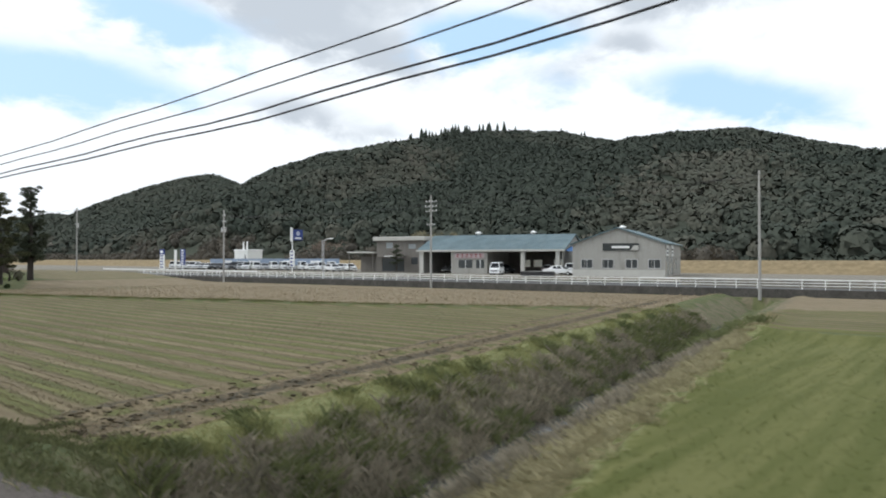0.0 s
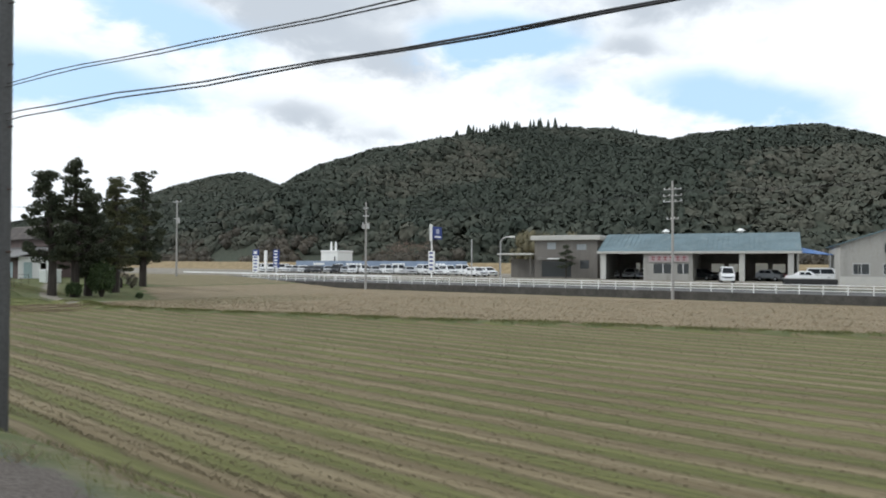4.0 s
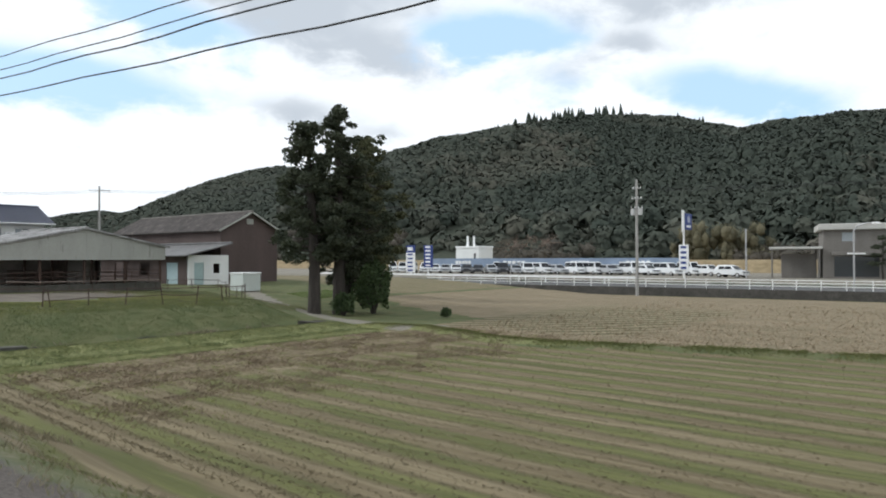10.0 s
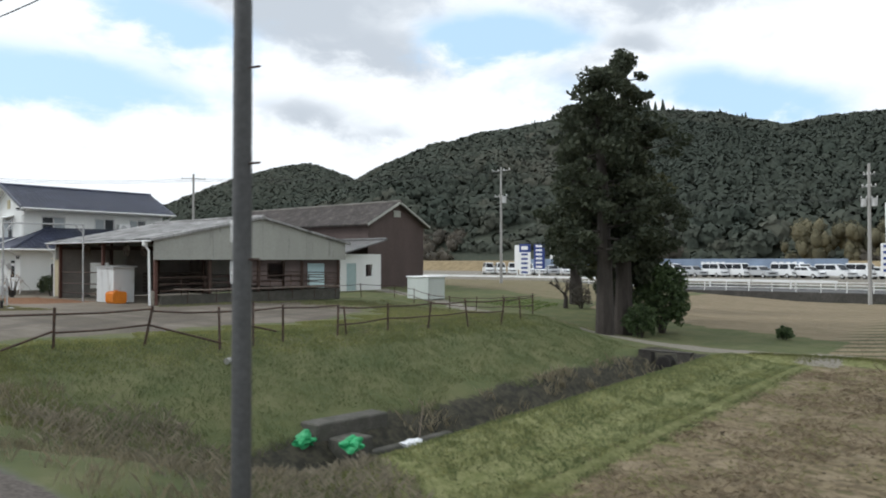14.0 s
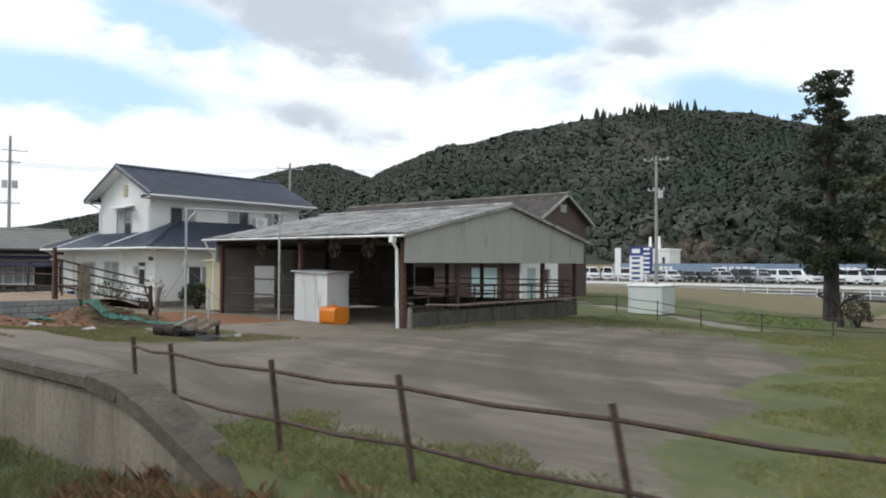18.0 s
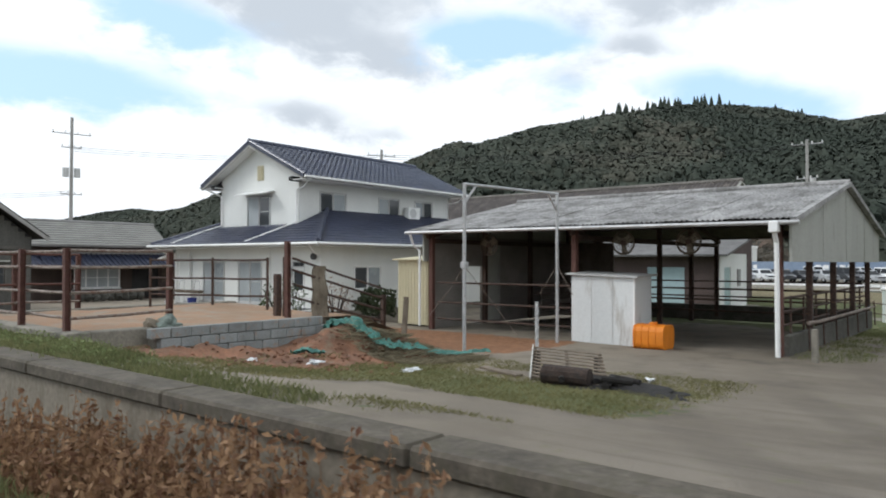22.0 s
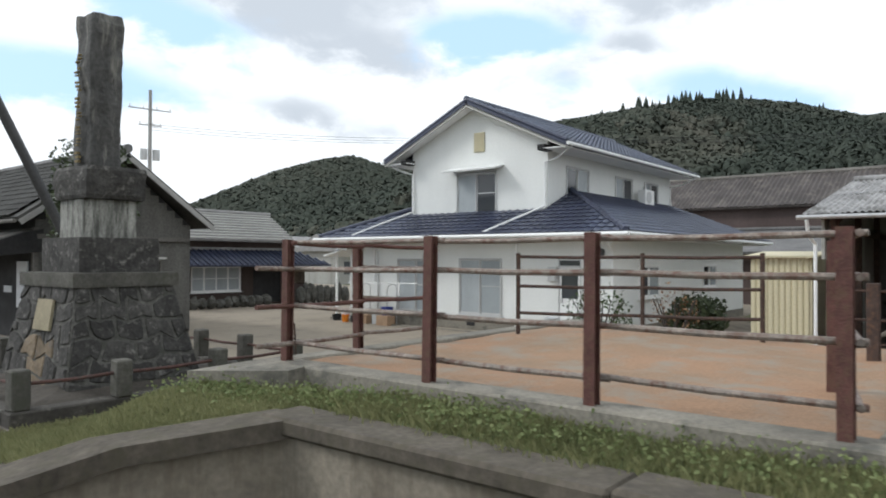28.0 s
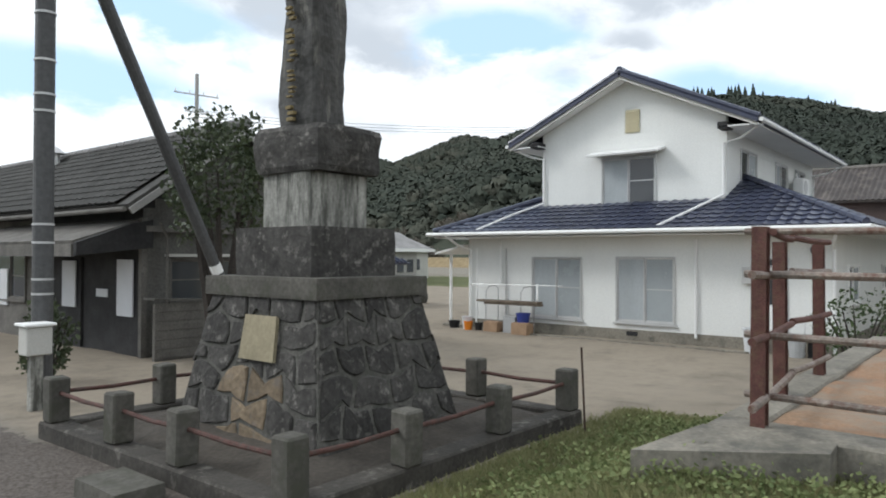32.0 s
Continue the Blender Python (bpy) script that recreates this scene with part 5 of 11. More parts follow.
part("bracket", Shape().box((-0.36, -0.2, 0.04), (-0.32, 0.3, 0.1)).box((0.32, -0.2, 0.04), (0.36, 0.3, 0.1)), M_GALV, ac)
part("hose", Shape().tube([(0.4, 0.0, 0.3), (0.48, 0.1, 0.2), (0.48, 0.25, 0.9)], 0.03, 6), M_TRIM, ac)

# soffit under the gable's overhang
for ye in (UE0, UE1):
    sf = Shape().slab([(OV + 0.02, ye, EZU - 0.115), (UX0 - 0.002, ye, EZU - 0.115), (UX0 - 0.002, UYM, RZU - 0.115), (OV + 0.02, UYM, RZU - 0.115)], 0.02)
    in_house(part("soffit", sf, M_TRIM, house, "white boarded soffit"))
in_house(part("waste_pipe", Shape().tube([(HX0 - 0.05, 145.92, 0.5), (HX0 - 0.05, 145.92, 2.4)], 0.025, 6), M_ALU, house))
in_house(part("meter", Shape().tube([(HX0 - 0.02, 137.75, 2.34), (HX0 - 0.14, 137.75, 2.34)], 0.12, 14), M_POLE_D, house, "round dark vent cowl"))

# lean-to porch at the house corner
pc = thing("side_porch", "small white porch roof on a slender post by the house", "porch", (17.35, 148.0, 0.0))
part("post", Shape().soft((-0.035, -0.035, 0), (0.035, 0.035, 2.3), 0.005), M_TRIM, pc)
part("post", Shape().soft((-0.03, -1.02, 0), (0.03, -0.96, 2.4), 0.005), M_TRIM, pc)
part("roof", Shape().slab([(-0.25, 0.45, 2.28), (3.0, 0.45, 2.28), (3.0, -0.68, 2.52), (-0.25, -0.68, 2.52)], 0.06), M_TRIM, pc)
part("sill", Shape().soft((-0.1, -0.75, 0.0), (0.3, 0.25, 0.09), 0.01), M_CONC, pc)

# drying bench and clutter by the house wall
bench = thing("drying_bench", "old plank laid on two bent-pipe trestles", "bench", (16.85, 145.6, 0.0))
part("plank", Shape().soft((-0.16, -1.1, 0.86), (0.14, 0.95, 0.92), 0.008), M_PALLET, bench)
part("plank", Shape().soft((-0.14, -1.15, 0.80), (0.1, 0.7, 0.855), 0.008), M_PALLET, bench)
for y in (0.6, -0.6):
    part("trestle", Shape().tube([(0.15, y + 0.22, 0.0), (0.15, y + 0.22, 1.15), (0.14, y + 0.12, 1.29), (0.14, y - 0.1, 1.33), (0.15, y - 0.21, 1.25), (0.15, y - 0.21, 0.0)], 0.014, 6), M_GALV, bench)
part("washing_rod", Shape().tube([(0.1, 1.4, 1.34), (0.1, -1.75, 1.37)], 0.012, 6), M_ALU, bench)
part("bracket", Shape().soft((0.08, -0.98, 0.95), (0.12, -0.92, 1.4), 0.004), M_TRIM, bench)


def bucket(x, y, r, h, mat, label, name="bucket"):
    b = thing(name, label, name.replace("_", " "), (x, y, gz(x, y)))
    sh = Shape()
    n = 14
    for rr, z in ((r * 0.78, 0.0), (r, h), (r * 0.93, h), (r * 0.72, 0.02)):
        sh.v += [(rr * math.cos(6.2832 * k / n), rr * math.sin(6.2832 * k / n), z) for k in range(n)]
    for i in range(3):
        sh.f += [(i * n + k, i * n + (k + 1) % n, (i + 1) * n + (k + 1) % n, (i + 1) * n + k) for k in range(n)]
    sh.f += [tuple(range(n))[::-1], tuple(range(3 * n, 4 * n))]
    part("body", sh, mat, b)
    part("rim", Shape().tube([(r * 1.02 * math.cos(6.2832 * k / n), r * 1.02 * math.sin(6.2832 * k / n), h) for k in range(n + 1)], 0.012, 5), mat, b)
    return b


M_GREYPLASTIC = surface("grey_plastic", (0.42, 0.43, 0.43), 0.5, vary=0.15, scale=5)
M_BLUEPLASTIC = surface("blue_plastic", (0.03, 0.05, 0.25), 0.45, vary=0.15, scale=5)
M_CARD = surface("cardboard", (0.36, 0.24, 0.15), 0.9, vary=0.2, scale=5)
bucket(16.8, 146.95, 0.16, 0.36, M_NOTICE, "white plastic bucket by the porch")
bucket(16.62, 146.78, 0.13, 0.24, M_ORANGE, "small orange bucket by the porch")
bucket(16.95, 147.55, 0.17, 0.2, M_RUBBER, "black tub under the porch", "tub")
bucket(16.75, 146.5, 0.12, 0.2, M_RUBBER, "black flower pot by the house wall", "flower_pot")
bucket(16.75, 144.98, 0.2, 0.27, M_BLUEPLASTIC, "blue basin standing on a crate", "basin").location.z += 0.3
bucket(16.85, 138.98, 0.2, 0.55, M_NOTICE, "white plastic bin by the back door", "bin")
bucket(16.75, 138.03, 0.19, 0.45, M_GREYPLASTIC, "grey plastic bin by the back door", "bin")
for x, y, w, d, h, mat, lab in ((16.75, 145.98, 0.46, 0.34, 0.27, M_CARD, "worn cardboard box by the house wall"), (16.65, 144.95, 0.5, 0.36, 0.3, M_CARD, "brown crate holding a basin"), (16.85, 145.42, 0.4, 0.3, 0.42, M_GREYPLASTIC, "grey crate by the house wall"), (16.95, 137.68, 0.3, 0.3, 0.3, M_RUBBER, "dark crate by the back door")):
    bx = thing("crate", lab, "crate", (x, y, gz(x, y)))
    part("base", Shape().box((-d / 2, -w / 2, 0.0), (d / 2, w / 2, 0.02)), mat, bx)
    for lo, hi in (((-d / 2, -w / 2, 0.02), (-d / 2 + 0.015, w / 2, h)), ((d / 2 - 0.015, -w / 2, 0.02), (d / 2, w / 2, h)), ((-d / 2 + 0.015, -w / 2, 0.02), (d / 2 - 0.015, -w / 2 + 0.015, h)), ((-d / 2 + 0.015, w / 2 - 0.015, 0.02), (d / 2 - 0.015, w / 2, h))):
        part("side", Shape().soft(lo, hi, 0.004), mat, bx)
    part("lid_flap", Shape().slab([(-d / 2, -w / 2, h + 0.015), (0.0, -w / 2, h + 0.03), (0.0, w / 2, h + 0.03), (-d / 2, w / 2, h + 0.015)], 0.01), mat, bx)
ch = thing("folding_chair", "bent-pipe folding chair by the back door", "chair", (16.9, 137.75, gz(16.9, 137.75)))
for y in (-0.18, 0.18):
    part("leg", Shape().tube([(-0.15, y, 0.0), (0.1, y, 0.42), (0.16, y, 0.78)], 0.011, 6), M_GALV, ch)
    part("leg", Shape().tube([(0.18, y, 0.0), (-0.12, y, 0.4)], 0.011, 6), M_GALV, ch)
part("seat", Shape().soft((-0.16, -0.18, 0.40), (0.14, 0.18, 0.43), 0.01), M_RUBBER, ch)
part("backrest", Shape().tube([(0.16, -0.18, 0.78), (0.165, 0.0, 0.8), (0.16, 0.18, 0.78)], 0.011, 6), M_GALV, ch)
kerb = thing("house_kerb", "low pale concrete kerb along the house front", "kerb", (16.7, 141.9, 0.0))
part("strip", Shape().soft((-0.05, -2.9, -0.05), (0.05, 3.0, 0.06), 0.01), M_CONC, kerb)

# ---- cattle barn with a corrugated roof ----
BX0, BX1, BY0, BY1 = 17.45, 29.2, 121.75, 132.4
BEZ, BRZ, BRX = 3.12, 4.42, 23.35


def corrugated(name, mat, w, l, pitch=0.13, amp=0.022, n=6):
    """One corrugated sheet: local x across the ribs, local y up the slope."""
    sh = Shape()
    cols = max(2, int(round(w / pitch * n)))
    rows = 3
    pts, faces = [], []
    for j in range(rows):
        for i in range(cols + 1):
            x = w * i / cols
            pts.append((x, l * j / (rows - 1), amp * math.cos(2 * math.pi * x / pitch)))
    for j in range(rows - 1):
        for i in range(cols):
            a = j * (cols + 1) + i
            faces.append((a, a + 1, a + cols + 2, a + cols + 1))
    return sh.add(pts, faces).mesh(name, mat, True)


def sheet_roof(parent, base, along, up, width, length, mesh_w, mesh_l, mat, name="roof_sheet", pitch=0.13, amp=0.022):
    """Lapped corrugated sheets on one slope, each a part."""
    base, along, up = Vector(base), Vector(along).normalized(), Vector(up).normalized()
    nrm = along.cross(up).normalized()
    if nrm.z < 0:
        nrm = -nrm
    rot = Matrix((along, up, nrm)).transposed().to_4x4()
    me = corrugated(name, mat, mesh_w, mesh_l + 0.12, pitch, amp)
    nu, nv = int(round(width / mesh_w)), int(round(length / mesh_l))
    for j in range(nv):
        for i in range(nu):
            p = base + along * (i * mesh_w) + up * (j * mesh_l) + nrm * (0.012 * (i % 2) + 0.02 + random.uniform(0, 0.01))
            part(name, me, None, parent, at=Matrix.Translation(p) @ rot @ pose(0, 0, 0, -0.25, random.uniform(-0.2, 0.2), random.uniform(-0.25, 0.25)))


barn = thing("cattle_barn", "open cattle barn with corrugated roof and grey gable board", "barn")
slope_b = (BRZ - BEZ) / (BRX - 17.0)
lb = math.hypot(BRX - 17.0, BRZ - BEZ)
roof = part("roof_frame", Shape().slab([(17.05, 121.45, BEZ - 0.03), (17.05, 132.75, BEZ - 0.03), (BRX, 132.75, BRZ - 0.03), (BRX, 121.45, BRZ - 0.03)], 0.03)
            .slab([(29.6, 121.45, BEZ + 0.02), (29.6, 132.75, BEZ + 0.02), (BRX, 132.75, BRZ - 0.03), (BRX, 121.45, BRZ - 0.03)], 0.03), M_BARN_WOOD, barn)
sheet_roof(roof, (17.0, 132.8, BEZ), (0, -1, 0), (BRX - 17.0, 0, BRZ - BEZ), 11.4, lb, 0.76, lb / 4, M_SLATE)
sheet_roof(roof, (29.65, 121.4, BEZ + 0.05), (0, 1, 0), (BRX - 29.65, 0, BRZ - BEZ - 0.05), 11.4, math.hypot(6.3, 1.3), 0.76, math.hypot(6.3, 1.3) / 4, M_SLATE)
part("ridge_cap", Shape().tube([(BRX, 121.4, BRZ + 0.03), (BRX, 132.8, BRZ + 0.03)], 0.12, 10), M_SLATE, roof)
part("gable_board", Shape().prism([(17.25, 2.17), (29.35, 2.17), (29.35, BEZ + 0.0), (BRX, BRZ - 0.08), (17.25, BEZ - 0.02)], 1, 121.52, 121.58), M_PANEL, barn, "weathered grey fibre board gable")
for x in (20.4, 23.4, 26.4):
    part("board_joint", Shape().box((x - 0.02, 121.505, 2.18), (x + 0.02, 121.522, BEZ - 0.05 + (BRX - abs(x - BRX) - 17.0) * slope_b)), M_PANEL, barn)
for s in (-1, 1):
    part("verge_trim", Shape().slab([(BRX, 121.36, BRZ + 0.06), (BRX, 121.5, BRZ + 0.06), (BRX + s * 6.35, 121.5, BEZ + 0.04), (BRX + s * 6.35, 121.36, BEZ + 0.04)], 0.12), M_SLATE, roof)
part("gable_board", Shape().prism([(17.3, 2.17), (29.3, 2.17), (29.3, BEZ), (BRX, BRZ - 0.1), (17.3, BEZ - 0.02)], 1, 132.42, 132.48), M_PANEL, barn)
for x in (17.5, 20.4, 23.35, 26.3, 29.1):
    for y in (121.85, 127.1, 132.25):
        if x == 20.4 and y == 127.1:
            continue
        part("post", Shape().soft((x - 0.075, y - 0.075, 0.0), (x + 0.075, y + 0.075, BEZ + (BRX - abs(x - BRX) - 17.0) * slope_b - 0.1), 0.01), M_RUST_D if x > 18 else M_RUST, barn)
for y in (121.85, 127.1, 132.25):
    for s in (-1, 1):
        part("rafter", Shape().slab([(BRX, y - 0.05, BRZ - 0.08), (BRX, y + 0.05, BRZ - 0.08), (BRX + s * 6.1, y + 0.05, BEZ - 0.08), (BRX + s * 6.1, y - 0.05, BEZ - 0.08)], 0.16), M_RUST_D, barn)
    part("tie_beam", Shape().box((17.5, y - 0.05, 2.75), (29.1, y + 0.05, 2.9)), M_RUST_D, barn)
for x in (17.4, 19.5, 21.5, 25.3, 27.3, 29.2):
    z = BEZ + (BRX - abs(x - BRX) - 17.0) * slope_b - 0.08
    part("purlin", Shape().box((x - 0.04, 121.6, z - 0.08), (x + 0.04, 132.5, z)), M_BARN_WOOD, barn)
part("back_wall", Shape().box((29.12, 131.7, 0.0), (29.2, 132.32, 3.0)), M_INSIDE, barn)
part("end_wall", pierced(Shape(), 1, 132.32, 132.4, 17.6, 29.2, 0.0, 3.0, [(19.2, 20.3, 0.05, 2.0)]), M_INSIDE, barn)
part("inner_wall", Shape().box((25.6, 129.9, 0.0), (25.68, 132.3, 2.9)), M_BARN_WOOD, barn)
for k in range(6):
    part("stall_board", Shape().soft((21.5, 130.6, 0.25 + k * 0.2), (25.6, 130.64, 0.41 + k * 0.2), 0.005), M_BARN_WOOD, barn)
part("side_board", Shape().box((20.35, 132.26, 0.1), (21.35, 132.315, 2.8)), M_PANEL, barn)
for (a, b) in (((17.7, 121.7), (29.1, 121.85)), ((29.05, 121.85), (29.2, 131.7))):
    part("curb_wall", Shape().soft((a[0], a[1], -0.15), (b[0], b[1], 0.46), 0.02), M_CONC_D, barn)
for y0, y1, x, zs in ((127.3, 132.1, 17.6, (0.35, 0.87, 1.49)), (122.0, 131.7, 29.1, (0.8, 1.1, 1.4)), (122.0, 132.1, 23.4, (0.6, 0.95, 1.3))):
    for z in zs:
        part("rail", Shape().tube([(x, y0, z), (x, y1, z)], 0.03, 8), M_RUST_D, barn)
for z in (0.66, 0.98, 1.3):
    part("rail", Shape().tube([(17.8, 121.95, z), (29.0, 121.95, z)], 0.03, 8), M_RUST_D, barn)
for x in (18.9, 20.2, 21.6, 22.9, 24.2, 25.6, 26.9, 28.2):
    part("rail_post", Shape().tube([(x, 121.95, 0.3), (x, 121.95, 1.34)], 0.028, 8), M_RUST_D, barn)
part("rail", Shape().tube([(18.2, 121.4, 0.75), (20.0, 121.55, 0.66), (28.9, 121.6, 0.62)], 0.045, 8), M_PIPE, barn)
for k, x in enumerate((19.0, 20.6, 22.2, 23.8, 25.4, 27.0, 28.6)):
    part("brace", Shape().tube([(x, 121.55, 0.0), (x + 0.02, 121.58, 0.72)], 0.022, 6), M_RUST_D, barn)
part("gutter", Shape().tube([(16.95, 132.9, BEZ - 0.04), (16.95, 121.3, BEZ - 0.08)], 0.05, 8), M_GALV, barn)
M_DUST = surface("dusty_iron", (0.11, 0.085, 0.062), 0.9, vary=0.4, scale=8, fine=40)
part("gutter_head", Shape().soft((16.85, 121.72, 2.82), (17.05, 121.92, 3.08), 0.02), M_TRIM, barn)
part("downpipe", Shape().tube([(16.95, 121.82, 2.85), (17.15, 121.82, 2.6), (17.2, 121.82, 0.02)], 0.055, 10), M_TRIM, barn, "white plastic downpipe")
part("downpipe", Shape().tube([(16.95, 132.7, 3.02), (17.1, 132.7, 2.7), (17.3, 132.6, 2.5), (17.3, 132.6, 0.1)], 0.04, 8), M_TRIM, barn)
for y in (130.5, 126.0, 124.2):
    fan = thing("barn_fan", "dusty round ventilation fan hung under the barn eave", "fan", (18.2, y, 2.68), group="barn fans")
    ring = Shape()
    pts = [(0.08 * 0, 0.31 * math.cos(a), 0.31 * math.sin(a)) for a in np.linspace(0, 2 * math.pi, 25)]
    ring.tube(pts, 0.028, 6, cap=False)
    part("guard_ring", ring, M_DUST, fan)
    cage = Shape()
    for r in (0.12, 0.2, 0.28):
        cage.tube([(-0.07, r * math.cos(a), r * math.sin(a)) for a in np.linspace(0, 2 * math.pi, 19)], 0.007, 4, cap=False)
    for a in np.linspace(0, 2 * math.pi, 13)[:-1]:
        cage.tube([(-0.07, 0.06 * math.cos(a), 0.06 * math.sin(a)), (0, 0.31 * math.cos(a), 0.31 * math.sin(a))], 0.006, 4)
    part("cage", cage, M_DUST, fan)
    for a in (0.4, 2.5, 4.6):
        m = pose(0, 0, 0, math.degrees(a), 0, 0)
        part("blade", Shape().slab([m @ Vector(p) for p in ((-0.02, 0.05, -0.08), (0.05, 0.05, 0.08), (0.05, 0.32, 0.1), (-0.02, 0.32, -0.1))], 0.01), M_CLOTH, fan)
    part("motor", Shape().tube([(-0.05, 0, 0), (0.16, 0, 0)], 0.07, 10), M_RUST_D, fan)
    part("hanger", Shape().tube([(0.05, 0, 0.34), (0.05, 0, 0.62)], 0.02, 6), M_RUST_D, fan)

# ---- small shed, tank and yard clutter ----
shed = thing("storage_shed", "white painted plywood storage shed in the yard", "shed", (17.12, 125.2, 0.0))
part("body", Shape().soft((0.0, 0.0, 0.0), (1.08, 1.8, 1.78), 0.012), surface("white_shed_board", (0.66, 0.67, 0.66), 0.7, vary=0.1, scale=1.2, fine=20, dirt=(0.33, 0.30, 0.26), dirt_amount=0.2, streak=True), shed)
part("roof", Shape().slab([(-0.09, -0.12, 1.80), (-0.09, 1.92, 1.86), (1.2, 1.92, 1.90), (1.2, -0.12, 1.84)], 0.05), M_ALU, shed, "grey tin roof")
for y in (0.6, 1.2):
    part("panel_joint", Shape().box((-0.006, y - 0.008, 0.05), (0.002, y + 0.008, 1.74)), M_ALU, shed)
part("corner_strip", Shape().box((-0.012, -0.012, 0.0), (0.03, 0.03, 1.78)), M_TRIM, shed)

tank = thing("water_tank", "orange plastic water tank on the ground", "tank", (16.98, 124.25, 0.0))
ts = Shape()
prof = [(0.34 * math.copysign(abs(math.cos(a)) ** 0.5, math.cos(a)), 0.31 + 0.30 * math.copysign(abs(math.sin(a)) ** 0.5, math.sin(a))) for a in np.linspace(0, 2 * math.pi, 25)[:-1]]
ts.prism(prof, 1, 0.03, 0.73)
part("body", ts, M_ORANGE, tank, smooth=False)
for y in (0.0, 0.2, 0.38, 0.56, 0.73):
    part("rib", Shape().prism([(x * 1.04, 0.31 + (z - 0.31) * 1.04) for x, z in prof], 1, y, y + 0.045), M_ORANGE, tank)
part("cap", Shape().tube([(0, 0.38, 0.6), (0, 0.38, 0.67)], 0.1, 14), M_ORANGE, tank)

cream = thing("steel_shed", "cream corrugated steel shed beside the barn", "shed", (17.9, 132.76, 0.05))
part("roof", Shape().slab([(-0.12, -0.1, 2.2), (-0.12, 1.5, 2.2), (1.6, 1.5, 2.32), (1.6, -0.1, 2.32)], 0.05), M_CREAM, cream)
part("body", Shape().box((0.04, 0.04, 0.0), (1.5, 1.36, 2.15)), M_CREAM, cream)
rib = Shape().prism([(0.0, 0.0), (0.03, -0.03), (0.09, -0.03), (0.12, 0.0)], 2, 0.02, 2.15).mesh("steel_rib", M_CREAM)
for k in range(10):
    part("steel_rib", rib, None, cream, at=Matrix.Translation((0.04, 0.08 + k * 0.13, 0)) @ pose(0, 0, 0, 0, 0, 90) @ Matrix.Scale(-1, 4, (0, 1, 0)))

goal = thing("pipe_gantry", "tall galvanised pipe gantry standing in the yard", "gantry", (12.9, 127.4, gz(12.9, 127.4)))
gzb = goal.matrix_basis.translation.z
gt = 3.93 - gzb
part("upright", Shape().tube([(0, 0, -0.05), (0, 0, gt)], 0.042, 10), M_GALV, goal)
part("upright", Shape().tube([(3.55, -0.35, -0.2), (3.55, -0.35, gt)], 0.042, 10), M_GALV, goal)
part("top_bar", Shape().tube([(-0.03, 0, gt), (3.6, -0.35, gt + 0.02)], 0.035, 10), M_GALV, goal)
part("brace", Shape().tube([(0.02, 0, gt - 0.42), (0.4, -0.04, gt)], 0.028, 8), M_GALV, goal)
part("brace", Shape().tube([(3.53, -0.35, gt - 0.42), (3.15, -0.31, gt)], 0.028, 8), M_GALV, goal)
part("clamp", Shape().soft((-0.07, -0.07, 1.9), (0.07, 0.07, 2.05), 0.015), M_GALV, goal)
part("guy_chain", Shape().tube([(0, 0, 1.95), (0.7, -0.3, 1.1), (1.4, -0.6, 0.2)], 0.008, 5), M_PIPE, goal)
for y2 in (0.5, -0.5):
    part("guy_chain", Shape().tube([(3.55, -0.35, 1.95), (3.5, -0.35 + y2, 1.2)], 0.008, 5), M_PIPE, goal)
part("guy_chain", Shape().tube([(0, 0, 1.95), (-0.12, 0.35, 1.4), (-0.3, 0.8, 0.8)], 0.008, 5), M_PIPE, goal)

wrap = thing("wrapped_post", "short galvanised post with a spiral of tape", "post", (12.28, 125.09, gz(12.28, 125.09)))
part("post", Shape().tube([(0, 0, -0.1), (0, 0, 1.25)], 0.035, 10), M_GALV, wrap)
part("tape", Shape().tube([(0.033 * math.cos(a * 7), 0.04 * math.sin(a * 7), 0.12 + a * 0.18) for a in np.linspace(0, 6, 60)], 0.010, 5), M_ALU, wrap)

stub_post = thing("stub_post", "short grey concrete post by the barn corner", "post", (16.9, 121.0, 0.0))
part("post", Shape().soft((-0.06, -0.06, -0.1), (0.06, 0.06, 0.72), 0.012), M_CONC, stub_post)

fire = thing("burnt_pile", "half-burnt brown log and charred sticks under a slatted rack", "debris", (9.75, 122.75, gz(9.75, 122.75)))
part("log", Shape().tube([(-0.05, 0.62, 0.16), (0.02, 0.3, 0.155), (0.08, -0.12, 0.15)], 0.155, 12, 0.145), surface("scorched_bark", (0.060, 0.040, 0.031), 0.95, vary=0.5, scale=5, fine=30, dirt=(0.022, 0.019, 0.017), dirt_amount=0.5, bump=0.7), fire, "brown log with a sawn end")
part("sawn_end", Shape().tube([(-0.05, 0.622, 0.16), (-0.052, 0.635, 0.16)], 0.14, 12), M_PALLET, fire)
for k, (dx, dy, ln, an, r) in enumerate(((0.35, -0.2, 0.8, 70, 0.08), (0.45, 0.2, 0.9, 55, 0.06), (0.15, -0.4, 0.6, 15, 0.06), (0.5, -0.5, 0.5, 85, 0.045), (0.2, 0.4, 0.9, 25, 0.05), (0.0, -0.6, 0.45, 120, 0.05))):
    a = radians(an)
    part("charred_log", Shape().tube([(dx - math.cos(a) * ln / 2, dy - math.sin(a) * ln / 2, r + 0.02 * k), (dx + math.cos(a) * ln / 2, dy + math.sin(a) * ln / 2, r + 0.03 * k)], r, 7), M_CHAR, fire)
part("ash", Shape().lump((0.2, -0.6, 0.0), (0.6, 0.8, 0.05), 2, 0.4, 3), M_CHAR, fire)
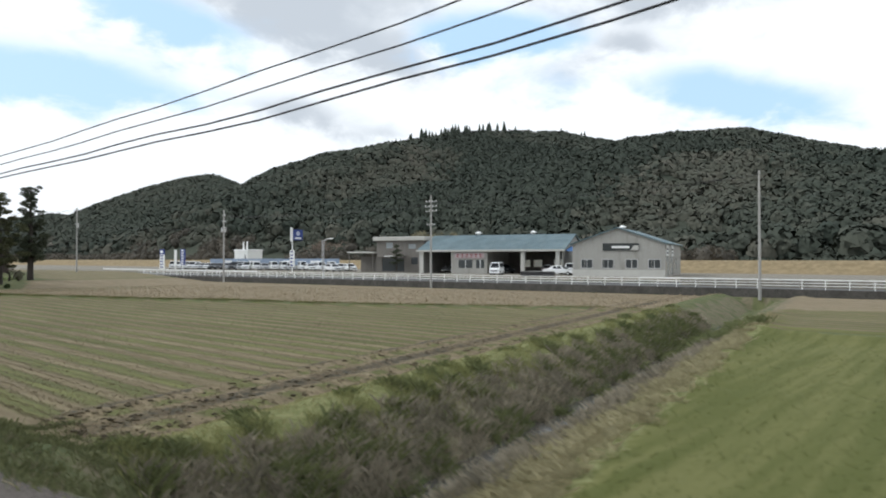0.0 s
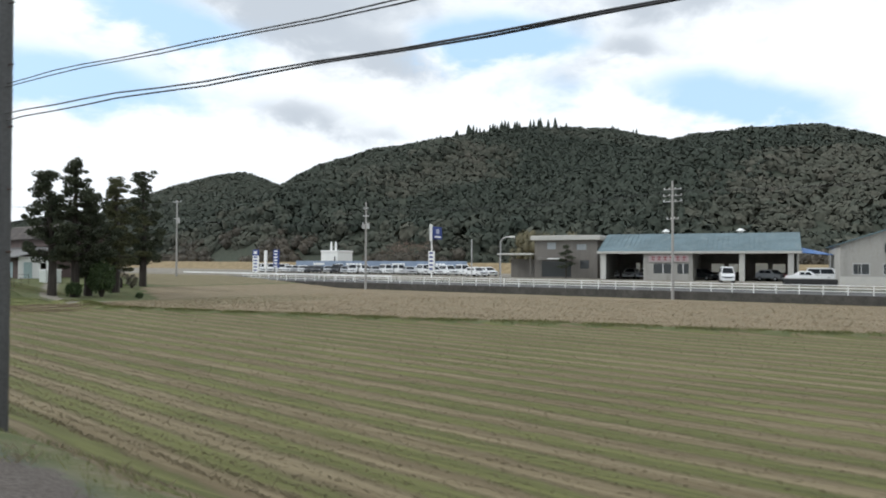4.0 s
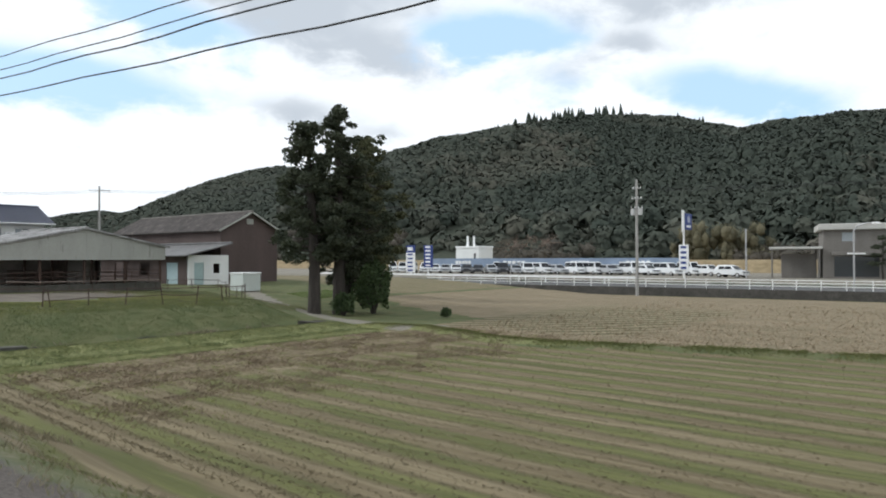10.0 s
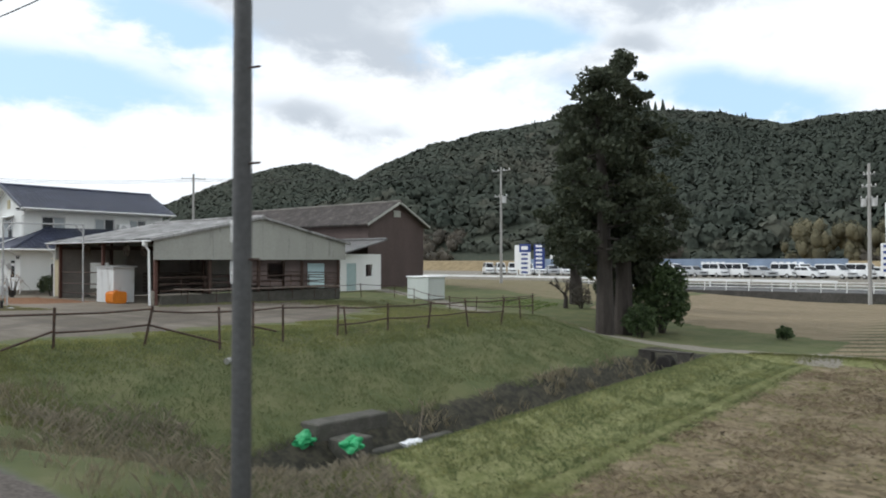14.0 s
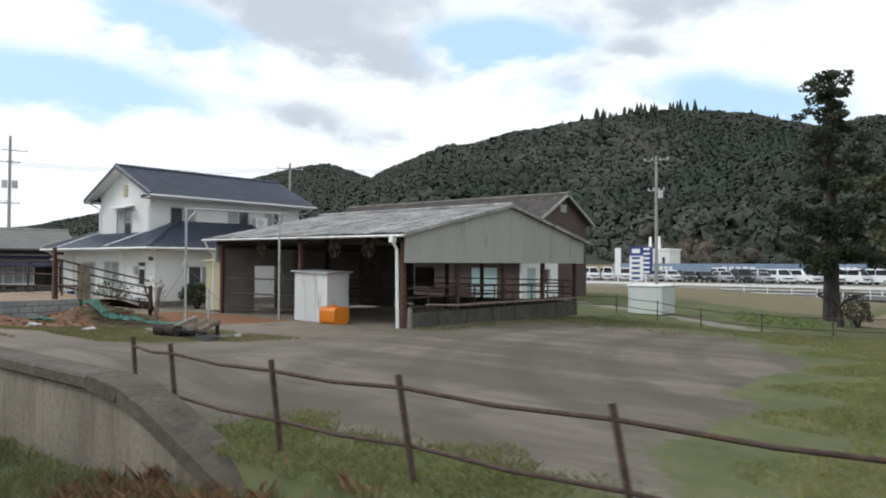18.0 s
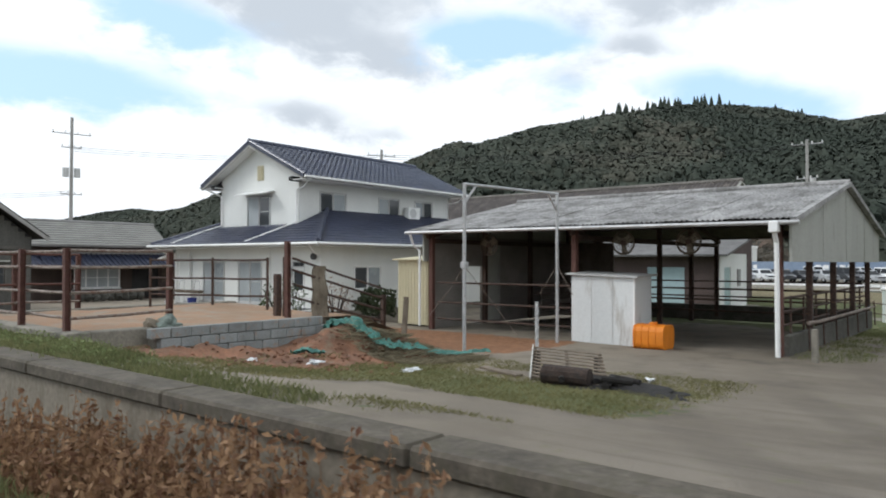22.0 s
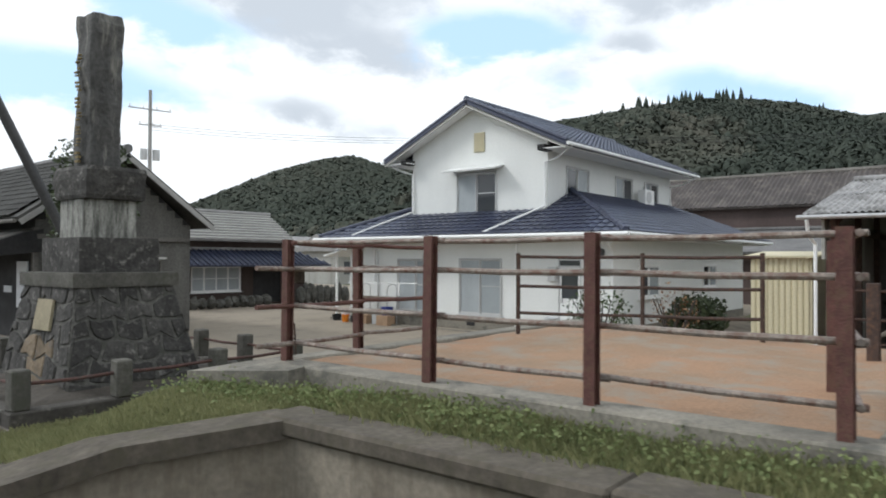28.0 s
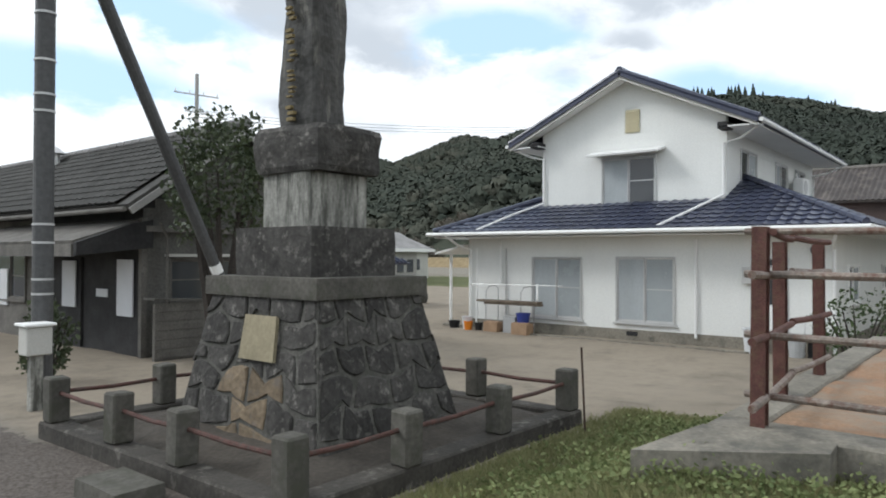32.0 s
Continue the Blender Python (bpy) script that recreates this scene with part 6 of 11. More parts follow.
pal = thing("slatted_rack", "old grey slatted rack tilted over the burnt log", "rack", (11.7, 124.8, gz(11.7, 124.8)))
ru, rv = Vector((-0.86, -0.51, 0)), Vector((-0.1, -0.995, 0))
for k in range(10):
    p = ru * (0.06 + k * 0.205) + Vector((0, 0, 0.42 - 0.028 * k))
    q = p + rv * 1.5
    w_ = ru * 0.052
    part("slat", Shape().slab([p - w_, p + w_, q + w_, q - w_], 0.022), M_PALLET, pal)
for v in (0.04, 0.75, 1.46):
    p, q = rv * v + Vector((0, 0, 0.395)), rv * v + ru * 2.0 + Vector((0, 0, 0.395 - 0.273))
    part("bearer", Shape().slab([p - rv * 0.03, p + rv * 0.03, q + rv * 0.03, q - rv * 0.03], 0.07), M_PALLET, pal)
p, q = ru * -0.02 + Vector((0, 0, 0.46)), ru * 2.12 + Vector((0, 0, 0.17))
for u in (0.1, 1.0):
    for v in (0.1, 1.4):
        f_ = ru * u + rv * v
        part("leg", Shape().box((f_.x - 0.04, f_.y - 0.04, -0.05), (f_.x + 0.04, f_.y + 0.04, 0.36 - 0.136 * u)), M_CHAR, pal)
part("side_board", Shape().add([p, q, q - Vector((0, 0, 0.11)), p - Vector((0, 0, 0.11)), p - rv * 0.025, q - rv * 0.025, q - rv * 0.025 - Vector((0, 0, 0.11)), p - rv * 0.025 - Vector((0, 0, 0.11))], [(0, 1, 2, 3), (7, 6, 5, 4), (0, 4, 5, 1), (1, 5, 6, 2), (2, 6, 7, 3), (3, 7, 4, 0)]), M_FASCIA, pal, "pale side board")
plank = thing("loose_plank", "grey weathered plank lying beside the burnt log", "plank", (10.2, 124.55, gz(10.2, 124.55)))
part("board", Shape().soft((-0.09, -0.5, 0.03), (0.09, 0.45, 0.07), 0.006, pose(0, 0, 0, 2, 0, -14)), M_PALLET, plank)

box = thing("white_container", "white square plastic container on the grass", "container", (35.7, 120.4, gz(36.5, 121.4) - 0.03))
part("body", Shape().soft((0, 0, 0), (1.75, 1.9, 1.45), 0.05), surface("white_container", (0.62, 0.66, 0.62), 0.6, vary=0.08, scale=1, dirt=(0.4, 0.42, 0.38), dirt_amount=0.15, streak=True), box)
part("lid", Shape().soft((-0.05, -0.05, 1.45), (1.8, 1.95, 1.56), 0.03), M_TRIM, box)

# ---- brown barn beyond the yard ----
M_BROWN_R = surface("dark_brown_roof", (0.085, 0.072, 0.066), 0.7, vary=0.35, scale=0.7, fine=14, dirt=(0.14, 0.12, 0.105), dirt_amount=0.4, bump=0.2)
bb = thing("brown_barn", "large brown clad barn with a dark corrugated gable roof", "barn", (44.4, 141, gz(40.5, 131)))
bzi = bb.matrix_basis.inverted()
b_lo = gz(40.5, 131) - 0.1


def bpart(name, sh, mat, label="", parent=None):
    ob = part(name, sh, mat, parent or bb, label)
    ob.matrix_parent_inverse = bzi
    return ob


BBX0, BBX1, BBM, BBE, BBR, BBY = 40.1, 47.8, 43.95, 4.98, 7.0, 130.55
gab = [(BBX0 + 0.45, b_lo), (BBX1 - 0.45, b_lo), (BBX1 - 0.45, BBE + 0.18), (BBM, BBR - 0.12), (BBX0 + 0.45, BBE + 0.18)]
for y in (BBY + 0.4, 152.0):
    bpart("gable_wall", Shape().prism(gab, 1, y, y + 0.2), M_BROWN)
for x in (BBX0 + 0.45, BBX1 - 0.65):
    bpart("wall", Shape().box((x, BBY + 0.6, b_lo), (x + 0.2, 152, BBE + 0.15)), M_BROWN)
broof = bpart("roof", Shape().slab([(BBX0, BBY, BBE), (BBX0, 152.6, BBE), (BBM, 152.6, BBR), (BBM, BBY, BBR)], 0.08).slab([(BBX1, BBY, BBE), (BBX1, 152.6, BBE), (BBM, 152.6, BBR), (BBM, BBY, BBR)], 0.08), M_BROWN_R)
lbb = math.hypot(BBM - BBX0, BBR - BBE)
sr = corrugated("roof_sheet", M_BROWN_R, 1.47, lbb / 3 + 0.1, 0.25, 0.04)
along, upv = Vector((0, -1, 0)), Vector((BBM - BBX0, 0, BBR - BBE)).normalized()
rotb = Matrix((along, upv, along.cross(upv).normalized())).transposed().to_4x4()
for i in range(15):
    for j in range(3):
        ob = part("roof_sheet", sr, None, broof, at=Matrix.Translation(Vector((BBX0, 152.6, BBE + 0.04)) + along * 1.47 * i + upv * (lbb / 3) * j + Vector((-0.01, 0, 0.02 + 0.01 * (i % 2)))) @ rotb @ pose(0, 0, 0, -0.3, 0, 0))
bpart("ridge_cap", Shape().tube([(BBM, BBY - 0.1, BBR + 0.05), (BBM, 152.6, BBR + 0.05)], 0.14, 8), M_SLATE_D)
for s in (-1, 1):
    bpart("verge_board", Shape().slab([(BBM, BBY - 0.08, BBR + 0.06), (BBM, BBY + 0.02, BBR + 0.06), (BBM + s * 3.87, BBY + 0.02, BBE + 0.06), (BBM + s * 3.87, BBY - 0.08, BBE + 0.06)], 0.16), M_PANEL)
bpart("loft_vent", Shape().soft((BBM - 0.4, BBY + 0.32, 5.75), (BBM + 0.4, BBY + 0.42, 6.3), 0.01), M_PANEL, "grey louvred loft vent")
for z in np.arange(0.4, 5.0, 0.5):
    bpart("cladding_lap", Shape().box((BBX0 + 0.46, BBY + 0.385, float(z)), (BBX1 - 0.46, BBY + 0.405, float(z) + 0.03)), M_BROWN)
lt = thing("lean_to", "low lean-to with a grey tiled roof and white wall", "outbuilding", (38, 131, b_lo))
lti = lt.matrix_basis.inverted()
for name, sh, mat in (
    ("roof", Shape().slab([(35.2, 128.6, 2.55), (35.2, 150, 2.55), (40.3, 150, 3.75), (40.3, 128.6, 3.75)], 0.1), M_TILE_G),
    ("wall", pierced(Shape(), 1, 129.2, 129.35, 36.0, 40.25, b_lo, 2.6, [(36.6, 37.6, b_lo + 0.05, 1.9), (38.6, 39.3, 0.9, 1.8)]), M_WHITE),
    ("wall", pierced(Shape(), 0, 36.0, 36.15, 129.35, 149.5, b_lo, 2.6, [(131.0, 133.0, b_lo + 0.05, 1.9), (136.0, 138.0, 0.6, 1.9), (141.0, 143.0, b_lo + 0.05, 1.9)]), M_BROWN),
    ("door", Shape().box((36.6, 129.25, b_lo), (37.6, 129.3, 1.9)), surface("pale_green_door", (0.36, 0.46, 0.45), 0.6, vary=0.1)),
    ("door", Shape().box((36.05, 131.0, b_lo), (36.1, 133.0, 1.9)), surface("pale_blue_door", (0.40, 0.52, 0.54), 0.6, vary=0.1)),
    ("ridge_cap", Shape().tube([(40.2, 128.5, 3.8), (40.2, 150, 3.8)], 0.1, 8), M_TILE_G),
):
    ob = part(name, sh, mat, lt)
    ob.matrix_parent_inverse = lti

# ---- stone monument with its low fence ----
mon = thing("stone_monument", "tall inscribed stone pillar on a rubble plinth", "monument", (5.42, 140.75, 0.1))
MX0, MX1, MY0, MY1 = 4.60, 6.14, 139.58, 141.36
moni = mon.matrix_basis.inverted()


def mpart(name, sh, mat, label="", smooth=False, parent=None):
    ob = part(name, sh, mat, parent or mon, label, smooth)
    if parent is None:
        ob.matrix_parent_inverse = moni
    return ob


def rough_block(lo, hi, jitter, seed, n=4, freq=2.0):
    """A block with uneven, chipped faces."""
    bm = bmesh.new()
    bmesh.ops.create_cube(bm, size=1.0)
    bmesh.ops.subdivide_edges(bm, edges=bm.edges, cuts=n, use_grid_fill=True)
    lo, hi = Vector(lo), Vector(hi)
    for v in bm.verts:
        p = Vector((lo.x + (v.co.x + 0.5) * (hi.x - lo.x), lo.y + (v.co.y + 0.5) * (hi.y - lo.y), lo.z + (v.co.z + 0.5) * (hi.z - lo.z)))
        edge = sum(abs(abs(c) - 0.5) < 1e-4 for c in v.co)
        out = (p - (lo + hi) / 2)
        out.z *= 0.3
        k = noise.noise(p * freq + Vector((seed, seed * 2, 0))) + 0.5 * noise.noise(p * freq * 2.7 + Vector((0, seed, seed)))
        v.co = p + out.normalized() * jitter * (k - 0.35 * (edge - 1))
    sh = Shape()
    bm.verts.index_update()
    sh.add([v.co for v in bm.verts], [tuple(v.index for v in f.verts) for f in bm.faces])
    bm.free()
    return sh


M_MORTAR = surface("pale_mortar", (0.135, 0.13, 0.115), 0.95, vary=0.5, scale=2.5, fine=25, dirt=(0.06, 0.06, 0.05), dirt_amount=0.6, bump=0.4)
# battered core with rubble stones set proud of it
core = Shape()
b0 = [(MX0 - 0.28, MY0 - 0.36, 0.1), (MX1 + 0.34, MY0 - 0.36, 0.1), (MX1 + 0.34, MY1 + 0.3, 0.1), (MX0 - 0.28, MY1 + 0.3, 0.1)]
b1 = [(MX0 + 0.03, MY0 + 0.03, 1.80), (MX1 - 0.03, MY0 + 0.03, 1.80), (MX1 - 0.03, MY1 - 0.03, 1.80), (MX0 + 0.03, MY1 - 0.03, 1.80)]
core.add(b0 + b1, [(3, 2, 1, 0), (4, 5, 6, 7), (0, 1, 5, 4), (1, 2, 6, 5), (2, 3, 7, 6), (3, 0, 4, 7)])
plinth = mpart("plinth_core", core, M_MORTAR, "pale weathered mortar core")


def rubble(parent, a0, a1, c0, c1, rows, per, seed, tan=None):
    """Flat irregular stones between joints, over a sloping face from a0-a1 below to c0-c1 above."""
    a0, a1, c0, c1 = Vector(a0), Vector(a1), Vector(c0), Vector(c1)
    nrm = (a1 - a0).cross(c0 - a0).normalized()
    rnd = random.Random(seed)

    def at(u, v):
        u, v = min(max(u, 0.0), 1.0), min(max(v, 0.0), 1.0)
        return a0.lerp(a1, u).lerp(c0.lerp(c1, u), v)

    knots = {}
    for j in range(rows + 1):
        for i in range(-1, 2 * per + 3):
            inner_v = 0 < j < rows
            inner_u = 0 < i < 2 * per
            knots[i, j] = (i / (2 * per) + (rnd.uniform(-0.16, 0.16) / per if inner_u else 0), j / rows + (rnd.uniform(-0.28, 0.28) / rows if inner_v else 0))
    for j in range(rows):
        for i in range(-1 if j % 2 else 0, 2 * per, 2):
            ids = [(i, j), (i + 1, j), (i + 2, j), (i + 2, j + 1), (i + 1, j + 1), (i, j + 1)]
            uv = [knots[k] for k in ids if k in knots]
            uv = [(min(max(u, 0), 1), v) for u, v in uv]
            uc, vc = sum(u for u, v in uv) / len(uv), sum(v for u, v in uv) / len(uv)
            if max(u for u, v in uv) - min(u for u, v in uv) < 0.04:
                continue
            mid = at(uc, vc)
            ring = []
            for k, (u, v) in enumerate(uv):
                p = at(u, v)
                q = at((u + uv[(k + 1) % len(uv)][0]) / 2, (v + uv[(k + 1) % len(uv)][1]) / 2)
                for w, pull in ((p, 0.034), (q, 0.013)):
                    d = mid - w
                    ring.append(w + d.normalized() * min(pull + rnd.uniform(0, 0.012), d.length * 0.4))
            m = len(ring)
            depth = rnd.uniform(0.012, 0.03)
            face = [mid + (p - mid) * 0.92 + nrm * (depth + rnd.uniform(-0.008, 0.008)) for p in ring]
            pts = [p - nrm * 0.02 for p in ring] + [p + nrm * depth * 0.45 for p in ring] + face + [mid + nrm * depth * 1.15]
            faces = [(k, (k + 1) % m, m + (k + 1) % m, m + k) for k in range(m)] + [(m + k, m + (k + 1) % m, 2 * m + (k + 1) % m, 2 * m + k) for k in range(m)] + [(2 * m + k, 2 * m + (k + 1) % m, 3 * m) for k in range(m)]
            is_tan = tan is not None and tan[0] < uc < tan[1] and vc < tan[2]
            part("rubble_stone", Shape().add(pts, faces), M_STONE_T if is_tan else M_STONE, parent)


rubble(plinth, b0[3], b0[0], b1[3], b1[0], 6, 4, 11, (0.33, 0.74, 0.56))
rubble(plinth, b0[0], b0[1], b1[0], b1[1], 6, 4, 12)
mpart("plinth_cap", rough_block((MX0 - 0.05, MY0 - 0.05, 1.72), (MX1 + 0.05, MY1 + 0.05, 1.93), 0.015, 3, 5), M_CONC_D, "mossy stone capping")
mpart("second_step", rough_block((MX0 + 0.20, MY0 + 0.32, 1.93), (MX1 - 0.08, MY1 - 0.16, 2.46), 0.012, 5, 5), M_STONE)
mpart("pale_die", rough_block((4.94, 140.08, 2.46), (5.77, 140.88, 3.05), 0.008, 7, 4), M_PALE, "pale streaked die stone")
cap_sh = rough_block((4.89, 139.92, 3.05), (5.90, 140.93, 3.56), 0.09, 9, 7, 1.5)
mpart("rough_collar", cap_sh, M_STONE, "rough dark collar stone")
pil = rough_block((5.12, 140.24, 3.5), (5.62, 140.84, 6.0), 0.075, 13, 13, 2.0)
pillar = mpart("pillar", pil, M_SLAB, "rough dark granite pillar with faded gilt writing")
# the writing cannot be made out: bars of its size on the track side of the pillar
rnd = random.Random(4)
z = 5.35
while z > 3.75:
    h = rnd.uniform(0.14, 0.2)
    for k in range(3):
        y = 140.58 + rnd.uniform(-0.06, 0.05)
        part("engraved_bar", Shape().box((5.03, y - rnd.uniform(0.03, 0.07), z - h * (k + 1) / 3 + 0.012), (5.075, y + rnd.uniform(0.02, 0.05), z - h * k / 3 - 0.018)), M_GOLD, pillar)
    z -= h + rnd.uniform(0.03, 0.07)
# brass plate on the sloping face
def on_face(u, v, off):
    return Vector(b0[3]).lerp(Vector(b0[0]), u).lerp(Vector(b1[3]).lerp(Vector(b1[0]), u), v) + Vector((-1, 0, 0.18)).normalized() * off


mpart("name_plate", Shape().slab([on_face(0.42, 0.575, 0.06), on_face(0.70, 0.575, 0.06), on_face(0.70, 0.84, 0.06), on_face(0.42, 0.84, 0.06)], 0.04), M_BRONZE, "dull brass plate")

M_RAIL = surface("dull_red_rail", (0.105, 0.05, 0.04), 0.85, vary=0.4, scale=7, fine=50, dirt=(0.06, 0.045, 0.038), dirt_amount=0.5)
mf = thing("monument_fence", "low concrete post and pipe fence round the monument", "fence", (5.4, 140.6, 0.05))
mfi = mf.matrix_basis.inverted()
M_CURB = surface("dark_worn_curb", (0.064, 0.058, 0.049), 0.95, vary=0.4, scale=2.2, fine=22, dirt=(0.19, 0.18, 0.155), dirt_amount=0.18, bump=0.45)
curb = Shape()
FX0, FX1, FY0, FY1 = 3.52, 7.78, 138.62, 142.72
for lo, hi in (((FX0 - 0.14, FY0 - 0.14, -0.1), (FX1 + 0.14, FY0 + 0.14, 0.22)), ((FX0 - 0.14, FY0 + 0.14, -0.1), (FX0 + 0.14, FY1 + 0.14, 0.22)), ((FX1 - 0.14, FY0 + 0.14, -0.1), (FX1 + 0.14, FY1 + 0.14, 0.22)), ((FX0 + 0.14, FY1 - 0.14, -0.1), (FX1 - 0.14, FY1 + 0.14, 0.22))):
    ob = part("curb", Shape().soft(lo, (hi[0], hi[1], 0.28), 0.02), M_CURB, mf)
    ob.matrix_parent_inverse = mfi
bed = Shape()
BN = 17
bed_z = lambda u, v: 0.235 + 0.24 * min(1.0, 2.6 * min(u, 1 - u, v, 1 - v)) + 0.02 * math.sin(u * 17 + v * 9) * math.sin(v * 23)  # noqa: E731
bed.add([(FX0 + 0.14 + (FX1 - FX0 - 0.28) * i / (BN - 1), FY0 + 0.14 + (FY1 - FY0 - 0.28) * j / (BN - 1), bed_z(i / (BN - 1), j / (BN - 1))) for j in range(BN) for i in range(BN)], [(j * BN + i, j * BN + i + 1, (j + 1) * BN + i + 1, (j + 1) * BN + i) for j in range(BN - 1) for i in range(BN - 1)])
ob = part("bed", bed, surface("bare_earth_bed", (0.070, 0.060, 0.048), 0.95, vary=0.4, scale=2, fine=20, bump=0.5), mf)
ob.matrix_parent_inverse = mfi
step = part("step", Shape().soft((FX0 - 0.3, FY0 + 0.1, -0.1), (FX0 - 0.142, FY1, 0.08), 0.02), M_CURB, mf)
step.matrix_parent_inverse = mfi
cpost = Shape().soft((-0.11, -0.11, 0.0), (0.11, 0.11, 0.50), 0.02).mesh("fence_post", M_CONC_D)
spots = [(FX0 + 0.01, FY0 + 0.02), (4.79, FY0 - 0.04), (6.30, FY0), (FX1, FY0), (FX0, 140.14), (FX0, 141.30), (FX0, FY1), (FX1, 140.0), (FX1, 141.4), (FX1, FY1), (6.3, FY1), (4.82, FY1)]
for x, y in spots:
    ob = part("fence_post", cpost, None, mf, at=pose(x, y, 0.28, random.uniform(-1.5, 1.5), random.uniform(-1.5, 1.5), random.uniform(-4, 4)))
    ob.matrix_parent_inverse = mfi
for a, b in ((0, 1), (1, 2), (2, 3), (0, 4), (4, 5), (5, 6), (3, 7), (7, 8), (8, 9), (9, 10), (10, 11), (11, 6)):
    (xa, ya), (xb, yb) = spots[a], spots[b]
    ob = part("rail", Shape().tube([(xa, ya, 0.60), ((xa + xb) / 2, (ya + yb) / 2, 0.585), (xb, yb, 0.61)], 0.024, 8), M_RAIL, mf)
    ob.matrix_parent_inverse = mfi
stake = thing("iron_stake", "thin dark iron stake by the fence corner", "stake", (7.55, 138.25, 0.05))
part("rod", Shape().tube([(0, 0, 0), (-0.06, 0.02, 1.05)], 0.014, 6), M_RUST_D, stake)

bs = thing("step_block", "dark mossy stone block beside the monument curb", "stone block", (2.98, 140.2, -0.02))
part("block", rough_block((-0.22, -0.35, 0.0), (0.22, 0.35, 0.27), 0.012, 21, 3), M_CONC_D, bs)
ps_ = thing("paving_slab", "pale broken paving slab lying by the curb", "slab", (2.55, 139.95, 0.0))
part("slab", rough_block((-0.28, -0.3, 0.0), (0.22, 0.26, 0.14), 0.015, 23, 3), M_CLOTH, ps_)

# ---- old wooden station building ----
st = thing("station_building", "old dark wooden station building with a tiled gable roof", "station", (9.3, 152, 0.1))
sti = st.matrix_basis.inverted()


def spart(name, sh, mat, label="", parent=None):
    ob = part(name, sh, mat, parent or st, label)
    if parent is None:
        ob.matrix_parent_inverse = sti
    return ob


SX0, SX1, SY0, SY1, SEZ, SRZ, SRX = 7.3, 11.5, 147.9, 172.0, 3.05, 4.98, 9.35
st_holes = [(149.0, 150.6, 0.1, 2.1), (153.5, 156.5, 1.0, 2.2), (158.5, 161.5, 1.0, 2.2)]
s_holes = [(7.85, 10.6, 1.15, 2.1)]
# the front under the porch stays unboarded, with the porch's shade in its colour
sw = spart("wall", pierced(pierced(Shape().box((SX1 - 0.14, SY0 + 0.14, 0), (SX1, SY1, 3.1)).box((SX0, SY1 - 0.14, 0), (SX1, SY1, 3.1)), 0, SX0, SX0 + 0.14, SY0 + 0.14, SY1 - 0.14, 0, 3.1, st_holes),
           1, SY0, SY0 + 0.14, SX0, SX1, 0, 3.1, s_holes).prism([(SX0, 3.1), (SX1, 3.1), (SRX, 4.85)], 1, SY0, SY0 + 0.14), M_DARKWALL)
M_GREYBOARD = surface("silvered_clapboard", (0.135, 0.130, 0.118), 0.9, vary=0.4, scale=1.5, fine=24, streak=True, bump=0.3)
boards(sw, 1, SY0, -1, lambda z: SX0 + max(0, (z - 3.1) * 1.23), lambda z: SX1 - max(0, (z - 3.1) * 1.23), 0.1, 4.7, s_holes, M_GREYBOARD, 0.2, "clapboard")
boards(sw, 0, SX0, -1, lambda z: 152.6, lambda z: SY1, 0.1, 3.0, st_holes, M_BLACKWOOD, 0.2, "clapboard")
window(sw, 1, SY0 - 0.02, -1, *s_holes[0], "gable_window", 3, True, [M_GLASS], M_BLACKWOOD)
window(sw, 0, SX0 - 0.02, -1, *st_holes[1], "station_window", 3, True, [M_GLASS], M_BLACKWOOD)
window(sw, 0, SX0 - 0.02, -1, *st_holes[2], "station_window", 3, True, [M_GLASS], M_BLACKWOOD)
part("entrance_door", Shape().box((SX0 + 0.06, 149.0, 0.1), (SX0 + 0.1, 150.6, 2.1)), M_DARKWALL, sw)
part("door_notice", Shape().box((SX0 + 0.04, 149.45, 1.25), (SX0 + 0.058, 149.95, 1.42)), M_NOTICE, sw)
srf = spart("roof", Shape().slab([(6.72, 147.4, 3.12), (6.72, 172.5, 3.12), (SRX, 172.5, SRZ), (SRX, 147.4, SRZ)], 0.12).slab([(11.98, 147.4, 3.12), (11.98, 172.5, 3.12), (SRX, 172.5, SRZ), (SRX, 147.4, SRZ)], 0.12), surface("mossy_dark_tile", (0.07, 0.066, 0.06), 0.85, vary=0.4, scale=1.5, fine=10, bump=0.5))
ridge_caps(srf, (SRX, 147.35, SRZ + 0.06), (SRX, 172.5, SRZ + 0.06), 0.12, 0.4, M_TILE_G)
DARK_TILE = tile_mesh("roof_tile", surface("old_dark_tile", (0.058, 0.057, 0.052), 0.85, vary=0.4, scale=1.3, fine=9, bump=0.3))
tile_roof(srf, (6.70, 172.4, 3.14), (0, -1, 0), (SRX - 6.72, 0, SRZ - 3.12), 91, 11, lambda p: p.x < SRX, DARK_TILE, single=False)
for s in (-1, 1):
    spart("barge_board", Shape().slab([(SRX, 147.34, SRZ - 0.06), (SRX, 147.39, SRZ - 0.06), (SRX + s * 2.63, 147.39, 3.04), (SRX + s * 2.63, 147.34, 3.04)], 0.13), M_POLE, "pale weathered barge board")
spart("roof_cowl", Shape().tube([(8.9, 155.8, 4.7), (8.9, 155.8, 5.05)], 0.11, 8).tube([(8.9, 155.8, 5.05), (8.9, 155.8, 5.25)], 0.3, 10, 0.02), M_ALU, "small metal roof cowl")
spart("porch_roof", Shape().slab([(5.95, 147.95, 2.42), (5.95, 154.6, 2.42), (7.3, 154.6, 2.88), (7.3, 147.95, 2.88)], 0.08), M_BLACKWOOD, "low porch roof over the entrance")
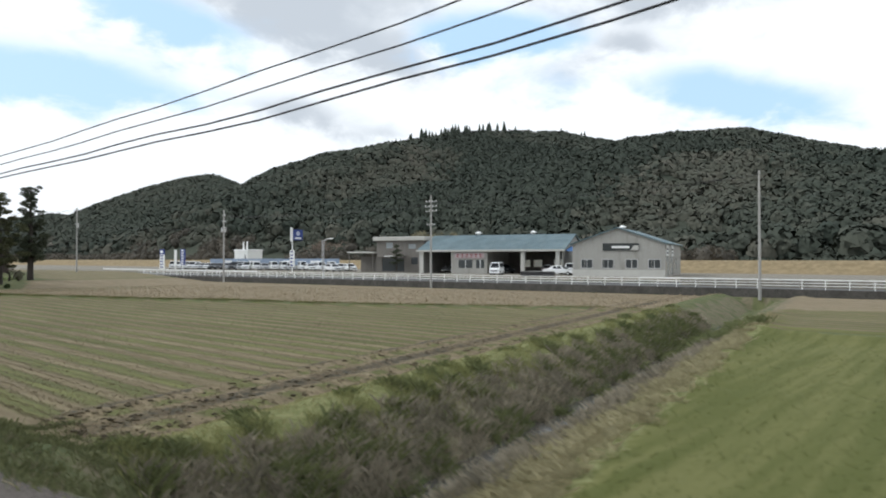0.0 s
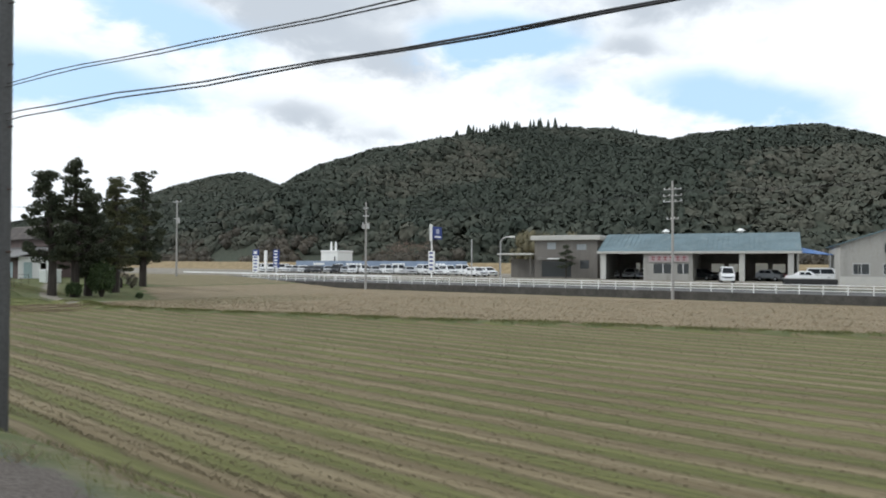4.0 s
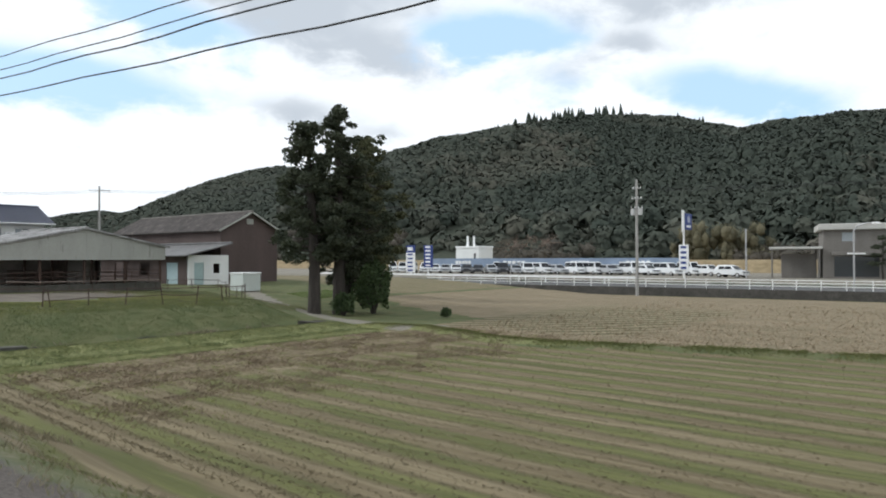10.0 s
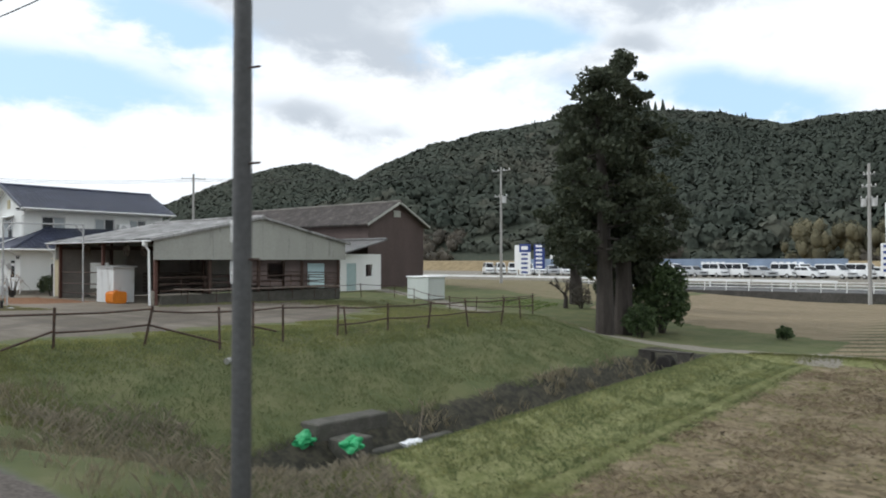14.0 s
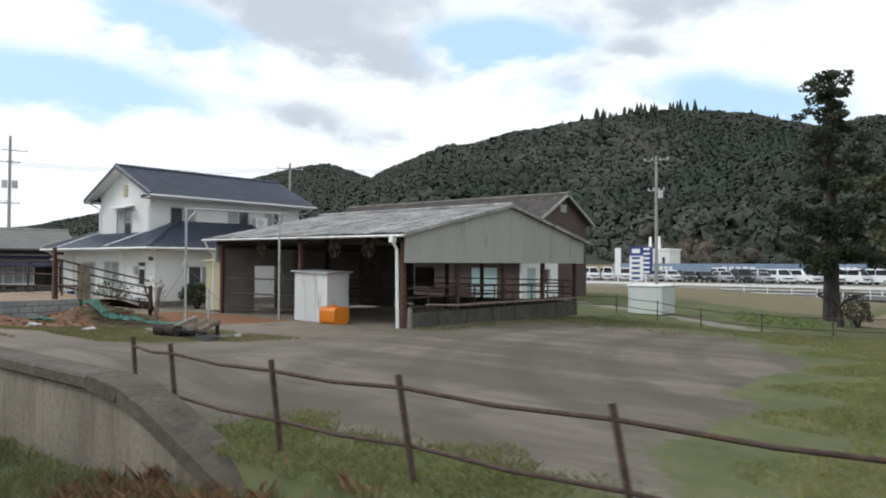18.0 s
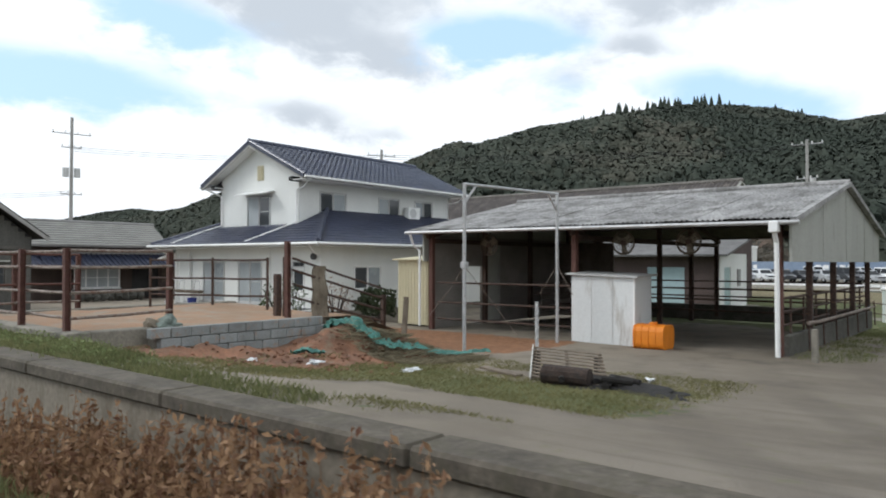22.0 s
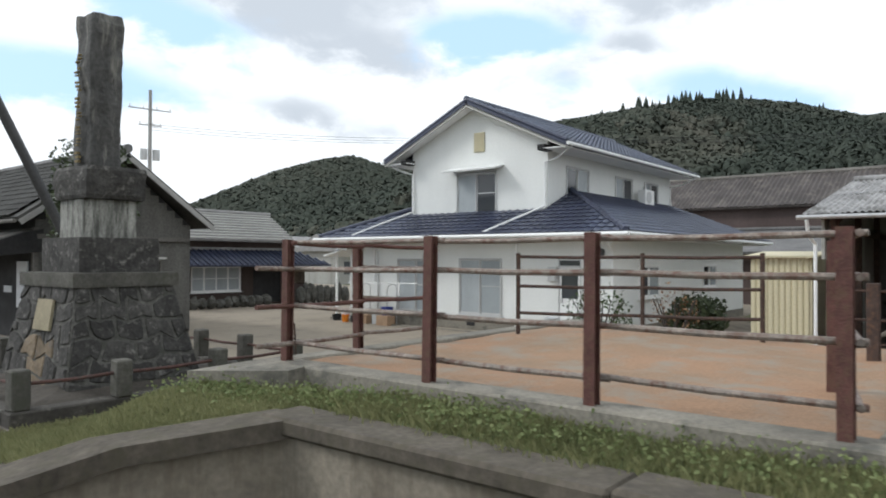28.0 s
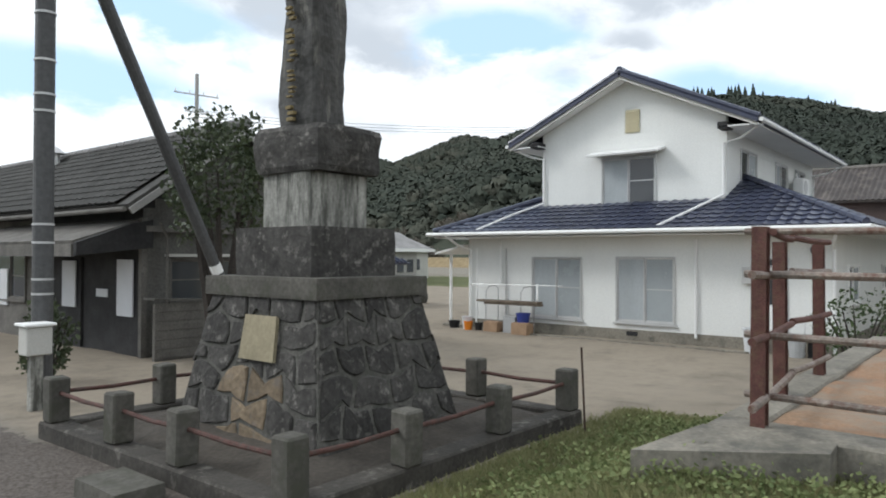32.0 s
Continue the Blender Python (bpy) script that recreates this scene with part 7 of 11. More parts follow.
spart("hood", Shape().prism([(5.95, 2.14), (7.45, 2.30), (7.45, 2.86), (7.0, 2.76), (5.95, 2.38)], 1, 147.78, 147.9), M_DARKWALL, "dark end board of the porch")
spart("porch_fascia", Shape().box((5.93, 147.95, 2.12), (5.99, 154.6, 2.36)), M_BLACKWOOD)
spart("eave_beam", Shape().box((7.3, 147.76, 2.62), (11.4, 147.87, 2.74)), M_BLACKWOOD)
spart("window_rail", Shape().box((7.75, 147.76, 2.12), (10.7, 147.87, 2.18)), M_FASCIA, "pale rail over the gable window")
spart("corner_post", Shape().box((7.24, 147.84, 0.1), (7.36, 147.96, 2.9)), M_BLACKWOOD)
spart("downpipe", Shape().tube([(7.72, 147.72, 0.2), (7.72, 147.72, 2.5), (7.5, 147.6, 2.8)], 0.03, 6), M_BLACKWOOD)
spart("gutter", Shape().tube([(6.66, 147.4, 3.02), (6.66, 172, 2.98)], 0.05, 8), M_BLACKWOOD)
for (y0, y1, z0, z1) in ((148.2, 148.84, 0.9, 2.06), (150.75, 151.4, 0.98, 2.02), (154.6, 155.1, 0.85, 1.78)):
    nb = thing("notice_board", "white notice panel hung on the station front", "notice board", (SX0 - 0.045, (y0 + y1) / 2, z0))
    part("panel", Shape().soft((-0.02, -(y1 - y0) / 2, 0), (0.02, (y1 - y0) / 2, z1 - z0), 0.005), M_NOTICE, nb)
annex = thing("low_boarded_annex", "low boarded annex beside the station gable", "shed", (7.2, 147.25, 0.1))
part("wall", Shape().box((0, 0, 0), (1.8, 0.08, 1.1)), M_BLACKWOOD, annex)
for k in range(6):
    part("clapboard", Shape().box((-0.01, -0.025, 0.05 + k * 0.18), (1.81, 0.0, 0.22 + k * 0.18)), M_BLACKWOOD, annex)
part("top", Shape().slab([(-0.05, -0.08, 1.22), (1.1, -0.08, 1.17), (1.85, 0.34, 1.12), (-0.05, 0.34, 1.22)], 0.04), M_BLACKWOOD, annex)

# ---- brown house with a grey hip roof behind the yard ----
bh = thing("brown_house", "low brown wooden house with grey gable roof and blue lean-to", "house", (19, 157.5, 0.05))
bhi = bh.matrix_basis.inverted()


def hpart(name, sh, mat, label=""):
    ob = part(name, sh, mat, bh, label)
    ob.matrix_parent_inverse = bhi
    return ob


bh_holes = [(16.9, 19.4, 0.67, 1.82), (20.1, 21.8, 0.1, 1.8)]
bh_wall = hpart("wall", pierced(Shape().box((14.5, 159.85, 0), (21.7, 160.0, 2.95)).box((14.5, 156.8, 0), (14.65, 159.85, 2.95)).box((21.55, 156.8, 1.9), (21.7, 159.85, 2.95)), 1, 156.65, 156.8, 14.5, 21.7, 0, 2.95, bh_holes), surface("dark_brown_board", (0.070, 0.050, 0.042), 0.85, vary=0.35, scale=1.2, fine=20, streak=True))
hpart("gable_board", Shape().prism([(156.7, 2.95), (159.95, 2.95), (158.25, 4.1)], 0, 21.55, 21.7), M_BROWN)
hpart("side_wall", Shape().box((21.7, 156.65, 0), (23.15, 156.8, 2.2)).box((23.0, 156.8, 0), (23.15, 160.5, 2.2)), M_BROWN, "boarded side wing")
bh_roof = hpart("roof", Shape().slab([(14.0, 156.15, 2.98), (22.15, 156.15, 2.98), (22.15, 158.25, 4.28), (14.0, 158.25, 4.28)], 0.1).slab([(14.0, 160.35, 2.98), (22.15, 160.35, 2.98), (22.15, 158.25, 4.28), (14.0, 158.25, 4.28)], 0.1), M_TILE_L)
for k in range(10):
    v = (k + 0.3) / 10
    part("batten", Shape().tube([(14.0, 156.15 + 2.1 * v, 3.02 + 1.3 * v), (22.15, 156.15 + 2.1 * v, 3.02 + 1.3 * v)], 0.035, 5), M_FASCIA, bh_roof, "pale tile course")
ridge_caps(bh_roof, (14.0, 158.25, 4.32), (22.2, 158.25, 4.32), 0.10, 0.4, M_TILE_L)
low_roof = hpart("lower_roof", Shape().slab([(14.4, 155.35, 1.86), (23.75, 155.35, 1.86), (22.4, 156.75, 2.56), (14.4, 156.75, 2.56)], 0.08).slab([(23.75, 155.35, 1.86), (23.75, 161.2, 1.86), (22.4, 161.2, 2.56), (22.4, 156.75, 2.56)], 0.08), M_TILE, "blue glazed tile lean-to roof")
for k in range(34):
    x = 14.55 + k * 0.27
    top = min(1.0, (23.75 - x) / 1.35)
    part("tile_roll", Shape().tube([(x, 155.33, 1.90), (x, 155.35 + 1.4 * top, 1.90 + 0.7 * top)], 0.045, 5), M_TILE, low_roof)
hpart("ridge_course", Shape().soft((14.4, 156.6, 2.52), (22.4, 156.72, 2.64), 0.02), M_TILE_L, "pale course where roof meets wall")
window(bh_wall, 1, 156.64, -1, *bh_holes[0], "sliding_window", 4, True, [M_CURTAIN], M_TRIM)
part("entrance_door", Shape().box((20.1, 156.71, 0.1), (21.8, 156.75, 1.8)), M_DARKWALL, bh_wall)
for k in range(9):
    hpart("slat", Shape().soft((21.9 + k * 0.14, 156.58, 0.95), (21.98 + k * 0.14, 156.64, 1.85), 0.006), M_PALLET)
rb_w = thing("stone_edging", "row of dark garden stones before the brown house", "stones", (22.0, 155.6, 0.0))
for k in range(22):
    x = 16.4 + k * 0.4
    if not 20.0 < x < 21.7:
        hh = (0.42 if x > 21.5 else 0.25) * random.uniform(0.85, 1.15)
        part("stone", Shape().lump((x - 22.0, random.uniform(-0.1, 0.1), hh), (0.24, 0.22, hh), 1, 0.25, k), M_MORTAR, rb_w)

# far buildings across the street, seen beside the monument
for (x, y, w, d, h, mat, rm, lab) in ((42.3, 175, 4.4, 5, 2.9, M_WORKWALL, M_TILE_L, "low beige store with a white fascia far behind the house"), (44.5, 182, 12, 8, 3.0, M_FASCIA, M_TILE_L, "pale low house far behind the yard"), (30, 205, 9, 9, 3.2, M_WORKWALL, M_TILE_L, "far low house with a grey roof")):
    fb = thing("far_house", lab, "house", (x, y, gz(x, y)))
    part("wall", Shape().box((0, 0, -0.3), (w, d, h)), mat, fb)
    part("roof", Shape().add([(-0.5, -0.5, h), (w + 0.5, -0.5, h), (w + 0.5, d + 0.5, h), (-0.5, d + 0.5, h), (-0.5, d / 2, h + 1.5), (w + 0.5, d / 2, h + 1.5)], [(0, 1, 5, 4), (2, 3, 4, 5), (1, 2, 5), (3, 0, 4), (3, 2, 1, 0)]), rm, fb)
    part("fascia", Shape().box((-0.52, -0.56, h - 0.25), (w + 0.52, -0.5, h + 0.02)), M_TRIM, fb)
    for k in range(3):
        part("window", Shape().box((w * (0.15 + 0.28 * k), -0.04, 0.9), (w * (0.33 + 0.28 * k), -0.01, 2.0)), M_GLASS, fb)

# ---- concrete wall along the track ----
M_WALL_F = surface("brown_stained_concrete", (0.262, 0.228, 0.178), 0.9, vary=0.35, scale=0.8, fine=14, dirt=(0.120, 0.098, 0.070), dirt_amount=0.42, streak=True, bump=0.35)
M_WALL_C = surface("dark_mossy_coping", (0.118, 0.100, 0.077), 0.95, vary=0.45, scale=2.4, fine=16, dirt=(0.075, 0.066, 0.045), dirt_amount=0.45, bump=0.45)
tw = tagged(new("retaining_wall"), "weathered concrete retaining wall with a broad cap", "wall", kind="structure")
part("wall_face", Shape().box((3.86, 114.2, -0.7), (4.12, 134.16, 0.66)), M_WALL_F, tw)
for k in range(6):
    y = 114.2 + k * 3.35
    part("cap_stone", Shape().soft((3.78, y + 0.006, 0.66), (4.26, min(y + 3.344, 134.2), 0.84 if k < 5 else 0.82), 0.03), M_WALL_C, tw)
# the cap turns back to the track and dips
for xa, ya, za, xb, yb, zb in ((4.0, 134.0, 0.82, 2.69, 134.72, 0.70), (2.69, 134.72, 0.70, 1.2, 135.2, 0.36)):
    part("cap_stone", Shape().slab([(xa, ya - 0.24, za), (xa, ya + 0.24, za), (xb, yb + 0.24, zb), (xb, yb - 0.24, zb)], 0.16), M_WALL_C, tw)
    part("wall_face", Shape().add([(xa, ya - 0.1, -0.7), (xa, ya + 0.1, -0.7), (xb, yb + 0.1, -0.7), (xb, yb - 0.1, -0.7), (xa, ya - 0.1, za - 0.12), (xa, ya + 0.1, za - 0.12), (xb, yb + 0.1, zb - 0.12), (xb, yb - 0.1, zb - 0.12)],
                              [(3, 2, 1, 0), (4, 5, 6, 7), (0, 1, 5, 4), (1, 2, 6, 5), (2, 3, 7, 6), (3, 0, 4, 7)]), M_WALL_F, tw)
ends = ((114.2, 0.84), (113.5, 0.78), (112.9, 0.62), (112.3, 0.40), (111.7, 0.18), (111.0, -0.08))
for (ya, za), (yb, zb) in zip(ends, ends[1:]):
    part("cap_stone", Shape().slab([(3.78, ya, za), (4.26, ya, za), (4.26, yb, zb), (3.78, yb, zb)], 0.17), M_WALL_C, tw)
part("wall_face", Shape().prism([(114.2, -0.7), (114.2, 0.72), (113.5, 0.64), (112.9, 0.46), (112.3, 0.24), (111.7, 0.02), (111.0, -0.24), (111.0, -0.7)], 0, 3.86, 4.12), M_WALL_F, tw)

# ---- sand pen: raised concrete pad, red steel posts, pipe rails ----
PZ = 0.97
pad = thing("pen_pad", "raised concrete pad with a grey block side wall", "concrete pad", (9, 133, 0.6))
pdi = pad.matrix_basis.inverted()
for name, lo, hi, mat in (("edge", (5.12, 129.55, 0.3), (5.5, 136.05, PZ), M_CONC), ("edge", (5.5, 135.72, 0.3), (12.6, 136.05, PZ), M_CONC), ("edge", (5.5, 129.55, 0.3), (6.6, 129.85, PZ), M_CONC)):
    ob = part(name, Shape().soft(lo, hi, 0.02), mat, pad)
    ob.matrix_parent_inverse = pdi
ob = part("ramp_lip", Shape().add([(5.12, 135.2, PZ), (5.12, 136.05, PZ), (4.35, 136.25, PZ - 0.06), (4.9, 135.2, PZ - 0.02), (5.12, 135.2, 0.2), (5.12, 136.05, 0.2), (4.35, 136.25, 0.2), (4.9, 135.2, 0.2)],
                                 [(0, 1, 2, 3), (7, 6, 5, 4), (0, 4, 5, 1), (1, 5, 6, 2), (2, 6, 7, 3), (3, 7, 4, 0)]), M_CONC, pad)
ob.matrix_parent_inverse = pdi
bmesh_block = Shape().soft((0.005, 0.0, 0.005), (0.385, 0.15, 0.185), 0.012).mesh("concrete_block", M_BLOCK)
for j in range(4):
    for i in range(10):
        x = 6.55 + i * 0.39 - (0.195 if j % 2 else 0)
        ob = part("concrete_block", bmesh_block, None, pad, at=pose(x, 129.2 + random.uniform(-0.006, 0.006), 0.22 + j * 0.19, 0, 0, random.uniform(-0.5, 0.5)))
        ob.matrix_parent_inverse = pdi
ob = part("block_core", Shape().box((6.5, 129.34, 0.0), (10.3, 129.6, 0.94)), M_CONC, pad)
ob.matrix_parent_inverse = pdi
# the sand fill: an uneven surface
sx, sy = np.linspace(5.5, 13.4, 60), np.linspace(129.58, 135.75, 48)
SXX, SYY = np.meshgrid(sx, sy)
SZZ = PZ - 0.04 + 0.035 * fbm(SXX, SYY, 1.8, 2.0) + 0.12 * np.exp(-((SXX - 10.6) / 1.6) ** 2 - ((SYY - 133.6) / 1.4) ** 2) - 0.5 * sstep(11.3, 13.4, SXX)
sand_v = np.stack([SXX, SYY, SZZ], -1).reshape(-1, 3).tolist()
si = np.arange(60 * 48).reshape(48, 60)
sand_f = np.stack([si[:-1, :-1], si[:-1, 1:], si[1:, 1:], si[1:, :-1]], -1).reshape(-1, 4).tolist()
M_SAND = surface("orange_sand", (0.325, 0.192, 0.112), 0.95, vary=0.3, scale=0.8, fine=30, tint=(0.25, 0.172, 0.11), dirt=(0.25, 0.212, 0.165), dirt_amount=0.45, bump=0.5)
sand = tagged(part("pen_sand", Shape().add(sand_v, sand_f), M_SAND, smooth=True), "orange sand spread over the pen floor", "sand", kind="stuff")

pen = thing("cattle_pen", "cattle pen of rusty red posts and pipe rails", "fence", (8, 133, PZ))
peni = pen.matrix_basis.inverted()


def hpost(x, y, h=1.40, name="post", mat=None, turn=0.0, z0=PZ):
    """A rolled steel post of H section."""
    sh = Shape().box((-0.05, -0.05, -0.1), (-0.041, 0.05, h)).box((0.041, -0.05, -0.1), (0.05, 0.05, h)).box((-0.041, -0.005, -0.1), (0.041, 0.005, h))
    ob = part(name, sh, mat or M_RUST, pen, at=pose(x, y, z0, random.uniform(-0.6, 0.6), random.uniform(-0.6, 0.6), turn))
    ob.matrix_parent_inverse = peni
    return ob


def prail(a, b, r=0.030, mat=None, name="rail"):
    mid = (Vector(a) + Vector(b)) / 2 + Vector((0, 0, -0.012))
    ob = part(name, Shape().tube([a, mid, b], r, 8), mat or M_PIPE, pen)
    ob.matrix_parent_inverse = peni
    return ob


front = [(5.30, 130.0), (5.27, 131.82), (5.24, 133.52), (5.30, 135.72)]
for x, y in front:
    hpost(x, y)
RZ = (1.36, 1.07, 0.64, 0.21)
for (xa, ya), (xb, yb) in zip(front, front[1:]):
    for k, z in enumerate(RZ):
        prail((xa + 0.085, ya - 0.12, PZ + z), (xb + 0.085, yb + 0.12, PZ + z + random.uniform(-0.02, 0.02)), 0.027 if k else 0.024, M_PIPE)
north = [(5.30, 135.72), (6.62, 135.9), (8.05, 135.88)]
for x, y in north[1:]:
    hpost(x, y, 1.32)
for (xa, ya), (xb, yb) in zip(north, north[1:]):
    for k, z in enumerate(RZ):
        prail((xa - (0.5 if xa < 5.5 and k else 0.0), ya - 0.09, PZ + z), (xb, yb - 0.09, PZ + z - 0.02), 0.028, M_PIPE if k % 2 else M_RUST)
side = [(5.33, 130.0), (7.42, 130.46)]
hpost(7.42, 130.46, 1.36)
for z in RZ:
    prail((5.33, 129.92, PZ + z), (7.42, 130.38, PZ + z + 0.02), 0.028)
back = [(8.05, 135.88), (9.7, 135.4), (10.4, 133.6), (10.9, 132.0), (10.0, 130.2)]
for x, y in back[1:]:
    ob = part("thin_post", Shape().tube([(0, 0, -0.2), (0, 0, 1.28)], 0.035, 8), M_RUST_D, pen, at=pose(x, y, PZ))
    ob.matrix_parent_inverse = peni
for (xa, ya), (xb, yb) in zip(back[1:], back[2:4]):
    for z in (1.22, 0.75, 0.32):
        prail((xa, ya, PZ + z), (xb, yb, PZ + z), 0.026, M_RUST_D)
hpost(9.75, 129.75, 1.62)
ob = part("gate_post", Shape().soft((-0.07, -0.07, -0.3), (0.07, 0.07, 0.9), 0.01), M_RUST_D, pen, at=pose(10.05, 130.5, PZ))
ob.matrix_parent_inverse = peni
for k, z in enumerate((1.25, 1.0, 0.7, 0.42)):
    prail((9.8, 129.65, PZ + z), (13.2, 130.3, PZ + z - 0.75), 0.028, M_RUST_D, "gate_rail")
hpost(13.25, 130.3, 1.2, "thin_post", M_RUST_D, z0=0.1)
ob = part("wooden_stake", Shape().tube([(12.85, 129.25, 0.05), (12.95, 129.28, 0.6), (13.06, 129.33, 1.28)], 0.075, 8, 0.065), M_PALLET, pen)
ob.matrix_parent_inverse = peni

# hessian sheet hung over the gate rails
sheet = thing("hessian_sheet", "ragged hessian sheet hung over the pen gate", "cloth", (10.55, 129.75, PZ - 0.3))
cv, cf = [], []
for j in range(12):
    for i in range(9):
        u = i / 8
        cv.append((u * 0.42 - 0.1, 0.05 * math.sin(u * 14 + j * 0.3) + 0.03 * math.sin(j), 1.38 - j * 0.118 + 0.05 * math.sin(i * 1.7) * (j == 11)))
for j in range(11):
    for i in range(8):
        a = j * 9 + i
        cf.append((a, a + 1, a + 10, a + 9))
front_n = len(cv)
part("cloth", Shape().add(cv + [(x, y + 0.012, z) for x, y, z in cv], cf + [tuple(i + front_n for i in f[::-1]) for f in cf]), M_CLOTH, sheet, smooth=True)

# ---- heap of red soil, tarp, sack ----
hx, hy = np.linspace(5.7, 13.2, 64), np.linspace(124.9, 130.2, 46)
HXX, HYY = np.meshgrid(hx, hy)
heap_h = 0.66 * np.exp(-((HXX - 10.35) / 0.95) ** 2 - ((HYY - 128.75) / 0.8) ** 2) + 0.34 * np.exp(-((HXX - 11.1) / 0.9) ** 2 - ((HYY - 127.9) / 0.8) ** 2)
heap_h = heap_h + 0.24 * np.exp(-((HXX - 7.6) / 1.7) ** 2 - ((HYY - 128.9) / 0.6) ** 2) + 0.16 * np.exp(-((HXX - 8.4) / 1.8) ** 2 - ((HYY - 127.4) / 0.8) ** 2)
heap_h = heap_h * (1 + 0.35 * fbm(HXX, HYY, 4.0, 3.0)) + 0.06 * fbm(HXX, HYY, 7.0, 1.0)
HZZ = ground_z(HXX, HYY) - 0.06 + heap_h
heap_v = np.stack([HXX, HYY, HZZ], -1).reshape(-1, 3).tolist()
hi_ = np.arange(64 * 46).reshape(46, 64)
heap_f = np.stack([hi_[:-1, :-1], hi_[:-1, 1:], hi_[1:, 1:], hi_[1:, :-1]], -1).reshape(-1, 4).tolist()
M_SOIL = surface("red_brown_soil", (0.260, 0.125, 0.070), 0.97, vary=0.45, scale=1.6, fine=18, tint=(0.125, 0.068, 0.044), dirt=(0.17, 0.145, 0.10), dirt_amount=0.25, bump=0.9)
heap = tagged(part("soil_mound", Shape().add(heap_v, heap_f), M_SOIL, smooth=True), "heap of red-brown soil against the pen wall", "soil heap")


def heap_z(x, y):
    if not (hx[0] <= x <= hx[-1] and hy[0] <= y <= hy[-1]):
        return gz(x, y)
    i, j = int(np.clip(np.searchsorted(hx, x), 0, 63)), int(np.clip(np.searchsorted(hy, y), 0, 45))
    return max(float(HZZ[j, i]), gz(x, y))


clod_r = random.Random(8)
crumbs = Shape()
for k in range(420):
    x, y = clod_r.gauss(9.0, 1.4), clod_r.gauss(127.6, 0.7)
    if 6.2 < x < 12 and 125.2 < y < 129.1:
        q = clod_r.uniform(0.012, 0.04)
        crumbs.lump((x, y, heap_z(x, y) + q * 0.3), (q * 1.3, q, q * 0.8), 0, 0.5, k)
tagged(part("soil_crumbs", crumbs, M_SOIL), "loose clods of soil strewn over the heap", "soil", kind="stuff")


def drape(name, label, path, width, mat, seed):
    """A crumpled strip of sheeting laid along a path on the ground."""
    rnd = random.Random(seed)
    v, f, n = [], [], 7
    pts = []
    for (xa, ya), (xb, yb) in zip(path, path[1:]):
        for k in range(8):
            pts.append((xa + (xb - xa) * k / 8, ya + (yb - ya) * k / 8))
    for i, (x, y) in enumerate(pts):
        a, b = pts[max(i - 1, 0)], pts[min(i + 1, len(pts) - 1)]
        d = Vector((b[0] - a[0], b[1] - a[1], 0)).normalized()
        s = Vector((-d.y, d.x, 0))
        wide = width * rnd.uniform(0.6, 1.2)
        for k in range(n):
            p = Vector((x, y, 0)) + s * (k / (n - 1) - 0.5) * wide
            v.append((p.x, p.y, heap_z(p.x, p.y) + 0.07 + rnd.uniform(0, 0.09) * (1 if 0 < k < n - 1 else 0.3)))
    for i in range(len(pts) - 1):
        for k in range(n - 1):
            a = i * n + k
            f.append((a, a + 1, a + n + 1, a + n))
    return tagged(part(name, Shape().add(v, f), mat, smooth=False), label, "tarpaulin")


drape("tarpaulin", "crumpled green tarpaulin strip trailing over the soil heap", [(10.75, 129.5), (10.35, 129.05), (10.3, 128.5), (10.3, 127.9), (10.5, 127.5), (11.0, 127.25), (12.0, 126.85), (12.8, 126.6)], 0.28, M_TARP, 1)
drape("tarpaulin", "torn green tarpaulin hung by the end of the block wall", [(10.4, 129.3), (10.3, 129.05), (10.15, 128.75)], 0.26, M_TARP, 5)
drape("tarpaulin", "scrap of green tarpaulin on the soil", [(8.4, 127.95), (8.65, 127.7), (8.95, 127.6)], 0.26, M_TARP, 2)
sack = thing("sack", "crumpled grey-green sack on the pad corner", "sack", (6.9, 129.6, PZ - 0.12))
part("bag", Shape().lump((0, 0, 0.12), (0.24, 0.2, 0.16), 2, 0.35, 2), M_SACK, sack)
part("fold", Shape().lump((-0.22, 0.1, 0.12), (0.18, 0.13, 0.13), 2, 0.4, 6), M_CLOTH, sack)
for k, (x, y) in enumerate(((7.2, 127.5), (7.99, 126.83), (8.87, 125.44), (2.95, 128.4), (11.5, 122.4))):
    lit = thing("litter", "scrap of white plastic litter on the grass", "litter", (x, y, heap_z(x, y) + 0.02), random.uniform(0, 180), group="litter")
    part("scrap", Shape().lump((0, 0, 0.02), (0.12, 0.05, 0.03), 2, 0.9, k + 3), M_PAPER, lit)

# ---- pipe fence along the yard ----
yf = thing("yard_fence", "rusty pipe fence along the grass bank", "fence", (10, 106, 0.2))
yfi = yf.matrix_basis.inverted()


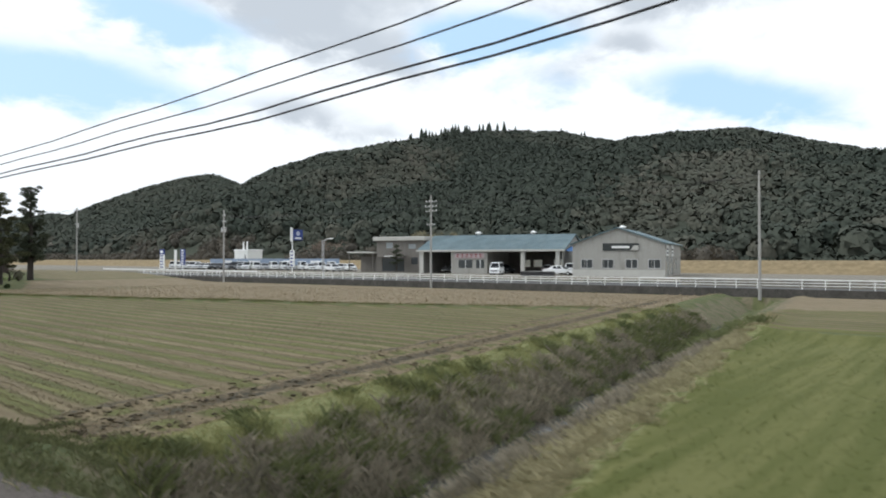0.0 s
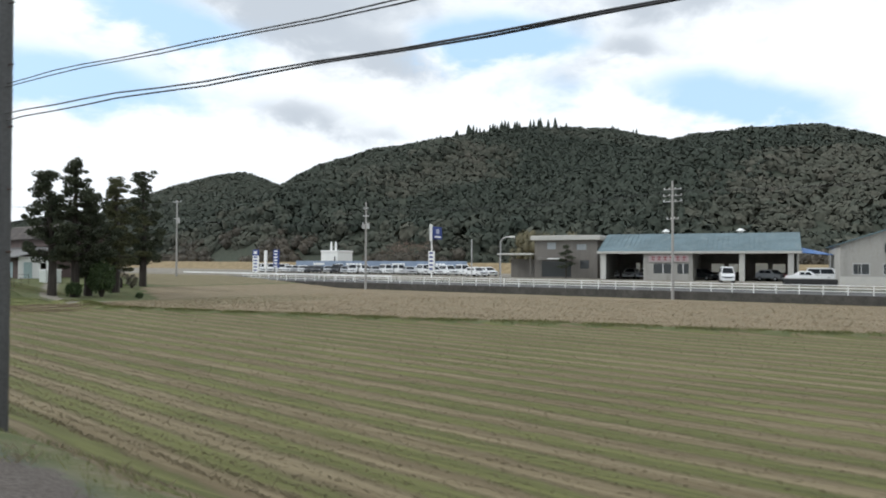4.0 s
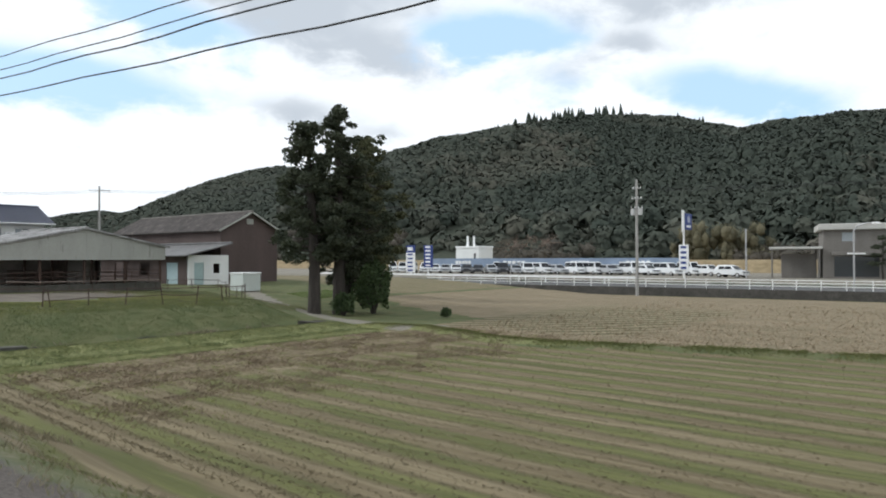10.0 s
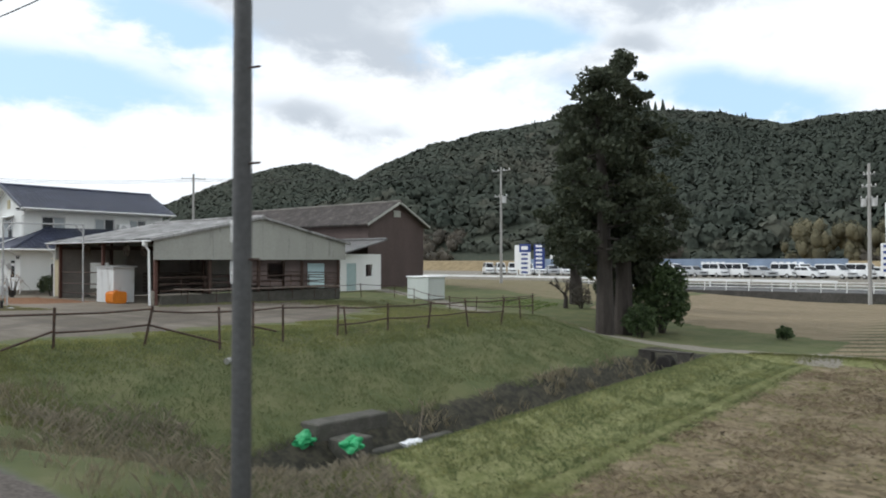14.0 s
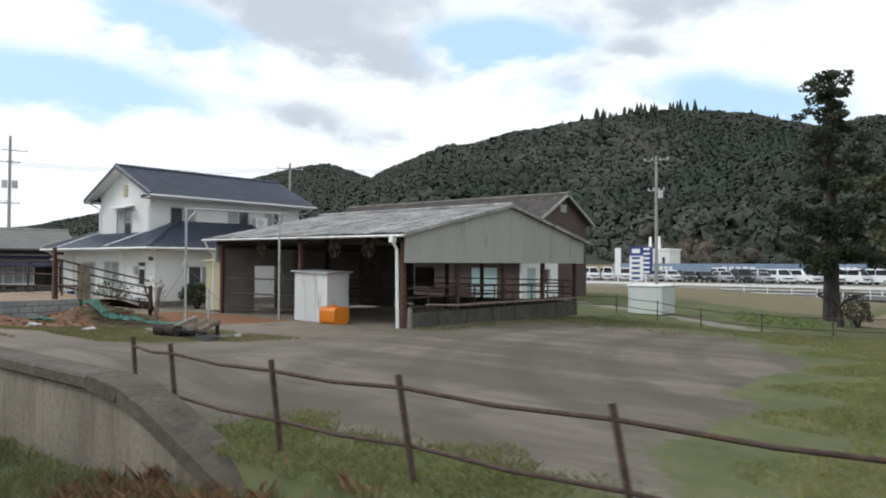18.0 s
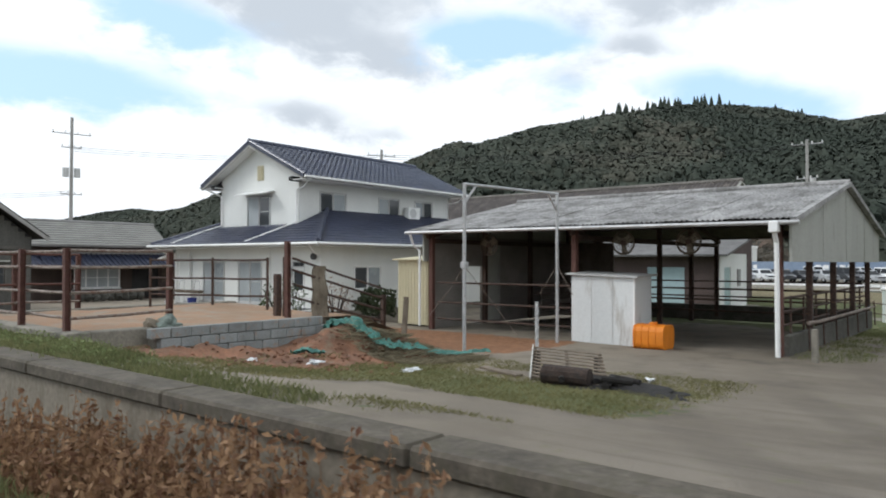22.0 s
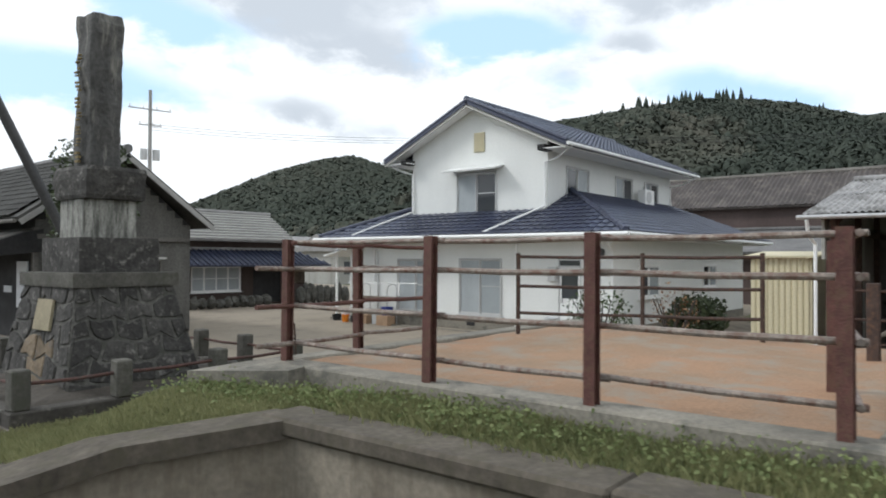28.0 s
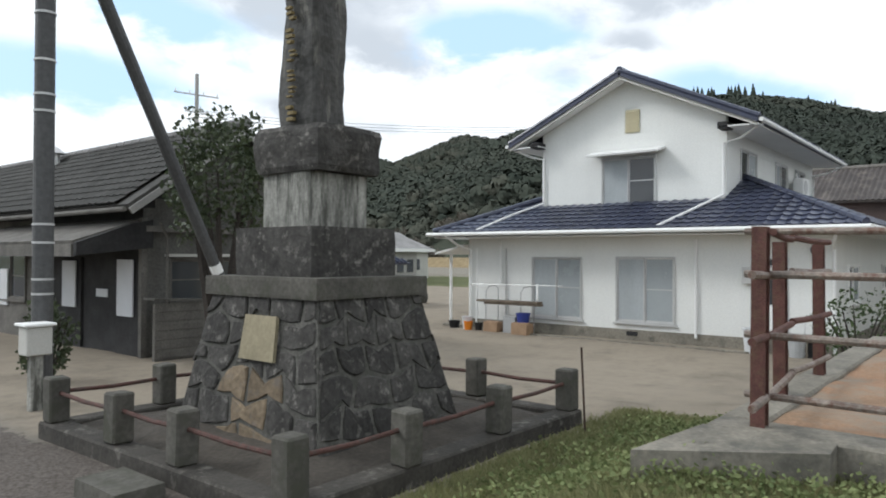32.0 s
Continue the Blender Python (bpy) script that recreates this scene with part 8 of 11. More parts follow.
def fence_run(posts, rails, r=0.026, ht=0.92, lean=4.0, pr=0.03, foot=0.0, joined=False):
    r = r * 0.75
    pr = pr * 0.85
    tops = []
    for k, (x, y) in enumerate(posts):
        z = gz(x, y)
        ft = foot if k else 0.0
        lx, ly = random.uniform(-lean, lean) * 0.017 * ht, random.uniform(-lean, lean) * 0.017 * ht
        if k == 0:
            lx = ly = 0.0
        if k or not joined:
            ob = part("post", Shape().tube([(x, y - ft * 1.25, z - 0.25), (x + lx, y + ly, z + ht)], pr, 8), M_RUST_D, yf)
            ob.matrix_parent_inverse = yfi
        tops.append((Vector((x, y - ft, z)), Vector((x + lx, y + ly, z + ht))))
    for (a0, a1), (b0_, b1_) in zip(tops, tops[1:]):
        for h in rails:
            p, q = a0.lerp(a1, h), b0_.lerp(b1_, h)
            ob = part("rail", Shape().tube([p, (p + q) / 2 + Vector((0, 0, -0.03)), q], r, 8), M_RUST_D, yf)
            ob.matrix_parent_inverse = yfi
    return tops


fence_run([(4.57, 106.0), (4.55, 108.0), (4.5, 109.95), (4.40, 111.6), (4.39, 113.46), (4.46, 114.5)], (0.88, 0.35), 0.026, 0.90, 2.0, 0.034, 0.16)
# the south run: leaning posts, a top rail, and lower rails that have come adrift
south = [((4.57, 105.92, 0.28), (4.57, 105.92, 1.2)), ((6.46, 105.85, 0.14), (6.38, 105.60, 1.16)), ((8.34, 105.62, 0.12), (8.36, 105.26, 1.11)), ((9.96, 105.05, 0.15), (10.03, 105.2, 1.0)),
         ((10.93, 105.05, 0.13), (10.97, 105.12, 1.09)), ((11.91, 105.12, 0.1), (11.83, 105.02, 0.98)), ((14.0, 105.3, -0.05), (14.05, 105.32, 0.86)), ((14.35, 105.3, -0.08), (14.2, 105.25, 0.8)), ((16.14, 105.35, -0.13), (16.1, 105.3, 0.8)),
         ((17.9, 105.2, -0.1), (17.95, 105.1, 0.8)), ((19.8, 105.0, -0.12), (19.7, 105.05, 0.78)), ((21.7, 104.9, -0.15), (21.75, 104.8, 0.75)), ((23.6, 105.3, -0.18), (23.5, 105.3, 0.72)), ((25.6, 106.0, -0.2), (25.6, 106.0, 0.7))]
ends = []
for k, (lo, hi) in enumerate(south):
    lo, hi = Vector(lo), Vector(hi)
    ends.append((lo, hi))
    if k:
        ob = part("post", Shape().tube([lo + (lo - hi) * 0.25, lo, hi], 0.026 if k in (4, 7) else 0.03, 8), M_RUST_D, yf)
        ob.matrix_parent_inverse = yfi


def south_rail(a, ha, b, hb, r=0.022, name="rail"):
    p, q = ends[a][0].lerp(ends[a][1], ha), ends[b][0].lerp(ends[b][1], hb)
    ob = part(name, Shape().tube([p, (p + q) / 2 + Vector((0, 0, -0.03)), q], r, 8), M_RUST_D, yf)
    ob.matrix_parent_inverse = yfi


for a, ha, b, hb in ((0, 0.90, 1, 0.86), (1, 0.86, 2, 0.93), (2, 0.88, 3, 0.86), (3, 0.86, 5, 0.92), (5, 0.9, 6, 0.98), (6, 0.9, 8, 0.9), (8, 0.9, 9, 0.9), (9, 0.9, 10, 0.9), (10, 0.9, 11, 0.9), (11, 0.9, 12, 0.9), (12, 0.9, 13, 0.9),
                     (1, 0.47, 2, 0.56), (6, 0.35, 8, 0.5), (8, 0.5, 9, 0.45), (9, 0.45, 10, 0.5), (10, 0.5, 11, 0.45)):
    south_rail(a, ha, b, hb)
for p, q in (((5.10, 105.76, 0.24), (6.40, 105.70, 0.66)), ((8.32, 105.45, 0.68), (9.98, 105.0, 0.14)), ((10.35, 105.1, 0.62), (11.6, 105.0, 0.30))):
    ob = part("fallen_rail", Shape().tube([p, q], 0.024, 8), M_RUST_D, yf)
    ob.matrix_parent_inverse = yfi
fence_run([(25.6, 106.0), (27.2, 108.6), (28.6, 111.2), (30.0, 114.0), (31.8, 117.0), (33.6, 119.8), (34.6, 122.4), (33.4, 124.3), (31.0, 124.0), (29.5, 123.6)], (0.9, 0.45), 0.024, 0.95, 4)

# ---- road edge: retaining wall and white rail ----
rw_ = tagged(new("road_wall"), "dark stained concrete wall below the road", "wall", kind="structure")
gr = tagged(new("guard_rail"), "white pipe guard rail along the road", "guard rail", kind="structure")
gpost = Shape().tube([(0, 0, -0.15), (0, 0, 0.92)], 0.045, 8).mesh("rail_post", M_TRIM)
ys = np.arange(-60, 128, 2.0)
for k, y in enumerate(ys):
    x = float(x_rail(y))
    if not 16.2 < y < 18.2:
        part("rail_post", gpost, None, gr, at=pose(x, y, -0.72))
for a in range(-60, 128, 6):
    b = min(a + 6, 128)
    xa, xb = float(x_rail(a)), float(x_rail(b))
    part("wall_panel", Shape().add([(xa - 0.45, a, -2.0), (xb - 0.45, b, -2.0), (xb - 0.45, b, -0.74), (xa - 0.45, a, -0.74), (xa + 0.25, a, -2.0), (xb + 0.25, b, -2.0), (xb + 0.25, b, -0.74), (xa + 0.25, a, -0.74)],
         [(0, 1, 2, 3), (7, 6, 5, 4), (0, 4, 5, 1), (1, 5, 6, 2), (2, 6, 7, 3), (3, 7, 4, 0)]), surface("road_wall_stain", (0.095, 0.088, 0.078), 0.95, vary=0.4, scale=0.8, fine=8, dirt=(0.045, 0.042, 0.036), dirt_amount=0.4) if a == -60 else bpy.data.materials["road_wall_stain"], rw_)
    for z in (0.86, 0.60, 0.32):
        part("rail_pipe", Shape().tube([(xa - 0.06, a, -0.72 + z), (xb - 0.06, b, -0.72 + z)], 0.033, 8), M_TRIM, gr)
far_rail = tagged(new("far_guard_rail"), "white guard rail on the far side of the road", "guard rail", kind="structure")
for a in range(104, 160, 8):
    part("rail_beam", Shape().box((77.2, a + 0.05, -0.15), (77.3, a + 7.95, 0.12)), M_TRIM, far_rail)
    part("rail_post", Shape().box((77.32, a + 0.2, -0.85), (77.42, a + 0.32, 0.1)), M_TRIM, far_rail)
    part("rail_post", Shape().box((77.32, a + 4.2, -0.85), (77.42, a + 4.32, 0.1)), M_TRIM, far_rail)
for a in range(-60, 34, 8):
    part("rail_beam", Shape().box((83.4, a + 0.05, -0.35), (83.5, a + 7.95, 0.0)), M_TRIM, far_rail)
part("kerb", Shape().box((float(x_rail(60)) + 8.5, -60, -0.85), (float(x_rail(60)) + 8.75, 30, -0.02)), M_CONC, far_rail)

# ---- vehicles on the forecourt ----
PAINT = {}


def paint(name, base):
    if name not in PAINT:
        m, n, l, b = mat_new("paint_" + name)
        b.inputs["Base Color"].default_value = (*base, 1)
        b.inputs["Roughness"].default_value = 0.35
        b.inputs["Coat Weight"].default_value = 0.5
        b.inputs["Coat Roughness"].default_value = 0.1
        PAINT[name] = m
    return PAINT[name]


WHITE_P, SILVER_P, BLACK_P, BLUE_P, RED_P = ("white", (0.75, 0.76, 0.76)), ("silver", (0.42, 0.43, 0.44)), ("black", (0.02, 0.022, 0.026)), ("dark_blue", (0.03, 0.05, 0.10)), ("dull_red", (0.20, 0.05, 0.05))
M_LAMP = glass_dark("headlamp_glass", (0.35, 0.36, 0.38), 0.1)
M_TAIL = glass_dark("tail_lamp", (0.25, 0.02, 0.02), 0.15)
# side outlines: body below the waist, and the glasshouse, front to the left
KINDS = {
    "kei_van": (3.4, 1.46, 1.86, [(0, 0.35), (0.02, 0.85), (0.25, 1.05), (3.38, 1.05), (3.4, 0.35)], [(0.22, 1.05), (0.62, 1.80), (0.85, 1.86), (3.30, 1.86), (3.38, 1.05)]),
    "minivan": (4.6, 1.70, 1.78, [(0, 0.35), (0.04, 0.78), (0.95, 1.0), (4.56, 1.05), (4.6, 0.4)], [(0.85, 1.0), (1.65, 1.72), (2.0, 1.78), (4.30, 1.75), (4.54, 1.05)]),
    "hatchback": (3.8, 1.64, 1.48, [(0, 0.35), (0.05, 0.72), (0.95, 0.92), (3.72, 0.98), (3.8, 0.4)], [(0.9, 0.92), (1.55, 1.42), (1.9, 1.48), (3.20, 1.44), (3.66, 0.98)]),
    "sedan": (4.5, 1.70, 1.42, [(0, 0.35), (0.05, 0.70), (1.15, 0.88), (3.75, 0.94), (4.45, 0.88), (4.5, 0.4)], [(1.1, 0.88), (1.85, 1.37), (2.2, 1.42), (3.0, 1.40), (3.75, 0.94)]),
    "wagon": (4.6, 1.72, 1.50, [(0, 0.35), (0.05, 0.74), (1.15, 0.92), (4.5, 0.98), (4.6, 0.4)], [(1.1, 0.92), (1.85, 1.43), (2.2, 1.50), (4.0, 1.46), (4.48, 0.98)]),
}


def vehicle(kind, colour, label):
    L, W, H, low, cab = KINDS[kind]
    car = thing(kind, label, "car", group="cars on the forecourt")
    body = Shape()
    body.prism([(x - L / 2, z) for x, z in low], 1, -W / 2, W / 2)
    n = len(body.v)
    b = part("body", body, paint(*colour), car)
    top = Shape()
    tuck = 0.14
    pts = []
    for s in (-1, 1):
        for x, z in cab:
            k = (z - cab[0][1]) / (H - cab[0][1])
            pts.append((x - L / 2, s * (W / 2 - 0.03 - tuck * max(k, 0)), z))
    m = len(cab)
    top.add(pts, [tuple(range(m)), tuple(range(2 * m - 1, m - 1, -1))] + [(k, m + k, m + (k + 1) % m, (k + 1) % m) for k in range(m)])
    part("cabin", top, paint(*colour), car)
    # windscreen, rear and side panes sit just proud of the cabin
    (x0, z0), (x1, z1) = cab[0], cab[1]
    dn = Vector((-(z1 - z0), 0, x1 - x0)).normalized() * 0.015
    f = lambda u, s: Vector((x0 + (x1 - x0) * u - L / 2, s * (W / 2 - 0.12 - tuck * u), z0 + (z1 - z0) * u)) + dn  # noqa: E731
    part("windscreen", Shape().slab([f(0.08, -1), f(0.08, 1), f(0.93, 1), f(0.93, -1)], 0.012), M_CARGLASS, car)
    (x2, z2), (x3, z3) = cab[-2], cab[-1]
    dn2 = Vector((abs(z3 - z2), 0, x3 - x2)).normalized() * 0.015
    g = lambda u, s: Vector((x2 + (x3 - x2) * u - L / 2, s * (W / 2 - 0.12 - tuck * (1 - u)), z2 + (z3 - z2) * u)) + dn2  # noqa: E731
    part("rear_window", Shape().slab([g(0.12, -1), g(0.12, 1), g(0.8, 1), g(0.8, -1)], 0.012), M_CARGLASS, car)
    xs = [cab[1][0] + 0.05, (cab[1][0] + cab[-2][0]) / 2, cab[-2][0] - 0.02]
    for s in (-1, 1):
        for xa, xb in zip(xs, xs[1:]):
            lowz, hz = cab[0][1] + 0.08, H - 0.14
            kk = lambda z: W / 2 - 0.03 - tuck * (z - cab[0][1]) / (H - cab[0][1]) + 0.008  # noqa: E731
            q = [(xa - L / 2 + 0.03 - (0.25 if xa == xs[0] else 0), s * kk(lowz), lowz), (xb - L / 2 - 0.04, s * kk(lowz), lowz), (xb - L / 2 - 0.04, s * kk(hz), hz), (xa - L / 2 + 0.03, s * kk(hz), hz)]
            part("side_window", Shape().add(q + [(x, y - s * 0.02, z) for x, y, z in q], [(0, 1, 2, 3), (7, 6, 5, 4), (0, 4, 5, 1), (1, 5, 6, 2), (2, 6, 7, 3), (3, 7, 4, 0)]), M_CARGLASS, car)
    for x in (0.72 - L / 2, L / 2 - 0.72):
        for s in (-1, 1):
            w = part("wheel", Shape().tube([(x, s * (W / 2 - 0.18), 0.29), (x, s * (W / 2 + 0.01), 0.29)], 0.29, 14), M_RUBBER, car)
            part("rim", Shape().tube([(x, s * (W / 2 + 0.005), 0.29), (x, s * (W / 2 + 0.02), 0.29)], 0.18, 10), M_ALU, w)
    for s in (-1, 1):
        part("headlamp", Shape().soft((-L / 2 - 0.015, s * (W / 2 - 0.22) - 0.16, 0.62), (-L / 2 + 0.1, s * (W / 2 - 0.22) + 0.16, 0.78), 0.02), M_LAMP, car)
        part("tail_lamp", Shape().soft((L / 2 - 0.05, s * (W / 2 - 0.14) - 0.07, 0.72), (L / 2 + 0.012, s * (W / 2 - 0.14) + 0.07, 1.0), 0.02), M_TAIL, car)
        part("mirror", Shape().soft((cab[0][0] + 0.2 - L / 2, s * (W / 2 + 0.02) - 0.08, cab[0][1] + 0.06), (cab[0][0] + 0.3 - L / 2, s * (W / 2 + 0.02) + 0.08, cab[0][1] + 0.2), 0.02), paint(*colour), car)
    part("bumper", Shape().soft((-L / 2 - 0.04, -W / 2 + 0.05, 0.28), (-L / 2 + 0.08, W / 2 - 0.05, 0.5), 0.03), paint(*colour), car)
    part("grille", Shape().box((-L / 2 - 0.02, -W / 4, 0.56), (-L / 2 + 0.05, W / 4, 0.7)), M_RUBBER, car)
    return car


LOT = -0.13
proto = {}


def put_car(kind, colour, x, y, turn, label):
    key = (kind, colour[0])
    m = pose(x, y, LOT, 0, 0, turn)
    if key not in proto:
        proto[key] = vehicle(kind, colour, label)
        proto[key].matrix_basis = m
    else:
        copy_thing(proto[key], m)


rnd = random.Random(8)
row = [("kei_van", WHITE_P), ("kei_van", WHITE_P), ("kei_van", WHITE_P), ("minivan", WHITE_P), ("hatchback", WHITE_P), ("hatchback", SILVER_P), ("wagon", WHITE_P), ("wagon", BLACK_P), ("sedan", BLACK_P), ("hatchback", SILVER_P), ("minivan", BLACK_P),
       ("sedan", SILVER_P), ("minivan", WHITE_P), ("minivan", WHITE_P), ("hatchback", SILVER_P), ("kei_van", WHITE_P), ("kei_van", WHITE_P), ("wagon", SILVER_P), ("kei_van", WHITE_P), ("hatchback", WHITE_P), ("minivan", WHITE_P), ("kei_van", WHITE_P), ("hatchback", WHITE_P), ("hatchback", WHITE_P)]
y = 156.2
for k, (kind, col) in enumerate(row):
    put_car(kind, col, 92.5 + (156 - y) * 0.055 + rnd.uniform(-0.4, 0.4), y, (38 if k < 13 else 62) + rnd.uniform(-6, 6), f"{col[0].replace('_', ' ')} {kind.replace('_', ' ')} parked in a row on the forecourt")
    y -= 2.25 if k < 13 else 2.75
for k, (kind, col) in enumerate((("kei_van", WHITE_P), ("minivan", SILVER_P), ("wagon", BLACK_P), ("kei_van", WHITE_P), ("hatchback", WHITE_P), ("minivan", WHITE_P))):
    y = 138.0 - k * 5.2
    put_car(kind, col, 98.0 + (144 - y) * 0.02, y, 40 + rnd.uniform(-6, 6), f"{col[0].replace('_', ' ')} {kind.replace('_', ' ')} parked in the second row")
for kind, col, x, y, turn in (("hatchback", WHITE_P, 98.0, 79.1, 40), ("hatchback", WHITE_P, 98.0, 75.85, 10), ("hatchback", WHITE_P, 98.0, 73.6, 5), ("sedan", RED_P, 97.0, 68.6, 60), ("wagon", BLACK_P, 97.0, 65.4, 70), ("kei_van", WHITE_P, 85.0, 58.3, 22), ("hatchback", SILVER_P, 98.0, 56.7, 65), ("sedan", WHITE_P, 90.0, 50.9, 100), ("minivan", WHITE_P, 94.0, 49.6, 100), ("hatchback", WHITE_P, 89.0, 97.3, 78)):
    put_car(kind, col, x, y, turn, f"{col[0].replace('_', ' ')} {kind.replace('_', ' ')} standing by the workshop")
blk = thing("block_wall", "low grey concrete block wall beside the road", "wall", (80.0, 46.0, LOT))
part("body", Shape().box((0, 0, 0), (0.15, 5.1, 0.68)), M_DARKWALL, blk)
part("coping", Shape().soft((-0.03, -0.03, 0.68), (0.18, 5.13, 0.75), 0.01), M_POLE, blk)

# ---- workshop compound: local x along its front, local y away from the road ----
TURN_C = -75.88
CO = (94.75, 77.63, LOT)
ws = thing("workshop", "long open vehicle workshop with a teal metal roof", "workshop", CO, TURN_C)
EH, RH = 3.78, 6.32
roofw = part("roof", Shape().slab([(-0.3, -6.8, EH), (24.4, -6.8, EH), (24.4, 0, RH), (-0.3, 0, RH)], 0.15).slab([(-0.3, 6.8, EH), (24.4, 6.8, EH), (24.4, 0, RH), (-0.3, 0, RH)], 0.15), M_GREENROOF, ws)
for k in range(40):
    x = -0.2 + k * 0.62
    part("roof_seam", Shape().slab([(x, -6.8, EH + 0.04), (x + 0.05, -6.8, EH + 0.04), (x + 0.05, 0, RH + 0.04), (x, 0, RH + 0.04)], 0.05), M_GREENROOF, roofw)
part("fascia", Shape().box((-0.32, -6.95, EH - 0.28), (24.42, -6.8, EH + 0.02)), M_FASCIA, ws)
rear_holes = [(13.2, 14.9, 1.0, 2.2), (15.5, 17.0, 1.0, 2.2), (19.0, 20.6, 0.9, 2.3), (21.2, 22.8, 1.0, 2.2), (2.6, 3.2, 1.2, 2.3), (3.8, 4.4, 1.2, 2.3)]
part("back_wall", pierced(Shape(), 1, 6.2, 6.4, 0, 24.1, 0, EH, rear_holes), M_INSIDE, ws)
for x, nm in ((0.0, "end_wall"), (23.9, "end_wall")):
    part(nm, Shape().prism([(-6.5, 0), (6.4, 0), (6.4, EH), (0, RH - 0.15), (-6.5, EH)], 0, x, x + 0.2), M_WORKWALL, ws)
part("office", pierced(Shape().box((5.7, -6.3, 0), (5.85, 4, EH - 0.2)).box((11.7, -6.3, 0), (11.9, 4, EH - 0.2)), 1, -6.45, -6.3, 5.7, 11.9, 0, EH - 0.2, [(7.0, 9.4, 0.9, 2.2), (10.0, 11.4, 0.9, 2.2)]), M_WORKWALL, ws)
for a, b in ((7.0, 9.4), (10.0, 11.4)):
    wv_ = part("office_window", Shape().box((a, -6.42, 0.9), (b, -6.38, 2.2)), M_GLASS, ws)
    part("mullion", Shape().box(((a + b) / 2 - 0.04, -6.45, 0.9), ((a + b) / 2 + 0.04, -6.42, 2.2)), M_TRIM, wv_)
for x in (0.45, 17.7, 23.2):
    part("column", Shape().soft((x - 0.3, -6.6, 0), (x + 0.35, -6.2, EH - 0.15), 0.03), M_FASCIA, ws)
for x0, x1, z0, z1 in rear_holes:
    part("rear_window", Shape().box((x0 + 0.003, 6.28, z0 + 0.003), (x1 - 0.003, 6.30, z1 - 0.003)), M_MILKY, ws, "translucent pane")
sg = thing("workshop_sign", "pink sign board with red characters on the workshop office", "sign", CO, TURN_C)
part("board", Shape().box((6.4, -6.62, 2.45), (11.4, -6.47, 3.30)), M_PINK, sg)
for k in range(6):
    for j in range(2):
        part("character_bar", Shape().box((6.7 + k * 0.78, -6.65, 2.62 + j * 0.32), (7.2 + k * 0.78, -6.62, 2.72 + j * 0.36)), M_RED, sg)
    part("character_bar", Shape().box((6.9 + k * 0.78, -6.652, 2.58), (6.99 + k * 0.78, -6.621, 3.18)), M_RED, sg)
for i, (x, y, z) in enumerate(((7.7, 0.4, RH), (17.3, 0.4, RH))):
    rv = thing("roof_vent", "white mushroom ventilator on the metal roof ridge", "ventilator", CO, TURN_C, group="roof ventilators")
    part("stem", Shape().tube([(x, y, z - 0.1), (x, y, z + 0.35)], 0.32, 14), M_ALU, rv)
    part("hood", Shape().tube([(x, y, z + 0.3), (x, y, z + 0.42), (x, y, z + 0.62)], 0.62, 16, 0.2), M_TRIM, rv)

shop = thing("tyre_shop", "beige-grey gabled shop with four windows and a shallow teal roof", "shop", CO, TURN_C)
GX0, GX1, GYF, GYB, GE, GA = 27.8, 39.9, -15.5, 1.5, 4.42, 6.55
gm = (GX0 + GX1) / 2
wins = [(28.95, 30.55), (31.75, 33.4), (34.85, 36.45), (37.75, 39.35)]
gw_ = pierced(Shape().prism([(GX0, GE), (GX1, GE), (gm, GA - 0.1)], 1, GYF, GYF + 0.2), 1, GYF, GYF + 0.2, GX0, GX1, 0, GE, [(a, b, 1.10, 2.30) for a, b in wins])
part("front_wall", gw_, M_WORKWALL, shop)
part("base_course", Shape().box((GX0 - 0.03, GYF - 0.04, 0), (GX1 + 0.03, GYF - 0.003, 0.9)), M_FASCIA, shop)
part("side_wall", pierced(Shape(), 0, GX1 - 0.2, GX1, GYF + 0.2, GYB, 0, GE, [(-14.2, -11.5, 0.2, 2.6), (-10.5, -7.5, 0.2, 2.6), (-6.2, -3.0, 0.9, 2.4)]), M_WORKWALL, shop)
for a, b in ((-14.2, -11.5), (-10.5, -7.5), (-6.2, -3.0)):
    part("glazed_door", Shape().box((GX1 - 0.12, a, 0.2), (GX1 - 0.06, b, 2.6)), M_FROST, shop)
part("side_wall", Shape().box((GX0, GYF + 0.2, 0), (GX0 + 0.2, GYB, GE)), M_WORKWALL, shop)
part("back_wall", Shape().prism([(GX0, 0), (GX1, 0), (GX1, GE), (gm, GA - 0.1), (GX0, GE)], 1, GYB, GYB + 0.2), M_WORKWALL, shop)
part("roof", Shape().slab([(GX0 - 0.35, GYF - 0.3, GE - 0.05), (GX0 - 0.35, GYB + 0.4, GE - 0.05), (gm, GYB + 0.4, GA), (gm, GYF - 0.3, GA)], 0.14).slab([(GX1 + 0.35, GYF - 0.3, GE - 0.05), (GX1 + 0.35, GYB + 0.4, GE - 0.05), (gm, GYB + 0.4, GA), (gm, GYF - 0.3, GA)], 0.14), M_GREENROOF, shop)
